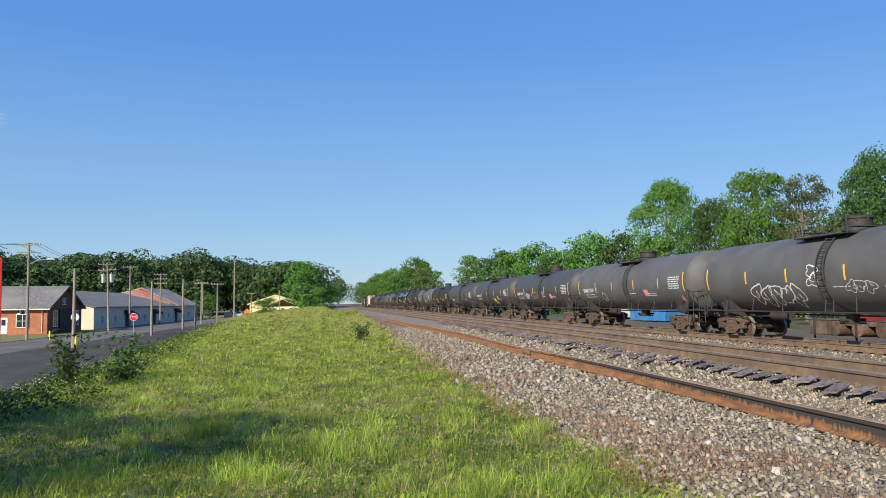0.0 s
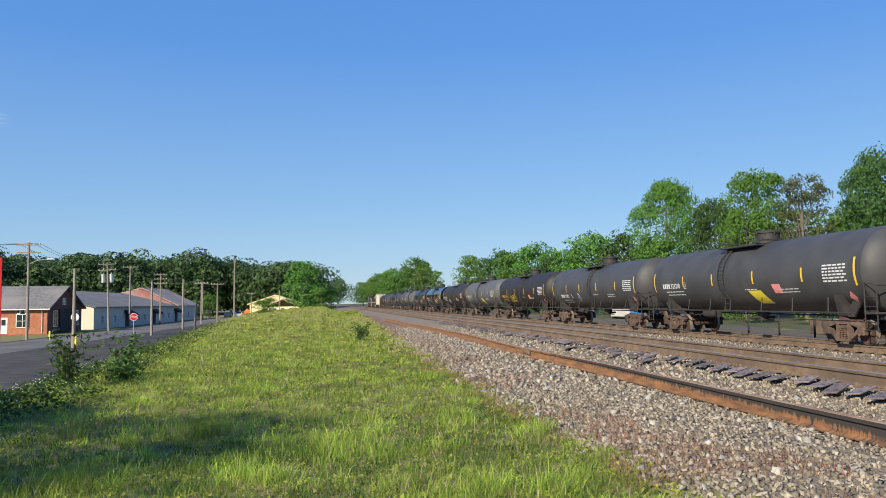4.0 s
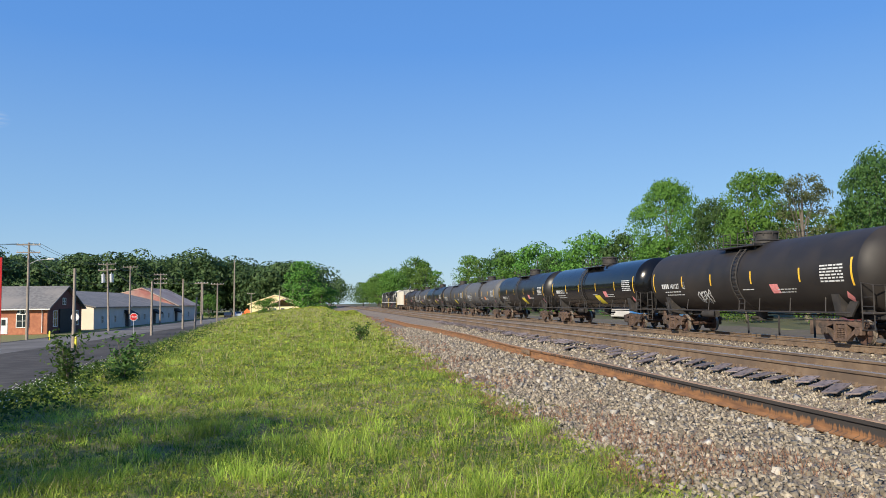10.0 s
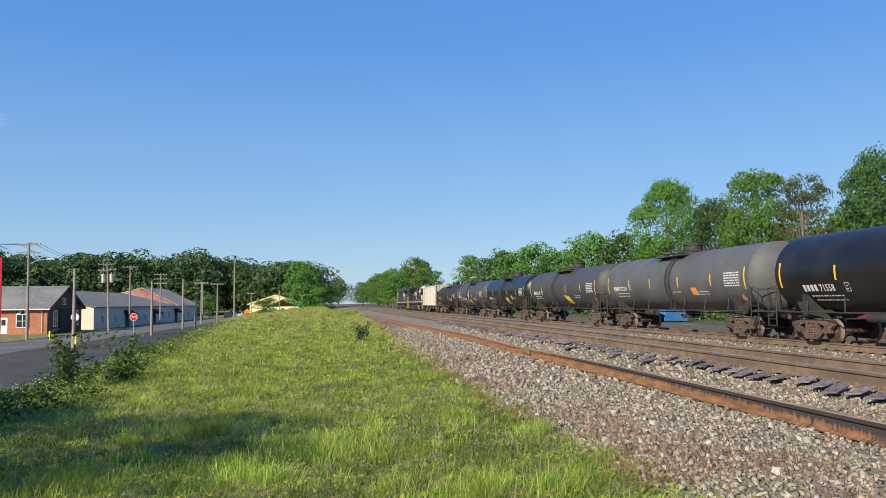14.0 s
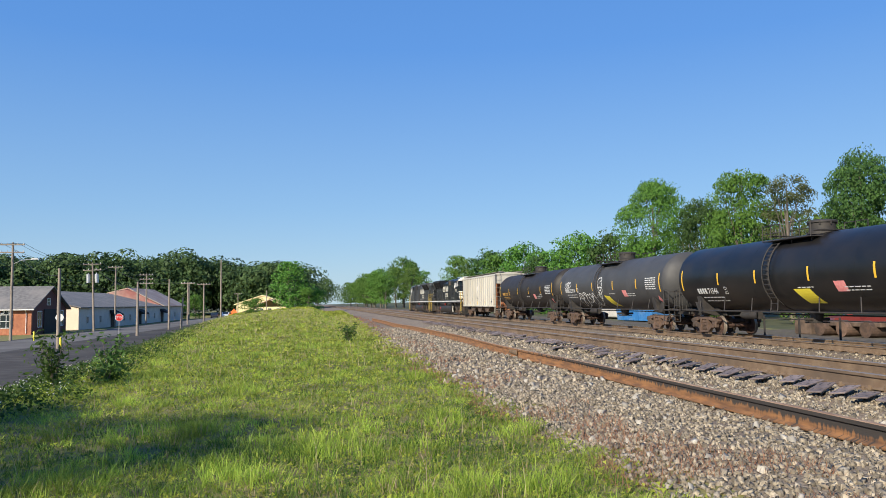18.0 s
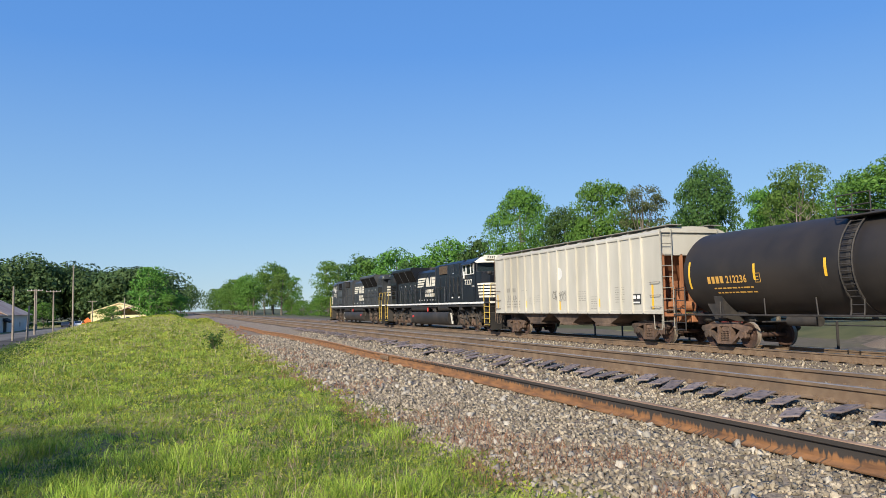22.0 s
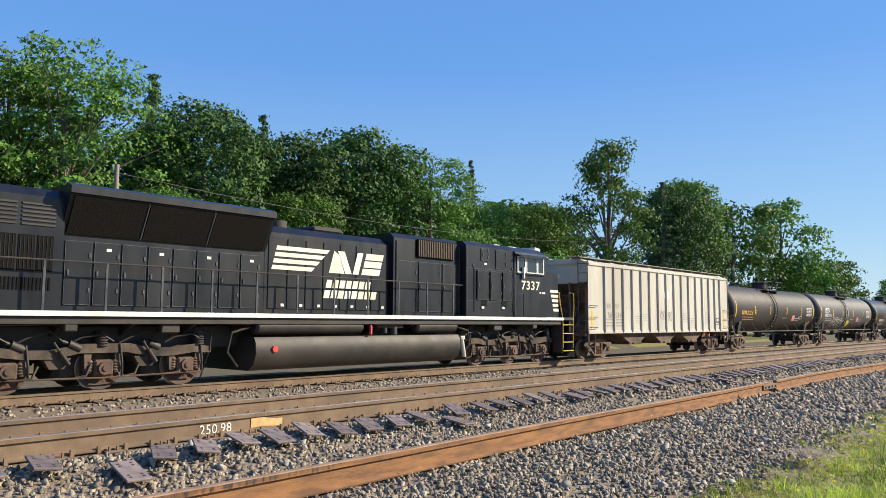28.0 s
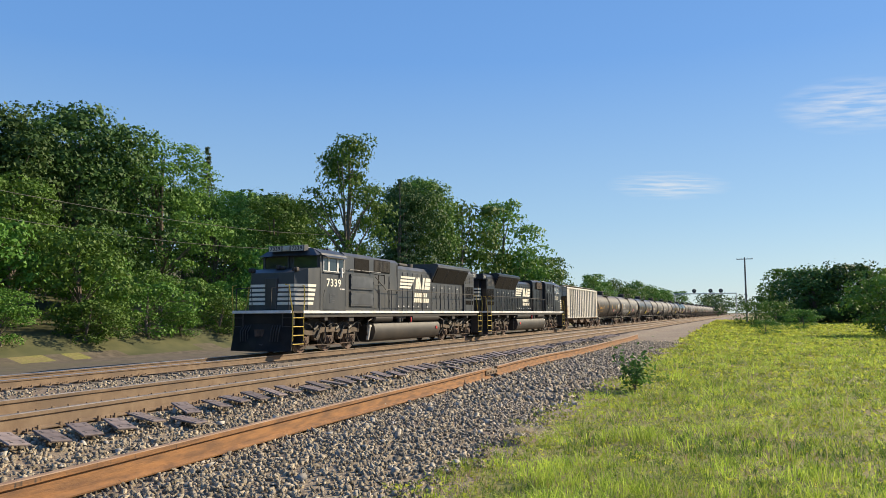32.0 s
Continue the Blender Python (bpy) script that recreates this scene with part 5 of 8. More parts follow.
BASE = tank_base()
CARS = [  # number, paint, style, patch, placard, tags, ink, label
    ("212236", "tank_brown", "a", 0, "placard_pink", [("stencil", 4.5, 1.9, 0.6, 0.3, 1, 0.03)], "orange_stencil", "brown-black rail tank car with orange number"),
    ("225916", "tank_char", "a", 0, "placard_pink", [("spray_white", -4.6, 1.35, 3.9, 0.72, 5, 0.055), ("spray_white", -6.8, 2.42, 1.1, 0.45, 3, 0.04), ("spray_white", -0.75, 1.75, 0.62, 0.75, 1, 0.055), ("spray_white", -0.72, 2.35, 0.75, 0.68, 1, 0.055)], "stencil", "grey rail tank car with white graffiti and yellow patch"),
    ("71546", "tank_satin", "a", 0.6, "placard_pink", [], "stencil", "black rail tank car with yellow square"),
    ("223089", "tank_char", "a", 1.2, "", [], "stencil", "grey rail tank car with yellow slanted square"),
    ("722234", "tank_grey", "a", 0, "placard_orange", [], "stencil", "grey rail tank car with orange placard"),
    ("71558", "tank_satin", "a", 0.7, "placard_pink", [], "stencil", "black rail tank car with large yellow square"),
    ("362151", "tank_black", "a", 1.2, "placard_pink", [], "stencil", "glossy black rail tank car reflecting the sky"),
    ("160127", "tank_brown", "a", 0, "placard_pink", [("stencil", -3.2, 1.5, 1.2, 0.5, 4, 0.05)], "stencil", "matt black rail tank car with grey scrawl"),
    ("190710", "tank_grey", "a", 1.0, "", [], "stencil", "grey rail tank car with yellow squares"),
    ("211364", "tank_brown", "a", 0, "placard_orange", [("yellow_patch", -3.6, 1.55, 2.2, 0.6, 5, 0.04)], "orange_stencil", "dark rail tank car with yellow graffiti"),
    ("10381", "tank_char", "a", 0, "", [("stencil", -2.3, 1.6, 0.4, 0.5, 1, 0.04)], "stencil", "grey rail tank car with white number"),
    ("333308", "tank_char", "a", 1.1, "placard_pink", [], "stencil", "grey rail tank car with yellow slanted patch"),
    ("190689", "tank_char", "a", 0, "placard_pink", [("spray_pink", -2.5, 1.35, 3.6, 0.9, 4, 0.035), ("spray_white", -4.1, 1.85, 1.2, 0.42, 3, 0.05), ("spray_pink", 1.0, 2.0, 0.6, 0.4, 2, 0.04)], "stencil", "grey rail tank car with pink graffiti"),
    ("223259", "tank_grey", "a", 0, "placard_pink", [("stencil", -3.6, 1.6, 0.6, 0.6, 1, 0.03)], "stencil", "grey rail tank car with pink placard"),
    ("", "tank_grey", "a", 0, "", [("spray_white", -4.3, 1.38, 3.3, 0.82, 5, 0.05), ("spray_white", -0.45, 2.0, 0.62, 0.42, 1, 0.04), ("spray_white", -0.42, 2.42, 0.58, 0.40, 1, 0.04), ("stencil", 1.6, 1.8, 1.4, 0.4, 3, 0.025)], "orange_stencil", "grey rail tank car with large white graffiti"),
]
NUDGE = [-0.3, -0.35, -0.1, 0.22, 0.5, 0.85, 1.33, 1.95, 2.58, 3.0, 3.45, 4.1, 4.76, 5.0, 5.24]      # uneven slack in the couplers
LADDERS = [-0.9, -0.9, -0.8, -1.2, 0.6, -0.5, -1.0, 0.5, -0.7, 0.3, 0.42, -0.8, 0.6, 0.6, 0.46]       # ladder off the middle, to the viewer's right
for k in range(26):
    car = BASE if k == 0 else copy_thing(BASE, Matrix())
    VEHICLES.append((car, 16.95 + 17.85 * (k + 0.5) + (NUDGE[k] if k < 15 else 0.43 * k - 0.8)))
    for ob in car.children:
        if ob.name.split(".")[0] in ("ladder", "centre_band"):
            ob.location.y = -LADDERS[k % 15]
ALL_TANKS = [c for c, s in VEHICLES]
for k, car in enumerate(ALL_TANKS):
    num, paint, style, patch, placard, tags, ink, label = CARS[k] if k < len(CARS) else ("", random.Random(k).choice(("tank_grey", "tank_grey", "tank_satin", "tank_brown")), "a", 0, "", [], "stencil", "dark grey rail tank car in a long train")
    car["label"] = label
    for ob in car.children:
        if ob.name.split(".")[0] == "tank":
            ob.material_slots[0].link = "OBJECT"
            ob.material_slots[0].material = M[paint]
    if k < len(CARS):
        tank_marks(car, num, style, patch, placard, tags, k + 3, ink)
g = Geo()
NUMBERS.quad(g, [(-0.05, 1.92), (0.78, 1.86), (1.36, 1.24), (0.42, 1.30)], 6)
part("paint_patch", g, M["yellow_patch"], ALL_TANKS[1], "yellow sprayed patch")


# ---- covered hopper ----
def hopper_car():
    car = thing("hopper_car", "light grey covered hopper car with rusty end", "hopper car")
    HL, HX, Z0, Z1 = 7.95, 1.52, 1.15, 4.22
    g = Geo().prism([(-HX, Z0), (HX, Z0), (HX, Z1), (1.1, Z1 + 0.16), (0, Z1 + 0.22), (-1.1, Z1 + 0.16), (-HX, Z1)], 1, -6.9, 6.9)
    for s in (-1, 1):
        for e in (-1, 1):
            part("side_end", Geo().box((s * HX, e * 6.9, Z0), (s * (HX - 0.03), e * HL, Z1)), M["hopper_grey"], car)
        part("side_sill", Geo().box((s * (HX + 0.03), -HL, Z0 - 0.03), (s * (HX - 0.03), HL, Z0 + 0.10), 0.01), M["hopper_grey"], car)
        part("top_chord", Geo().box((s * (HX + 0.05), -HL, Z1 - 0.10), (s * (HX - 0.05), HL, Z1 + 0.02), 0.02), M["hopper_grey"], car)
    part("body", g, M["hopper_grey"], car)
    ribs = [6.57, 5.72, 4.85, 3.95, 3.05, 2.15, 1.22, 0.3, -0.62, -1.53, -2.44, -3.36, -4.26, -5.16, -6.0, -6.75]
    for s in (-1, 1):
        for y in ribs:
            g = Geo().prism([(s * HX, y - 0.032), (s * (HX + 0.085), y - 0.026), (s * (HX + 0.085), y + 0.026), (s * HX, y + 0.032)], 2, Z0 + 0.02, Z1 - 0.06)
            part("side_rib", g, M["hopper_grey"], car)
    g = Geo().box((-HX, -HL, Z1), (HX, HL, Z1 + 0.03))
    g = Geo().prism([(-HX - 0.03, Z1), (HX + 0.03, Z1), (1.1, Z1 + 0.19), (0, Z1 + 0.25), (-1.1, Z1 + 0.19)], 1, -HL, -6.9)
    part("roof_end", g, M["hopper_grey"], car)
    g = Geo().prism([(-HX - 0.03, Z1), (HX + 0.03, Z1), (1.1, Z1 + 0.19), (0, Z1 + 0.25), (-1.1, Z1 + 0.19)], 1, 6.9, HL)
    part("roof_end", g, M["hopper_grey"], car)
    g = Geo()
    for s in (-1, 1):
        g.box((s * 0.62, -HL - 0.15, Z1 + 0.27), (s * 1.2, HL + 0.15, Z1 + 0.295))
        for y in np.arange(-7.8, 7.9, 1.3):
            g.box((s * 0.6, y - 0.02, Z1 + 0.12), (s * 1.12, y + 0.02, Z1 + 0.27))
    part("roof_walkway", g, M["stencil_faded"], car, "grey steel roof walkway")
    for y in (-6.0, -4.0, -2.0, 0.0, 2.0, 4.0, 6.0):
        part("roof_hatch", Geo().box((-0.4, y - 0.85, Z1 + 0.16), (0.4, y + 0.85, Z1 + 0.30), 0.04), M["hopper_grey"], car)
    for e in (-1, 1):
        # sloping end sheet, posts and sill under the overhang
        g = Geo().prism([(e * 6.88, 3.35), (e * 7.85, 3.35), (e * 7.85, 3.42), (e * 6.95, 3.42)], 0, -HX + 0.04, HX - 0.04)
        g.box((-HX + 0.04, e * 7.78, 3.4), (HX - 0.04, e * 7.86, Z1 + 0.1))
        part("end_sheet", g, M["hopper_grey"], car)
        g = Geo().prism([(e * 6.9, 3.4), (e * 7.7, 3.4), (e * 6.93, 2.4), (e * 6.93, 1.2), (e * 6.9, 1.2)], 0, -HX + 0.06, HX - 0.06)
        # +y end: its shade is put into a darker colour, frame and ladder too
        part("slope_sheet", g, M["hopper_rust" if e < 0 else "hopper_under"], car, "rusty brown slope sheet" if e < 0 else "grimy slope sheet, its shade in the dark colour")
        g = Geo().box((-0.35, e * 6.5, 0.78), (0.35, e * 8.15, 1.12), 0.03).box((-1.45, e * 7.75, 1.02), (1.45, e * 8.1, 1.14), 0.02)
        for s in (-1, 1):
            g.prism([(e * 7.8, 1.1), (e * 7.95, 1.1), (e * 7.95, 3.4), (e * 7.85, 3.4)], 0, s * 1.35, s * 1.45)
            g.prism([(e * 6.95, 2.6), (e * 7.0, 2.75), (e * 7.85, 1.25), (e * 7.8, 1.1)], 0, s * 0.5, s * 0.6)
            g.prism([(e * 7.75, 1.1), (e * 7.85, 1.1), (e * 7.85, 3.4), (e * 7.75, 3.4)], 0, s * 0.45, s * 0.55)
        g.cyl((-1.0, e * 7.4, 1.4), (0.2, e * 7.4, 1.4), 0.2, n=14)
        g.box((0.45, e * 7.3, 1.5), (0.85, e * 7.6, 1.95), 0.03)
        part("end_frame", g, M["hopper_rust" if e < 0 else "hopper_under"], car)
        for s in (-1, 1):
            g = Geo()
            for x in (s * 1.54, s * 1.06):
                g.tube([(x, e * 8.02, 0.62), (x, e * 8.02, 4.35)], 0.022, 5)
            for z in np.arange(0.85, 4.4, 0.42):
                g.tube([(s * 1.54, e * 8.02, z), (s * 1.06, e * 8.02, z)], 0.016, 5)
            for z in (1.4, 1.85, 2.35):
                g.tube([(s * 1.54, e * 7.90, z), (s * 1.62, e * 7.86, z), (s * 1.62, e * 7.3, z), (s * 1.54, e * 7.26, z)], 0.016, 5)
            g.tube([(s * 1.5, e * 7.9, 1.15), (s * 1.5, e * 7.85, 0.55), (s * 1.5, e * 7.4, 0.55), (s * 1.5, e * 7.35, 1.15)], 0.022, 5)
            part("end_ladder", g, M["stencil_faded" if e < 0 else "hopper_under"], car)
        freight_truck(car, e * 6.35)
        coupler(car, e * 8.25, e)
    g = Geo().box((-0.3, -6.2, 0.80), (0.3, 6.2, 1.1), 0.03)
    part("centre_sill", g, M["hopper_under"], car)
    for y in (-3.3, 0.0, 3.3):
        g = Geo()
        g.prism([(y - 1.62, 1.16), (y + 1.62, 1.16), (y + 0.6, 0.70), (y - 0.6, 0.70)], 0, -1.3, -0.32)
        g.prism([(y - 1.62, 1.16), (y + 1.62, 1.16), (y + 0.6, 0.70), (y - 0.6, 0.70)], 0, 0.32, 1.3)
        g.box((-1.35, y - 0.62, 0.58), (1.35, y + 0.62, 0.71), 0.02)
        g.cyl((-1.45, y + 0.3, 0.64), (1.45, y + 0.3, 0.64), 0.035, n=8)
        part("discharge_bay", g, M["hopper_under"], car)
    sd = Side(-1, HX)
    g = Geo()
    v = [(1.05 * 0.28 * math.cos(a * math.pi / 12), 0.29 * math.sin(a * math.pi / 12)) for a in range(24)]
    g.add([sd.pt(-0.19 + a, 3.02 + b) for a, b in v], [tuple(range(24))])
    part("round_mark", g, M["white_paint"], car, "pale round painted mark")
    for u0, wd in ((-6.33, 0.14), (-6.15, 0.15), (-5.62, 0.15), (-5.42, 0.06), (-5.3, 0.05)):
        g = Geo()
        sd.rect(g, u0, 2.26, wd, 0.22, 1)
        part("owner_bar", g, M["stencil_faded"], car, "faded dark stencilled bar")
    for word, u0, wd in (("56", -6.25, 1.0), ("634", -5.62, 1.1)):
        g = Geo()
        sd.letter(g, word, u0, 1.83, 0.36, wd, 0.012)
        part("car_number", g, M["stencil_faded"], car, "faded dark car number")
    g = Geo()
    sd.small_lines(g, -6.4, 1.72, 0.8, 3, 0.14, 0.06, 4); sd.small_lines(g, -5.5, 1.72, 0.8, 3, 0.14, 0.06, 5)
    for k, (u, w, n) in enumerate(((-3.6, 1.9, 4), (-2.8, 2.0, 4), (1.6, 2.1, 5), (2.7, 1.85, 6), (4.7, 2.2, 7), (-4.5, 2.3, 1))):
        sd.small_lines(g, u, w, 0.7, n, 0.10, 0.02, 20 + k)
    part("stencils", g, M["stencil_faded"], car, "faded stencilled lettering")
    g = Geo(); sd.rect(g, 5.95, 1.5, 0.62, 0.42, 1)
    part("test_panel", g, M["spray_black"], car, "black stencil panel")
    g = Geo()
    for q in ((6.0, 1.72, 0.22, 0.14), (6.3, 1.72, 0.22, 0.14), (6.0, 1.55, 0.5, 0.06)):
        sd.quad(g, [(q[0], q[1]), (q[0] + q[2], q[1]), (q[0] + q[2], q[1] + q[3]), (q[0], q[1] + q[3])], 1)
    for ob in [part("test_panel_marks", g, M["white_paint"], car)]:
        ob.location.x = -0.004
    for u, w, h in ((-7.72, 1.42, 0.75), (-0.25, 1.30, 0.4), (-3.98, 1.42, 0.35), (3.35, 1.42, 0.35), (7.3, 1.3, 0.95)):
        g = Geo(); sd.rect(g, u, w, 0.13, h, 1)
        part("reflective_strip", g, M["yellow_strip"], car, "yellow reflective strip")
    g = Geo(); sd.tag(g, -0.90, 1.76, 1.3, 0.42, 5, 77, 0.016)
    part("graffiti", g, M["spray_black"], car, "thin black graffiti scrawl")
    return car


VEHICLES.append((hopper_car(), 8.2))


# ---- locomotives ----
def loco_truck(parent, y0, s):
    """Three-axle truck in the middle of y0: side beams with pedestal legs round each axle box."""
    g = Geo()
    for x in (-0.90, 0.90):
        g.prism([(-2.78, 0.80), (-2.80, 0.94), (-2.35, 1.03), (-1.75, 0.95), (-1.15, 0.94), (-0.62, 1.07), (0.62, 1.07), (1.15, 0.94), (1.75, 0.95), (2.35, 1.03), (2.80, 0.94), (2.78, 0.80), (2.30, 0.82), (1.75, 0.75), (1.15, 0.74), (0.55, 0.86), (-0.55, 0.86), (-1.15, 0.74), (-1.75, 0.75), (-2.30, 0.82)], 0, x - 0.11, x + 0.11)
        for k in (-1.04, 1.04):
            g.prism([(k - 0.30, 0.76), (k + 0.30, 0.76), (k + 0.16, 0.52), (k - 0.16, 0.52)], 0, x - 0.08, x + 0.08)
        for y in (-2.08, 0.0, 2.08):
            for d in (-0.36, 0.36):
                g.prism([(y + d - 0.09, 0.90), (y + d + 0.09, 0.90), (y + d + 0.055, 0.40), (y + d - 0.055, 0.40)], 0, x - 0.07, x + 0.07)
    for y in (-2.4, -1.05, 1.05, 2.4):
        g.box((-0.8, y - 0.15, 0.62), (0.8, y + 0.15, 0.88), 0.03)
    tk = part("truck", g, M["bogie_dust"], parent, m=pose(0, y0, 0), smooth=35)
    for x in (-1, 1):
        for y in (-2.62, -0.52, 1.56):                       # brake shoes and their levers
            part("brake_shoe", Geo().prism([(y, 0.36), (y + 0.09, 0.34), (y + 0.13, 0.70), (y + 0.05, 0.74)], 0, x * 0.70, x * 0.86), M["truck_rust"], tk)
            part("brake_lever", Geo().tube([(x * 0.96, y + 0.06, 0.30), (x * 1.03, y + 0.10, 0.62), (x * 1.02, y + 0.16, 1.06)], 0.03, 6), M["loco_grime"], tk)
        part("brake_rod", Geo().tube([(x * 1.03, -2.5, 0.33), (x * 1.03, 0.0, 0.29), (x * 1.03, 2.3, 0.33)], 0.022, 6), M["truck_rust"], tk)
        for y in (-1.05, 1.02):                              # slanting dampers
            part("damper", Geo().cyl((x * 1.06, y - 0.20, 0.62), (x * 1.08, y + 0.02, 0.92), 0.055, n=10).cyl((x * 1.08, y + 0.02, 0.92), (x * 1.09, y + 0.16, 1.12), 0.03, n=8), M["loco_grime"], tk, smooth=40)
        for y in (-2.78, 2.72):
            part("sand_pipe", Geo().tube([(x * 1.0, y, 1.35), (x * 1.02, y * 0.99, 0.9), (x * 0.86, y * 0.965, 0.42), (x * 0.78, y * 0.95, 0.12)], 0.022, 6), M["loco_grime"], tk)
    for y in (-2.08, 0.0, 2.08):
        part("wheelset", LWHEEL, None, tk, m=pose(0, y, 0.51))
        for x in (-1, 1):
            g = Geo().box((x * 0.80, y - 0.23, 0.32), (x * 1.04, y + 0.23, 0.70), 0.05)
            g.cyl((x * 1.0, y, 0.51), (x * 1.10, y, 0.51), 0.15, n=16).cyl((x * 1.08, y, 0.51), (x * 1.13, y, 0.51), 0.07, n=10)
            part("journal_box", g, M["truck_rust"], tk, smooth=35)
            for d in (-0.30, 0.30):
                g = Geo().revolve([(0.40, 0.05)] + [(0.42 + q * 0.0325, 0.085 if q % 2 else 0.055) for q in range(8)] + [(0.70, 0.05)], (x * 0.92, y + d, 0), 2, 12)
                part("coil_spring", g, M["truck_rust"], tk)
    for x in (-1, 1):
        for y in (-1.35, 0.55, 1.75):
            g = Geo().cyl((x * 0.96, y, 0.96), (x * 0.96, y + 0.26, 1.08), 0.10, n=12).cyl((x * 0.96, y + 0.26, 1.08), (x * 0.96, y + 0.4, 1.14), 0.045, n=8)
            part("brake_cylinder", g, M["loco_grime"], tk, smooth=40)
        for y in (-2.15, 0.35):
            g = Geo()
            for q in range(5):
                g.cyl((x * 0.92, y - 0.3, 1.02 + q * 0.06), (x * 0.92, y - 0.3, 1.05 + q * 0.06), 0.16, n=14)
            g.cyl((x * 0.92, y - 0.3, 1.0), (x * 0.92, y - 0.3, 1.36), 0.11, n=12)
            part("rubber_spring", g, M["steel_dark"], tk, smooth=40)
        for k in range(5):
            a = -2.5 + k * 1.15
            part("hose", Geo().tube([(x * 1.02, a, 1.12), (x * 1.08, a + 0.3, 1.28 + 0.08 * (k % 2)), (x * 1.05, a + 0.75, 1.22), (x * 1.0, a + 1.0, 1.08)], 0.024, 5), M["loco_grime"], tk)
            part("brake_hanger", Geo().tube([(x * 1.0, a + 0.5, 0.6), (x * 1.04, a + 0.62, 0.35), (x * 1.0, a + 0.85, 0.3)], 0.03, 5), M["bogie_dust"], tk)
    return tk


def door(lo, name, s, x, y0, y1, z0, z1, th=0.025, paint="loco_black"):
    """A raised door with a pale rim for its edge highlights, two hinges and a latch."""
    d = part(name, Geo().box((s * x, y0, z0), (s * (x + th), y1, z1), 0.012), M[paint], lo)
    g = Geo()
    e, w = x + th, 0.014
    for a, b, c, f in ((y0, y1, z0, z0 + w), (y0, y1, z1 - w, z1), (y0, y0 + w, z0 + w, z1 - w), (y1 - w, y1, z0 + w, z1 - w)):
        g.box((s * (e - 0.002), a + 0.012, c), (s * (e + 0.006), b - 0.012, f))
    part("rim", g, M["loco_edge"], d)
    for z in (z0 + (z1 - z0) * 0.2, z0 + (z1 - z0) * 0.75):
        part("hinge", Geo().box((s * e, y0 + 0.02, z), (s * (e + 0.02), y0 + 0.06, z + 0.10)), M["loco_edge"], d)
    part("latch", Geo().box((s * e, y1 - 0.10, (z0 + z1) / 2 - 0.06), (s * (e + 0.025), y1 - 0.06, (z0 + z1) / 2 + 0.06)), M["loco_edge"], d)
    return d


def loco(num, variant):
    lo = thing("locomotive", "black diesel locomotive with white stripes and grimy trucks", "locomotive", "pushing locomotives")
    K, W = M["loco_dust_haze" if variant else "loco_black"], M["white_paint"]
    PT = "loco_dust_haze" if variant else "loco_black"
    # frame, deck, sill stripe
    g = Geo().box((-0.55, -11.6, 0.9), (0.55, 11.6, 1.5), 0.04).box((-1.42, -11.1, 1.52), (1.42, 11.1, 1.70), 0.01)
    for y in np.arange(-10, 10.1, 1.6):
        g.prism([(-1.4, 1.52), (1.4, 1.52), (0.6, 1.2), (-0.6, 1.2)], 1, y - 0.04, y + 0.04)
    part("underframe", g, M["loco_grime"], lo)
    part("deck", Geo().box((-1.48, -11.85, 1.70), (1.48, 11.85, 1.80), 0.01), M["steel_dark"], lo)
    for s in (-1, 1):
        part("sill_stripe", Geo().box((s * 1.482, -11.05, 1.695), (s * 1.50, 11.05, 1.81), 0.004), W, lo, "white stripe along the deck edge")
    # engine hood
    g = Geo().prism([(-1.02, 1.8), (1.02, 1.8), (1.02, 4.1), (0.8, 4.3), (0.4, 4.36), (-0.4, 4.36), (-0.8, 4.3), (-1.02, 4.1)], 1, -1.2, 3.75)
    part("engine_hood", g, K, lo, smooth=30)
    for s in (-1, 1):
        for i in range(7):
            y = -0.95 + i * 0.66
            part("hood_door", Geo().box((s * 1.02, y, 1.95), (s * 1.045, y + 0.60, 3.95), 0.012), K, lo)
            part("hood_latch", Geo().box((s * 1.045, y + 0.05, 2.02), (s * 1.06, y + 0.16, 2.10)), M["stencil"], lo, "small pale label")
    part("silencer", Geo().box((-0.5, 0.4, 4.34), (0.5, 1.6, 4.52), 0.06), M["steel_dark"], lo)
    part("exhaust_stack", Geo().cyl((0, 2.6, 4.3), (0, 2.6, 4.58), 0.32, n=16), M["steel_dark"], lo, smooth=40)
    # tall brake and inverter section
    g = Geo().prism([(-1.18, 1.8), (1.18, 1.8), (1.18, 4.36), (1.0, 4.52), (-1.0, 4.52), (-1.18, 4.36)], 1, -4.62, -1.2)
    part("brake_hood", g, K, lo)
    for s in (-1, 1):
        g = Geo().box((s * 1.18, -4.18, 3.76), (s * 1.24, -2.28, 4.40), 0.02)
        part("grille_frame", g, M["screen"], lo)
        g = Geo()
        for i in range(20):
            y = -4.13 + i * 0.093
            g.box((s * 1.235, y, 3.80), (s * 1.275, y + 0.04, 4.36))
        part("grille_slats", g, M["loco_grime" if s > 0 and variant else "slat_brown"], lo, "vertical grille slats")
        if s > 0 and variant:
            bx = part("recess", Geo().box((s * 1.18, -4.12, 3.18), (s * 1.20, -2.88, 3.66), 0.004), M["screen"], lo, "dark open recess")
            g = Geo()
            for a, b, c, d in ((-4.16, -2.84, 3.12, 3.18), (-4.16, -2.84, 3.66, 3.72), (-4.16, -4.10, 3.18, 3.66), (-2.90, -2.84, 3.18, 3.66)):
                g.box((s * 1.205, a, c), (s * 1.235, b, d))
            part("recess_rim", g, K, bx)
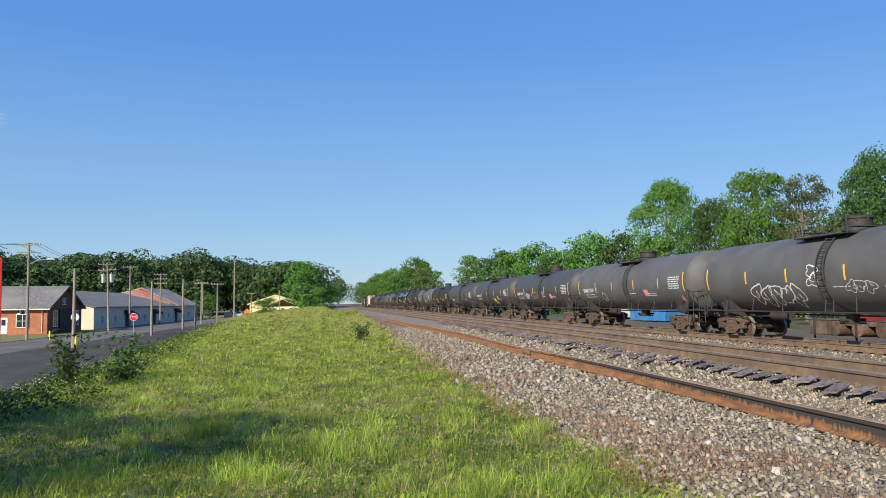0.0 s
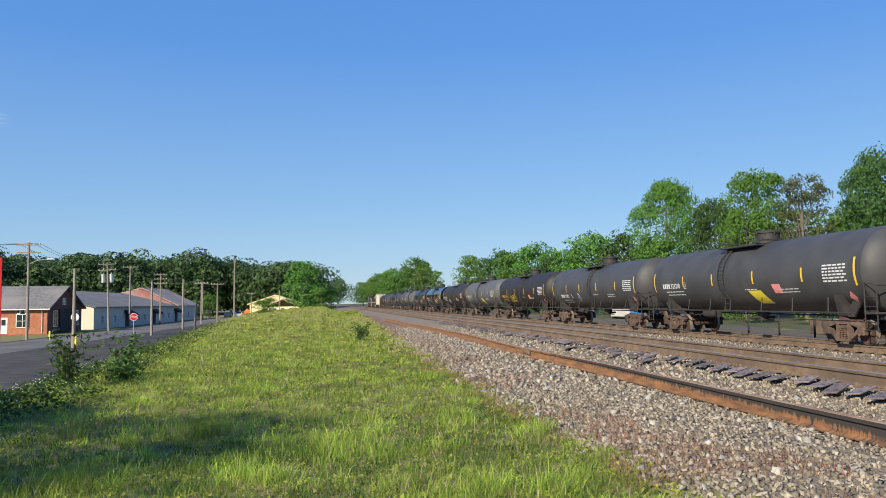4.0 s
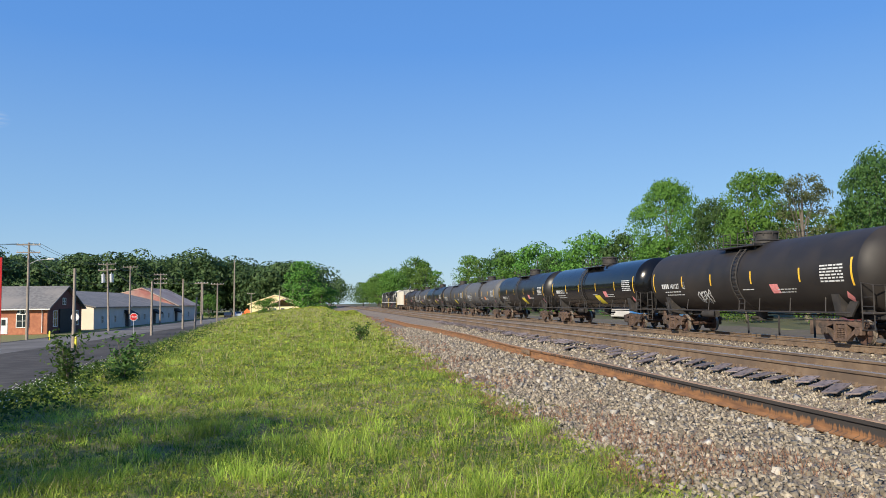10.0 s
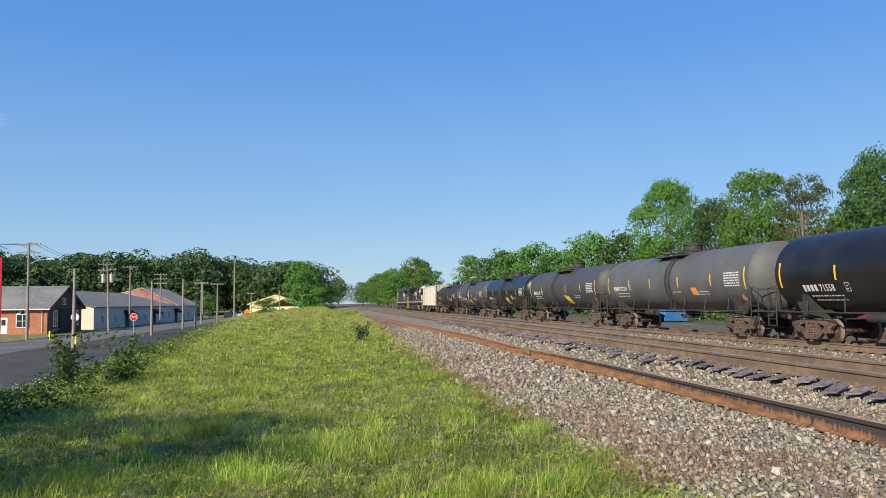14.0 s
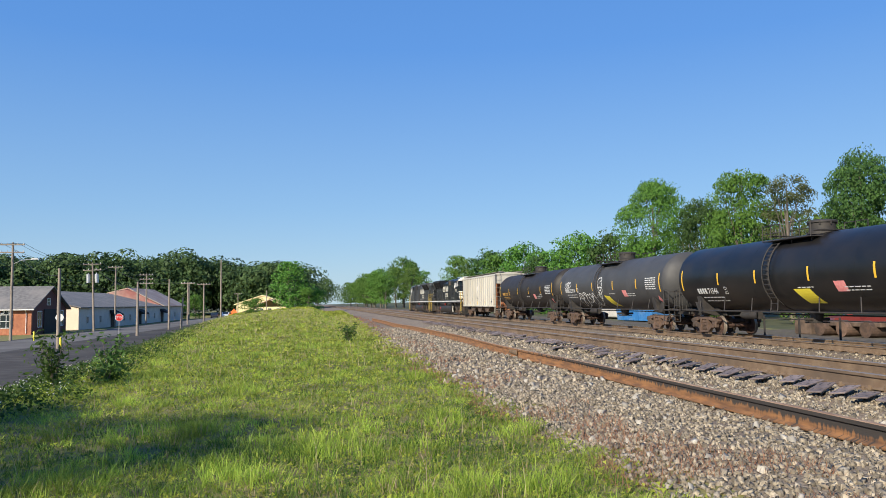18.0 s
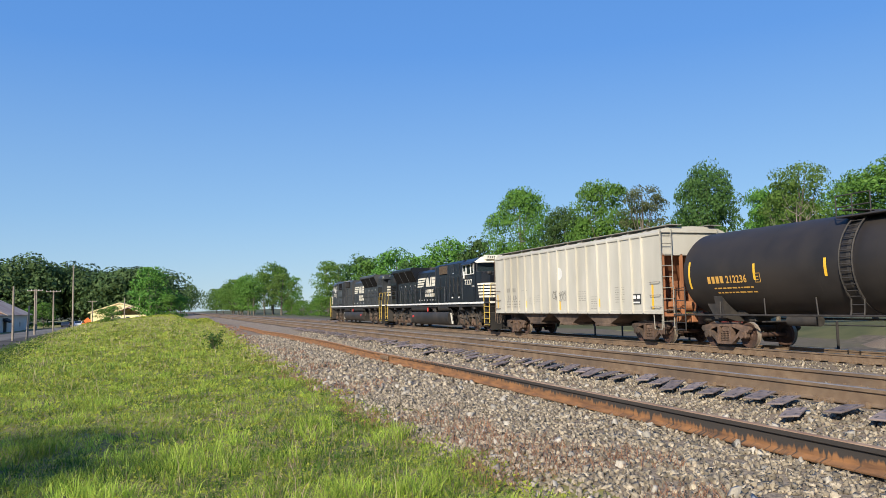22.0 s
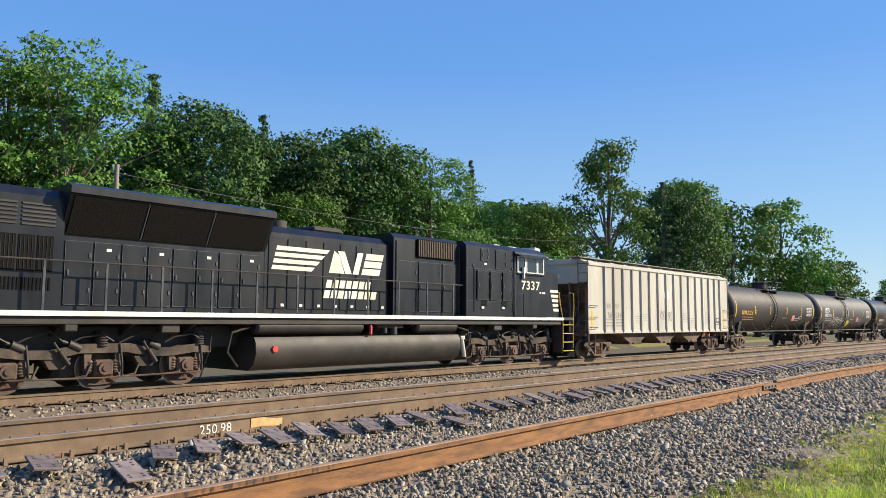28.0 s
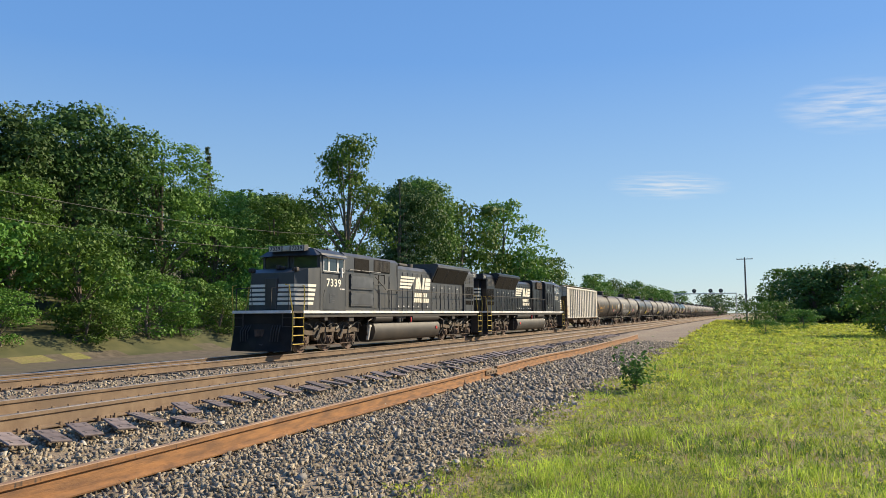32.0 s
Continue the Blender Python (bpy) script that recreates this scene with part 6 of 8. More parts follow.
        for y0, y1, z0, z1 in ((-4.5, -3.62, 1.95, 3.62), (-3.5, -2.4, 1.95, 3.62), (-2.3, -1.35, 1.95, 3.62)):
            door(lo, "hood_door", s, 1.18, y0, y1, z0, z1, paint=PT)
    # electrical cabinet behind the cab
    g = Geo().prism([(-1.46, 1.8), (1.46, 1.8), (1.46, 4.36), (1.28, 4.52), (-1.28, 4.52), (-1.46, 4.36)], 1, -7.52, -4.60)
    part("electrical_cabinet", g, K, lo)
    for s in (-1, 1):
        if s > 0 and variant == 1:
            for z0, z1 in ((2.02, 2.72), (2.82, 3.52)):
                dr = door(lo, "cabinet_door", s, 1.46, -7.05, -4.70, z0, z1, 0.07, paint=PT)
                part("door_panel", Geo().box((s * 1.532, -6.95, z0 + 0.09), (s * 1.537, -4.80, z1 - 0.09), 0.002), M["loco_worn_sheen"], dr, "paler worn panel")
            part("cabinet_opening", Geo().box((s * 1.46, -6.6, 3.62), (s * 1.475, -5.1, 4.3), 0.004), M["screen"], lo)
            for y in (-7.2, -6.0, -5.0):
                part("grab_bar", Geo().tube([(s * 1.47, y, 3.66), (s * 1.56, y, 3.72), (s * 1.56, y + 1.0, 3.72), (s * 1.47, y + 1.0, 3.7)], 0.018, 5), K, lo)
        else:
            for y0, y1 in ((-7.35, -6.75), (-6.68, -5.98), (-5.9, -5.2)):
                door(lo, "cabinet_door", s, 1.46, y0, y1, 2.42, 3.48, 0.04, paint=PT)
                g = Geo().tube([(s * 1.54, y1 + 0.03, 2.5), (s * 1.54, y1 + 0.03, 3.45)], 0.016, 5)
                part("grab_bar", g, M["steel_dark"], lo)
            for y0, y1, z0, z1 in ((-7.0, -6.35, 3.6, 4.3), (-5.9, -5.45, 3.85, 4.3)):
                door(lo, "cabinet_door", s, 1.46, y0, y1, z0, z1, paint=PT)
            for y in (-6.85, -5.65):
                g = Geo()
                for q in range(4):
                    g.box((s * 1.465, y - 0.16, 2.2 + q * 0.05), (s * 1.48, y + 0.16, 2.225 + q * 0.05))
                part("louvre", g, M["screen"], lo)
        for i, (y, z) in enumerate(((-6.85, 2.1), (-5.6, 2.1), (-5.75, 4.2), (-5.8, 3.7))):
            part("warning_label", Geo().box((s * 1.462, y, z), (s * (1.468 if z > 3.55 else 1.505), y + 0.14, z + 0.08)), M["white_paint"], lo)
    # cab
    g = Geo()
    cabp = [(-1.50, 1.8), (1.50, 1.8), (1.50, 3.4), (1.47, 4.28), (1.1, 4.5), (0.5, 4.58), (-0.5, 4.58), (-1.1, 4.5), (-1.47, 4.28), (-1.50, 3.4)]
    g.prism(cabp, 1, -9.72, -7.50)
    part("cab", g, K, lo)
    g = Geo().prism([(-1.56, 4.24), (1.56, 4.24), (1.5, 4.33), (1.12, 4.54), (0.5, 4.62), (-0.5, 4.62), (-1.12, 4.54), (-1.5, 4.33)], 1, -9.70, -7.50)
    part("cab_roof", g, K, lo)
    for s in (-1, 1):
        for y0, y1 in ((-8.22, -7.70), (-9.02, -8.30), (-9.50, -9.08)):
            wn = part("side_window", Geo().box((s * 1.47, y0, 3.56), (s * 1.508, y1, 4.14), 0.01), M["glass"], lo)
            g = Geo()
            for q in ((y0 - 0.02, y1 + 0.02, 3.53, 3.57), (y0 - 0.02, y1 + 0.02, 4.13, 4.17), (y0 - 0.02, y0 + 0.03, 3.57, 4.13), (y1 - 0.03, y1 + 0.02, 3.57, 4.13)):
                g.box((s * 1.50, q[0], q[2]), (s * 1.528, q[1], q[3]))
            part("window_frame", g, W if variant == 0 else M["stencil"], wn)
        part("window_visor", Geo().prism([(s * 1.47, 4.22), (s * 1.72, 4.14), (s * 1.72, 4.17), (s * 1.47, 4.28)], 1, -9.55, -7.62), K, lo)
        part("window_sill", Geo().box((s * 1.5, -9.55, 3.46), (s * 1.56, -7.65, 3.50), 0.01), K, lo)
        if s > 0:
            for q in range(5):
                part("vent_slat", Geo().box((s * 1.514, -8.95, 2.16 + q * 0.085), (s * 1.526, -8.5, 2.20 + q * 0.085)), M["loco_edge"], lo)
        part("cab_door", Geo().prism([(-9.5, 1.86), (-8.1, 1.86), (-8.1, 2.75), (-9.35, 2.75), (-9.5, 2.4)], 0, s * 1.50, s * 1.512), K, lo)
        sd = Side(s, 1.508)
        g = Geo()
        sd.letter(g, num, 7.94 if s < 0 else -9.24, 2.89, 0.48, 1.0, 0.009, 1.29)
        part("road_number", g, M["cream_paint"], lo, "cream road number on the cab side")
        g = Geo(); sd.small_lines(g, (9.2 if s < 0 else -8.02), 2.76, 0.40, 1, th=0.055)
        part("model_mark", g, W, lo)
        part("mirror", Geo().box((s * 1.53, -8.05, 3.3), (s * 1.62, -7.98, 3.75), 0.01), W, lo)
    for s in (-1, 1):
        g = Geo().box((s * 1.462, -7.5, 2.36), (s * 1.468, -4.62, 2.375)).box((s * 1.462, -7.5, 3.54), (s * 1.468, -4.62, 3.555)).box((s * 1.462, -4.66, 1.82), (s * 1.468, -4.64, 4.3))
        g.box((s * 1.502, -9.7, 2.72), (s * 1.507, -7.52, 2.735)).box((s * 1.502, -7.56, 1.82), (s * 1.507, -7.545, 4.2))
        for y in (-4.52, -1.32):
            part("conduit", Geo().tube([(s * 1.205, y, 1.85), (s * 1.205, y, 4.25), (s * 1.10, y, 4.40)], 0.016, 6), M["loco_edge"], lo)
        for y in (-7.45, -5.05):
            part("conduit", Geo().tube([(s * 1.49, y, 2.0), (s * 1.49, y, 3.55), (s * 1.47, y + 0.1, 3.7)], 0.014, 6), M["loco_edge"], lo)
        part("panel_seam", g, M["loco_edge"], lo)
        part("sand_filler", Geo().cyl((s * 1.22, -4.80, 0.38), (s * 1.22, -4.62, 1.02), 0.075, 0.095, n=12).box((s * 1.12, -4.76, 0.98), (s * 1.32, -4.5, 1.12), 0.03), M["hopper_grey"], lo, "white canister beside the truck")
    # dark bulk added for the blackness under the deck: motors and a filler box
    for e in (-1, 1):
        for y in (-2.08, 0.0, 2.08):
            g = Geo().box((-0.62, e * 8.1 + y + 0.1, 0.22), (0.62, e * 8.1 + y + 0.95, 0.95), 0.12)
            part("traction_motor", g, M["steel_dark"], lo)
        part("air_duct", Geo().box((-0.7, e * 5.2, 0.75), (0.7, e * 11.2, 1.5), 0.05), M["steel_dark"], lo)
    # windshield
    g = Geo()
    for s in (-1, 1):
        g.prism([(s * 0.12, 3.72), (s * 1.38, 3.66), (s * 1.34, 4.2), (s * 0.12, 4.26)], 1, -9.74, -9.70)
    part("windshield", g, M["glass"], lo)
    for s in (-1, 1):
        g = Geo()
        for a, b, z0, z1 in ((0.12, 1.40, 3.64, 3.70), (0.12, 1.36, 4.20, 4.26), (0.10, 0.16, 3.64, 4.26), (1.34, 1.41, 3.64, 4.24)):
            g.box((s * a, -9.765, z0), (s * b, -9.74, z1))
        part("windshield_frame", g, M["loco_edge"], lo, "thin worn windshield frame")
    BR = M["cream_paint"] if variant == 0 else K
    fv = [(-1.52, -9.69, 4.27), (-1.10, -9.69, 4.55), (-0.5, -9.69, 4.63), (0.5, -9.69, 4.63), (1.10, -9.69, 4.55), (1.52, -9.69, 4.27), (-1.50, -10.02, 4.20), (-0.5, -10.12, 4.22), (0.5, -10.12, 4.22), (1.50, -10.02, 4.20)]
    brow = part("brow", Geo().add(fv, [(0, 1, 6), (1, 2, 7, 6), (2, 3, 8, 7), (3, 4, 9, 8), (4, 5, 9), (0, 6, 7, 8, 9, 5), (0, 5, 4, 3, 2, 1)]), BR, lo, "sloping brow above the windshield")
    part("number_board_box", Geo().prism([(-9.80, 4.46), (-10.13, 4.40), (-10.13, 4.66), (-9.80, 4.70)], 0, -0.92, 0.92), BR, brow)
    for s in (-1, 1):
        part("number_board", Geo().box((s * 0.24, -10.145, 4.42), (s * 0.88, -10.132, 4.64)), M["cream_paint"] if variant == 0 else M["hopper_grey"], brow)
        v, f = text_verts(num, 0.22, 0.006)
        wd = max(a for a, b in v)
        part("board_number", Geo().add([(s * 0.56 + (a / wd - 0.5) * 0.54, -10.150, 4.46 + b) for a, b in v], f), M["spray_black"], brow)
    part("headlight", Geo().box((-0.18, -10.17, 4.42), (0.18, -10.12, 4.64), 0.02).cyl((-0.085, -10.17, 4.53), (-0.085, -10.20, 4.53), 0.07, n=12).cyl((0.085, -10.17, 4.53), (0.085, -10.20, 4.53), 0.07, n=12), M["hopper_grey"], lo)
    part("roof_antenna", Geo().box((-0.35, -9.3, 4.62), (0.35, -8.7, 4.70), 0.03).box((-0.3, -8.2, 4.61), (0.1, -7.8, 4.72), 0.03), M["hopper_grey"], lo)
    for s in (-1, 1):
        part("nose_light", Geo().box((s * 0.98, -11.18, 3.46), (s * 1.22, -10.94, 3.64), 0.03).cyl((s * 1.10, -11.17, 3.55), (s * 1.10, -11.21, 3.55), 0.075, n=12), M["steel_dark"], lo)
    # nose
    g = Geo()
    nv = [(-1.48, -9.72, 1.8), (1.48, -9.72, 1.8), (1.48, -9.72, 3.68), (-1.48, -9.72, 3.68),
          (-1.46, -10.65, 1.8), (1.46, -10.65, 1.8), (1.46, -10.65, 3.60), (-1.46, -10.65, 3.60),
          (-1.14, -11.22, 1.8), (1.14, -11.22, 1.8), (1.06, -11.10, 3.42), (-1.06, -11.10, 3.42)]
    g.add(nv, [(0, 3, 2, 1), (3, 7, 6, 2), (7, 11, 10, 6), (0, 4, 7, 3), (1, 2, 6, 5), (4, 8, 11, 7), (5, 6, 10, 9), (8, 9, 10, 11), (0, 1, 5, 9, 8, 4)])
    part("nose", g, K, lo)
    for i in range(5):
        z0, z1 = 2.06 + i * 0.19, 2.06 + i * 0.19 + 0.115

        def nx(z):
            return 1.14 - 0.08 * (z - 1.8) / 1.62, -11.22 + 0.12 * (z - 1.8) / 1.62
        g = Geo()
        for s in (-1, 1):
            yb0, yb1 = -10.28 + 0.055 * i - 0.0, -10.25 + 0.055 * i
            (fx0, fy0), (fx1, fy1) = nx(z0), nx(z1)
            e = 0.012
            p = [(s * (1.468 + e), yb0, z0), (s * (1.46 + e), -10.65, z0), (s * (fx0 + e * 0.7), fy0 - e, z0), (s * 0.3, fy0 - e, z0)]
            q = [(s * (1.468 + e), yb1, z1), (s * (1.46 + e), -10.65, z1), (s * (fx1 + e * 0.7), fy1 - e, z1), (s * 0.3, fy1 - e, z1)]
            g.add(p + q, [(0, 1, 5, 4), (1, 2, 6, 5), (2, 3, 7, 6)])
        part("nose_stripe", g, M["cream_paint"], lo, "cream stripe round the nose")
    part("nose_door", Geo().box((-0.28, -11.27, 1.85), (0.28, -11.14, 3.2), 0.02), K, lo)
    g = Geo().cyl((0, -10.7, 3.6), (0, -10.7, 3.78), 0.1, n=10).box((0.15, -10.8, 3.6), (0.35, -10.6, 3.72), 0.02)
    part("horn_bell", g, M["steel_dark"], lo, smooth=40)
    g = Geo()
    for k in range(3):
        g.cyl((-0.15 + 0.15 * k, -6.3, 4.66), (-0.15 + 0.15 * k, -6.9, 4.66 + 0.03 * k), 0.03, 0.075, n=10)
    g.box((-0.25, -6.4, 4.5), (0.25, -6.2, 4.68), 0.02)
    part("air_horn", g, M["steel_dark"], lo, smooth=40)
    # radiator section
    g = Geo().prism([(-1.02, 1.8), (1.02, 1.8), (1.02, 3.52), (1.46, 4.40), (1.50, 4.56), (1.30, 4.64), (-1.30, 4.64), (-1.50, 4.56), (-1.46, 4.40), (-1.02, 3.52)], 1, 3.72, 9.22)
    part("radiator_hood", g, K, lo)
    for s in (-1, 1):
        for i in range(3):
            y0 = 3.85 + i * 1.79
            g = Geo().prism([(s * 1.04, 3.56), (s * 1.44, 4.36), (s * 1.475, 4.345), (s * 1.075, 3.545)], 1, y0, y0 + 1.70)
            part("radiator_screen", g, M["screen"], lo, "dark mesh radiator screen")
            if i:
                part("screen_bar", Geo().tube([(s * 1.06, y0 - 0.045, 3.54), (s * 1.475, y0 - 0.045, 4.36)], 0.022, 6), M["loco_worn_sheen"], lo)
        g = Geo().prism([(s * 1.44, 4.40), (s * 1.53, 4.42), (s * 1.53, 4.58), (s * 1.28, 4.67), (s * 1.28, 4.62), (s * 1.46, 4.55)], 1, 3.72, 9.25)
        # rear unit's cap: the sky's reflection is put into its colour
        part("radiator_cap", g, M["loco_worn_sheen"] if variant else K, lo)
        for i in range(8):
            y = 3.9 + i * 0.66
            door(lo, "hood_door", s, 1.02, y, y + 0.60, 1.95, 3.40, paint=PT)
            if i % 2 == 0:
                part("warning_label", Geo().box((s * 1.046, y + 0.2, 3.2), (s * 1.05, y + 0.32, 3.27)), M["white_paint"], lo)
    # rear section
    g = Geo().prism([(-1.15, 1.8), (1.15, 1.8), (1.15, 4.3), (0.95, 4.5), (-0.95, 4.5), (-1.15, 4.3)], 1, 9.2, 11.05)
    part("rear_hood", g, K, lo)
    g = Geo().prism([(-0.72, 1.8), (0.72, 1.8), (0.72, 4.35), (-0.72, 4.35)], 1, 11.0, 11.62).box((-1.12, 10.9, 4.1), (1.12, 11.72, 4.5), 0.03)
    part("rear_end", g, K, lo)
    for s in (-1, 1):
        for i in range(4):
            y = 9.42 + i * 0.385
            fr = part("intake_louvre", Geo().box((s * 1.15, y, 2.66), (s * 1.165, y + 0.34, 3.44), 0.004), M["screen"], lo)
            for q in range(4):
                part("bar", Geo().box((s * 1.165, y + 0.05 + q * 0.08, 2.7), (s * 1.175, y + 0.065 + q * 0.08, 3.4)), K, fr)
        g = Geo()
        for q in range(18):
            g.box((s * 1.15, 9.45 + q * 0.08, 2.25), (s * 1.17, 9.49 + q * 0.08, 2.52))
        part("lower_louvre", g, M["screen"], lo)
        for i in range(6):
            g = Geo()
            for q in range(2):
                g.box((s * 1.15, 9.4 + q * 0.8, 3.65 + i * 0.09), (s * 1.175, 10.1 + q * 0.8, 3.69 + i * 0.09))
            part("upper_louvre", g, M["loco_grime"], lo)
        g = Geo()
        for i in range(4):
            z = 2.62 + i * 0.24
            g.box((s * 0.30, 11.62, z), (s * 0.725, 11.64, z + 0.14)); g.box((s * 0.722, 11.12, z), (s * 0.74, 11.64, z + 0.14))
        part("rear_stripes", g, M["cream_paint"], lo, "cream stripes on the rear hood")
        g = Geo(); w = Side(s, 1.122)
        w.letter(g, num, (-11.62 if s < 0 else 10.98), 4.2, 0.24)
        part("rear_number", g, M["cream_paint"], lo)
    # side emblem as plain slanted shapes: four speed lines and a block, two bars under it
    for s in (-1, 1):
        sd = Side(s, 1.047)
        base = -3.52 if s < 0 else -0.72
        shapes = []
        for i in range(4):
            w0, L = 3.06 + i * 0.185, 1.44 + i * 0.19
            shapes.append([(base + i * 0.05, w0), (base + L, w0), (base + L + 0.12, w0 + 0.12), (base + 0.035 + i * 0.05, w0 + 0.12)])
        shapes.append([(base + 2.1, 3.06), (base + 2.72, 3.06), (base + 2.5, 3.62), (base + 2.3, 3.74)])
        shapes.append([(base + 2.45, 3.74), (base + 2.72, 3.74), (base + 3.02, 3.06), (base + 2.76, 3.06)])
        shapes.append([(base + 3.06, 3.06), (base + 3.30, 3.06), (base + 3.5, 3.74), (base + 3.26, 3.74)])
        shapes.append([(base + 3.42, 3.06), (base + 4.2, 3.06), (base + 4.26, 3.26), (base + 3.48, 3.26)])
        shapes.append([(base + 3.51, 3.30), (base + 4.27, 3.30), (base + 4.32, 3.50), (base + 3.56, 3.50)])
        shapes.append([(base + 3.58, 3.54), (base + 4.34, 3.54), (base + 4.40, 3.74), (base + 3.64, 3.74)])
        for q in shapes:
            g = Geo(); sd.quad(g, q, 1)
            part("emblem_piece", g, M["cream_paint"], lo, "cream slanted emblem shape")
        for u, L, w0, n in ((1.98, 1.86, 2.61, 7), (1.90, 2.20, 2.30, 8)):
            for k in range(n):
                q = base + u + L * k / n
                g = Geo(); sd.quad(g, [(q, w0), (q + L / n - 0.055, w0), (q + L / n, w0 + 0.24), (q + 0.055, w0 + 0.24)], 1)
                part("name_bar", g, M["cream_paint"], lo, "plain cream bar")
    # fuel tank, air tanks
    prof = [(-1.38, 1.05), (-1.30, 1.17), (1.30, 1.17), (1.38, 1.05), (1.42, 0.75), (1.30, 0.42), (1.05, 0.27), (-1.05, 0.27), (-1.30, 0.42), (-1.42, 0.75)]
    part("fuel_tank", Geo().prism(prof, 1, -4.35, 4.2), M["loco_grime"], lo, smooth=40)
    for s in (-1, 1):
        for y0, y1 in ((-4.3, -2.15), (0.2, 4.2)):
            if s == (1 if variant == 0 else -1) and y0 < 0:
                continue
            g = Geo().revolve([(y0, 0.02), (y0 + 0.02, 0.16), (y0 + 0.1, 0.22), (y1 - 0.1, 0.22), (y1 - 0.02, 0.16), (y1, 0.02)], (s * 1.18, 0, 1.46), 1, 20)
            part("air_reservoir", g, M["loco_grime"], lo, smooth=35)
        part("fuel_cutoff", Geo().box((s * 1.36, -0.06, 1.2), (s * 1.44, 0.03, 1.5), 0.02), M["red_paint"], lo, "red emergency fuel handle")
        part("fuel_filler", Geo().cyl((s * 1.38, 3.6, 0.85), (s * 1.46, 3.6, 0.85), 0.09, n=10), M["red_paint"], lo, "red fuel filler cap")
        g = Geo().cyl((s * 1.2, -1.2, 1.2), (s * 1.2, -1.2, 1.5), 0.13, n=12).cyl((s * 1.2, -0.8, 1.25), (s * 1.2, -0.8, 1.45), 0.09, n=10).box((s * 1.0, -1.6, 1.4), (s * 1.3, -0.4, 1.55), 0.03)
        part("fuel_pump", g, M["steel_dark"], lo, smooth=40)
        # pipes between truck and tank
        for e in (-1, 1):
            g = Geo()
            g.tube([(s * 1.25, e * 4.3, 1.45), (s * 1.3, e * 4.9, 1.3), (s * 1.28, e * 5.0, 0.8), (s * 1.15, e * 4.6, 0.4)], 0.035, 6)
            part("drain_pipe", g, M["loco_grime"], lo)
            g = Geo()
            g.tube([(s * 1.3, e * 4.4, 1.58), (s * 1.3, e * 8.0, 1.56), (s * 1.3, e * 10.5, 1.5)], 0.03, 5)
            part("train_pipe", g, M["loco_grime"], lo)
            part("junction_box", Geo().box((s * 1.05, e * 6.4, 1.3), (s * 1.35, e * 6.9, 1.62), 0.03), M["loco_grime"], lo)
            part("junction_box", Geo().box((s * 1.1, e * 8.9, 1.35), (s * 1.4, e * 9.2, 1.62), 0.03), M["loco_grime"], lo)
        # walkway handrail
        g = Geo().tube([(s * 1.45, -4.4, 3.5), (s * 1.45, -3.2, 2.9), (s * 1.45, 11.0, 2.9)] if s > 0 else [(s * 1.45, -4.4, 2.9), (s * 1.45, 11.0, 2.9)], 0.020, 6)
        part("handrail", g, M["steel_dark"], lo)
        for y in np.arange(-3.9, 11.01, 1.36):
            part("stanchion", Geo().box((s * 1.435, y - 0.03, 1.7), (s * 1.47, y + 0.03, 2.9), 0.008), M["loco_edge"], lo)
    # steps, pilots, end platforms
    for e in (-1, 1):
        for s in (-1, 1):
            y0, y1 = e * 11.0, e * 11.82
            g = Geo()
            g.box((s * 0.95, y0, 0.36), (s * 1.0, y1, 1.72)).box((s * 0.98, y0 - 0.02, 0.36), (s * 1.45, y0 + 0.02, 1.72))
            st = part("stairwell", g, M["steel_dark"], lo)
            for k in range(4):
                z = 0.42 + k * 0.36
                part("step", Geo().box((s * 1.0, y0, z), (s * 1.47, y1, z + 0.03), 0.006), M["steel_dark"], st)
                part("step_edge", Geo().box((s * 1.47, y0, z - 0.005), (s * 1.482, y1, z + 0.028)), M["yellow_rail"], st, "yellow step edge")
            for yy, q in ((y0, -1), (y1, 1)):
                g = Geo().tube([(s * 1.47, yy, 0.55), (s * 1.47, yy, 1.75), (s * 1.44, yy + e * q * 0.12, 2.3), (s * 1.40, yy + e * q * 0.16, 2.85), (s * 1.2, yy + e * q * 0.16, 2.88)], 0.022, 6)
                part("grab_rail", g, M["yellow_rail"], lo, "yellow grab rail")
        for q in (-1, 1):
            g = Geo().tube([(q * 1.3, e * 11.85, 1.8), (q * 1.3, e * 11.85, 2.72), (q * 1.26, e * 11.85, 2.75), (q * 0.5, e * 11.9, 2.75), (q * 0.45, e * 11.9, 1.8)], 0.02, 5)
            part("end_handrail", g, M["steel_dark"], lo)
        part("end_platform_edge", Geo().box((-1.45, e * 11.8, 1.70), (1.45, e * 11.92, 1.82), 0.01), M["white_paint"], lo, "white platform edge")
        g = Geo()
        pv = [(-1.42, e * 11.75, 1.25), (1.42, e * 11.75, 1.25), (1.48, e * 11.95, 0.16), (0.0, e * 12.3, 0.14), (-1.48, e * 11.95, 0.16), (0.0, e * 11.9, 1.25), (-1.3, e * 11.6, 0.2), (1.3, e * 11.6, 0.2), (-1.3, e * 11.6, 1.25), (1.3, e * 11.6, 1.25)]
        g.add(pv, [(0, 5, 3, 4), (5, 1, 2, 3), (4, 3, 2, 7, 6), (0, 4, 6, 8), (1, 9, 7, 2), (6, 7, 9, 8), (0, 8, 9, 1, 5)])
        g.box((-1.42, e * 11.55, 1.2), (1.42, e * 11.8, 1.72), 0.02)
        part("plow", g, M["plow_black"], lo)
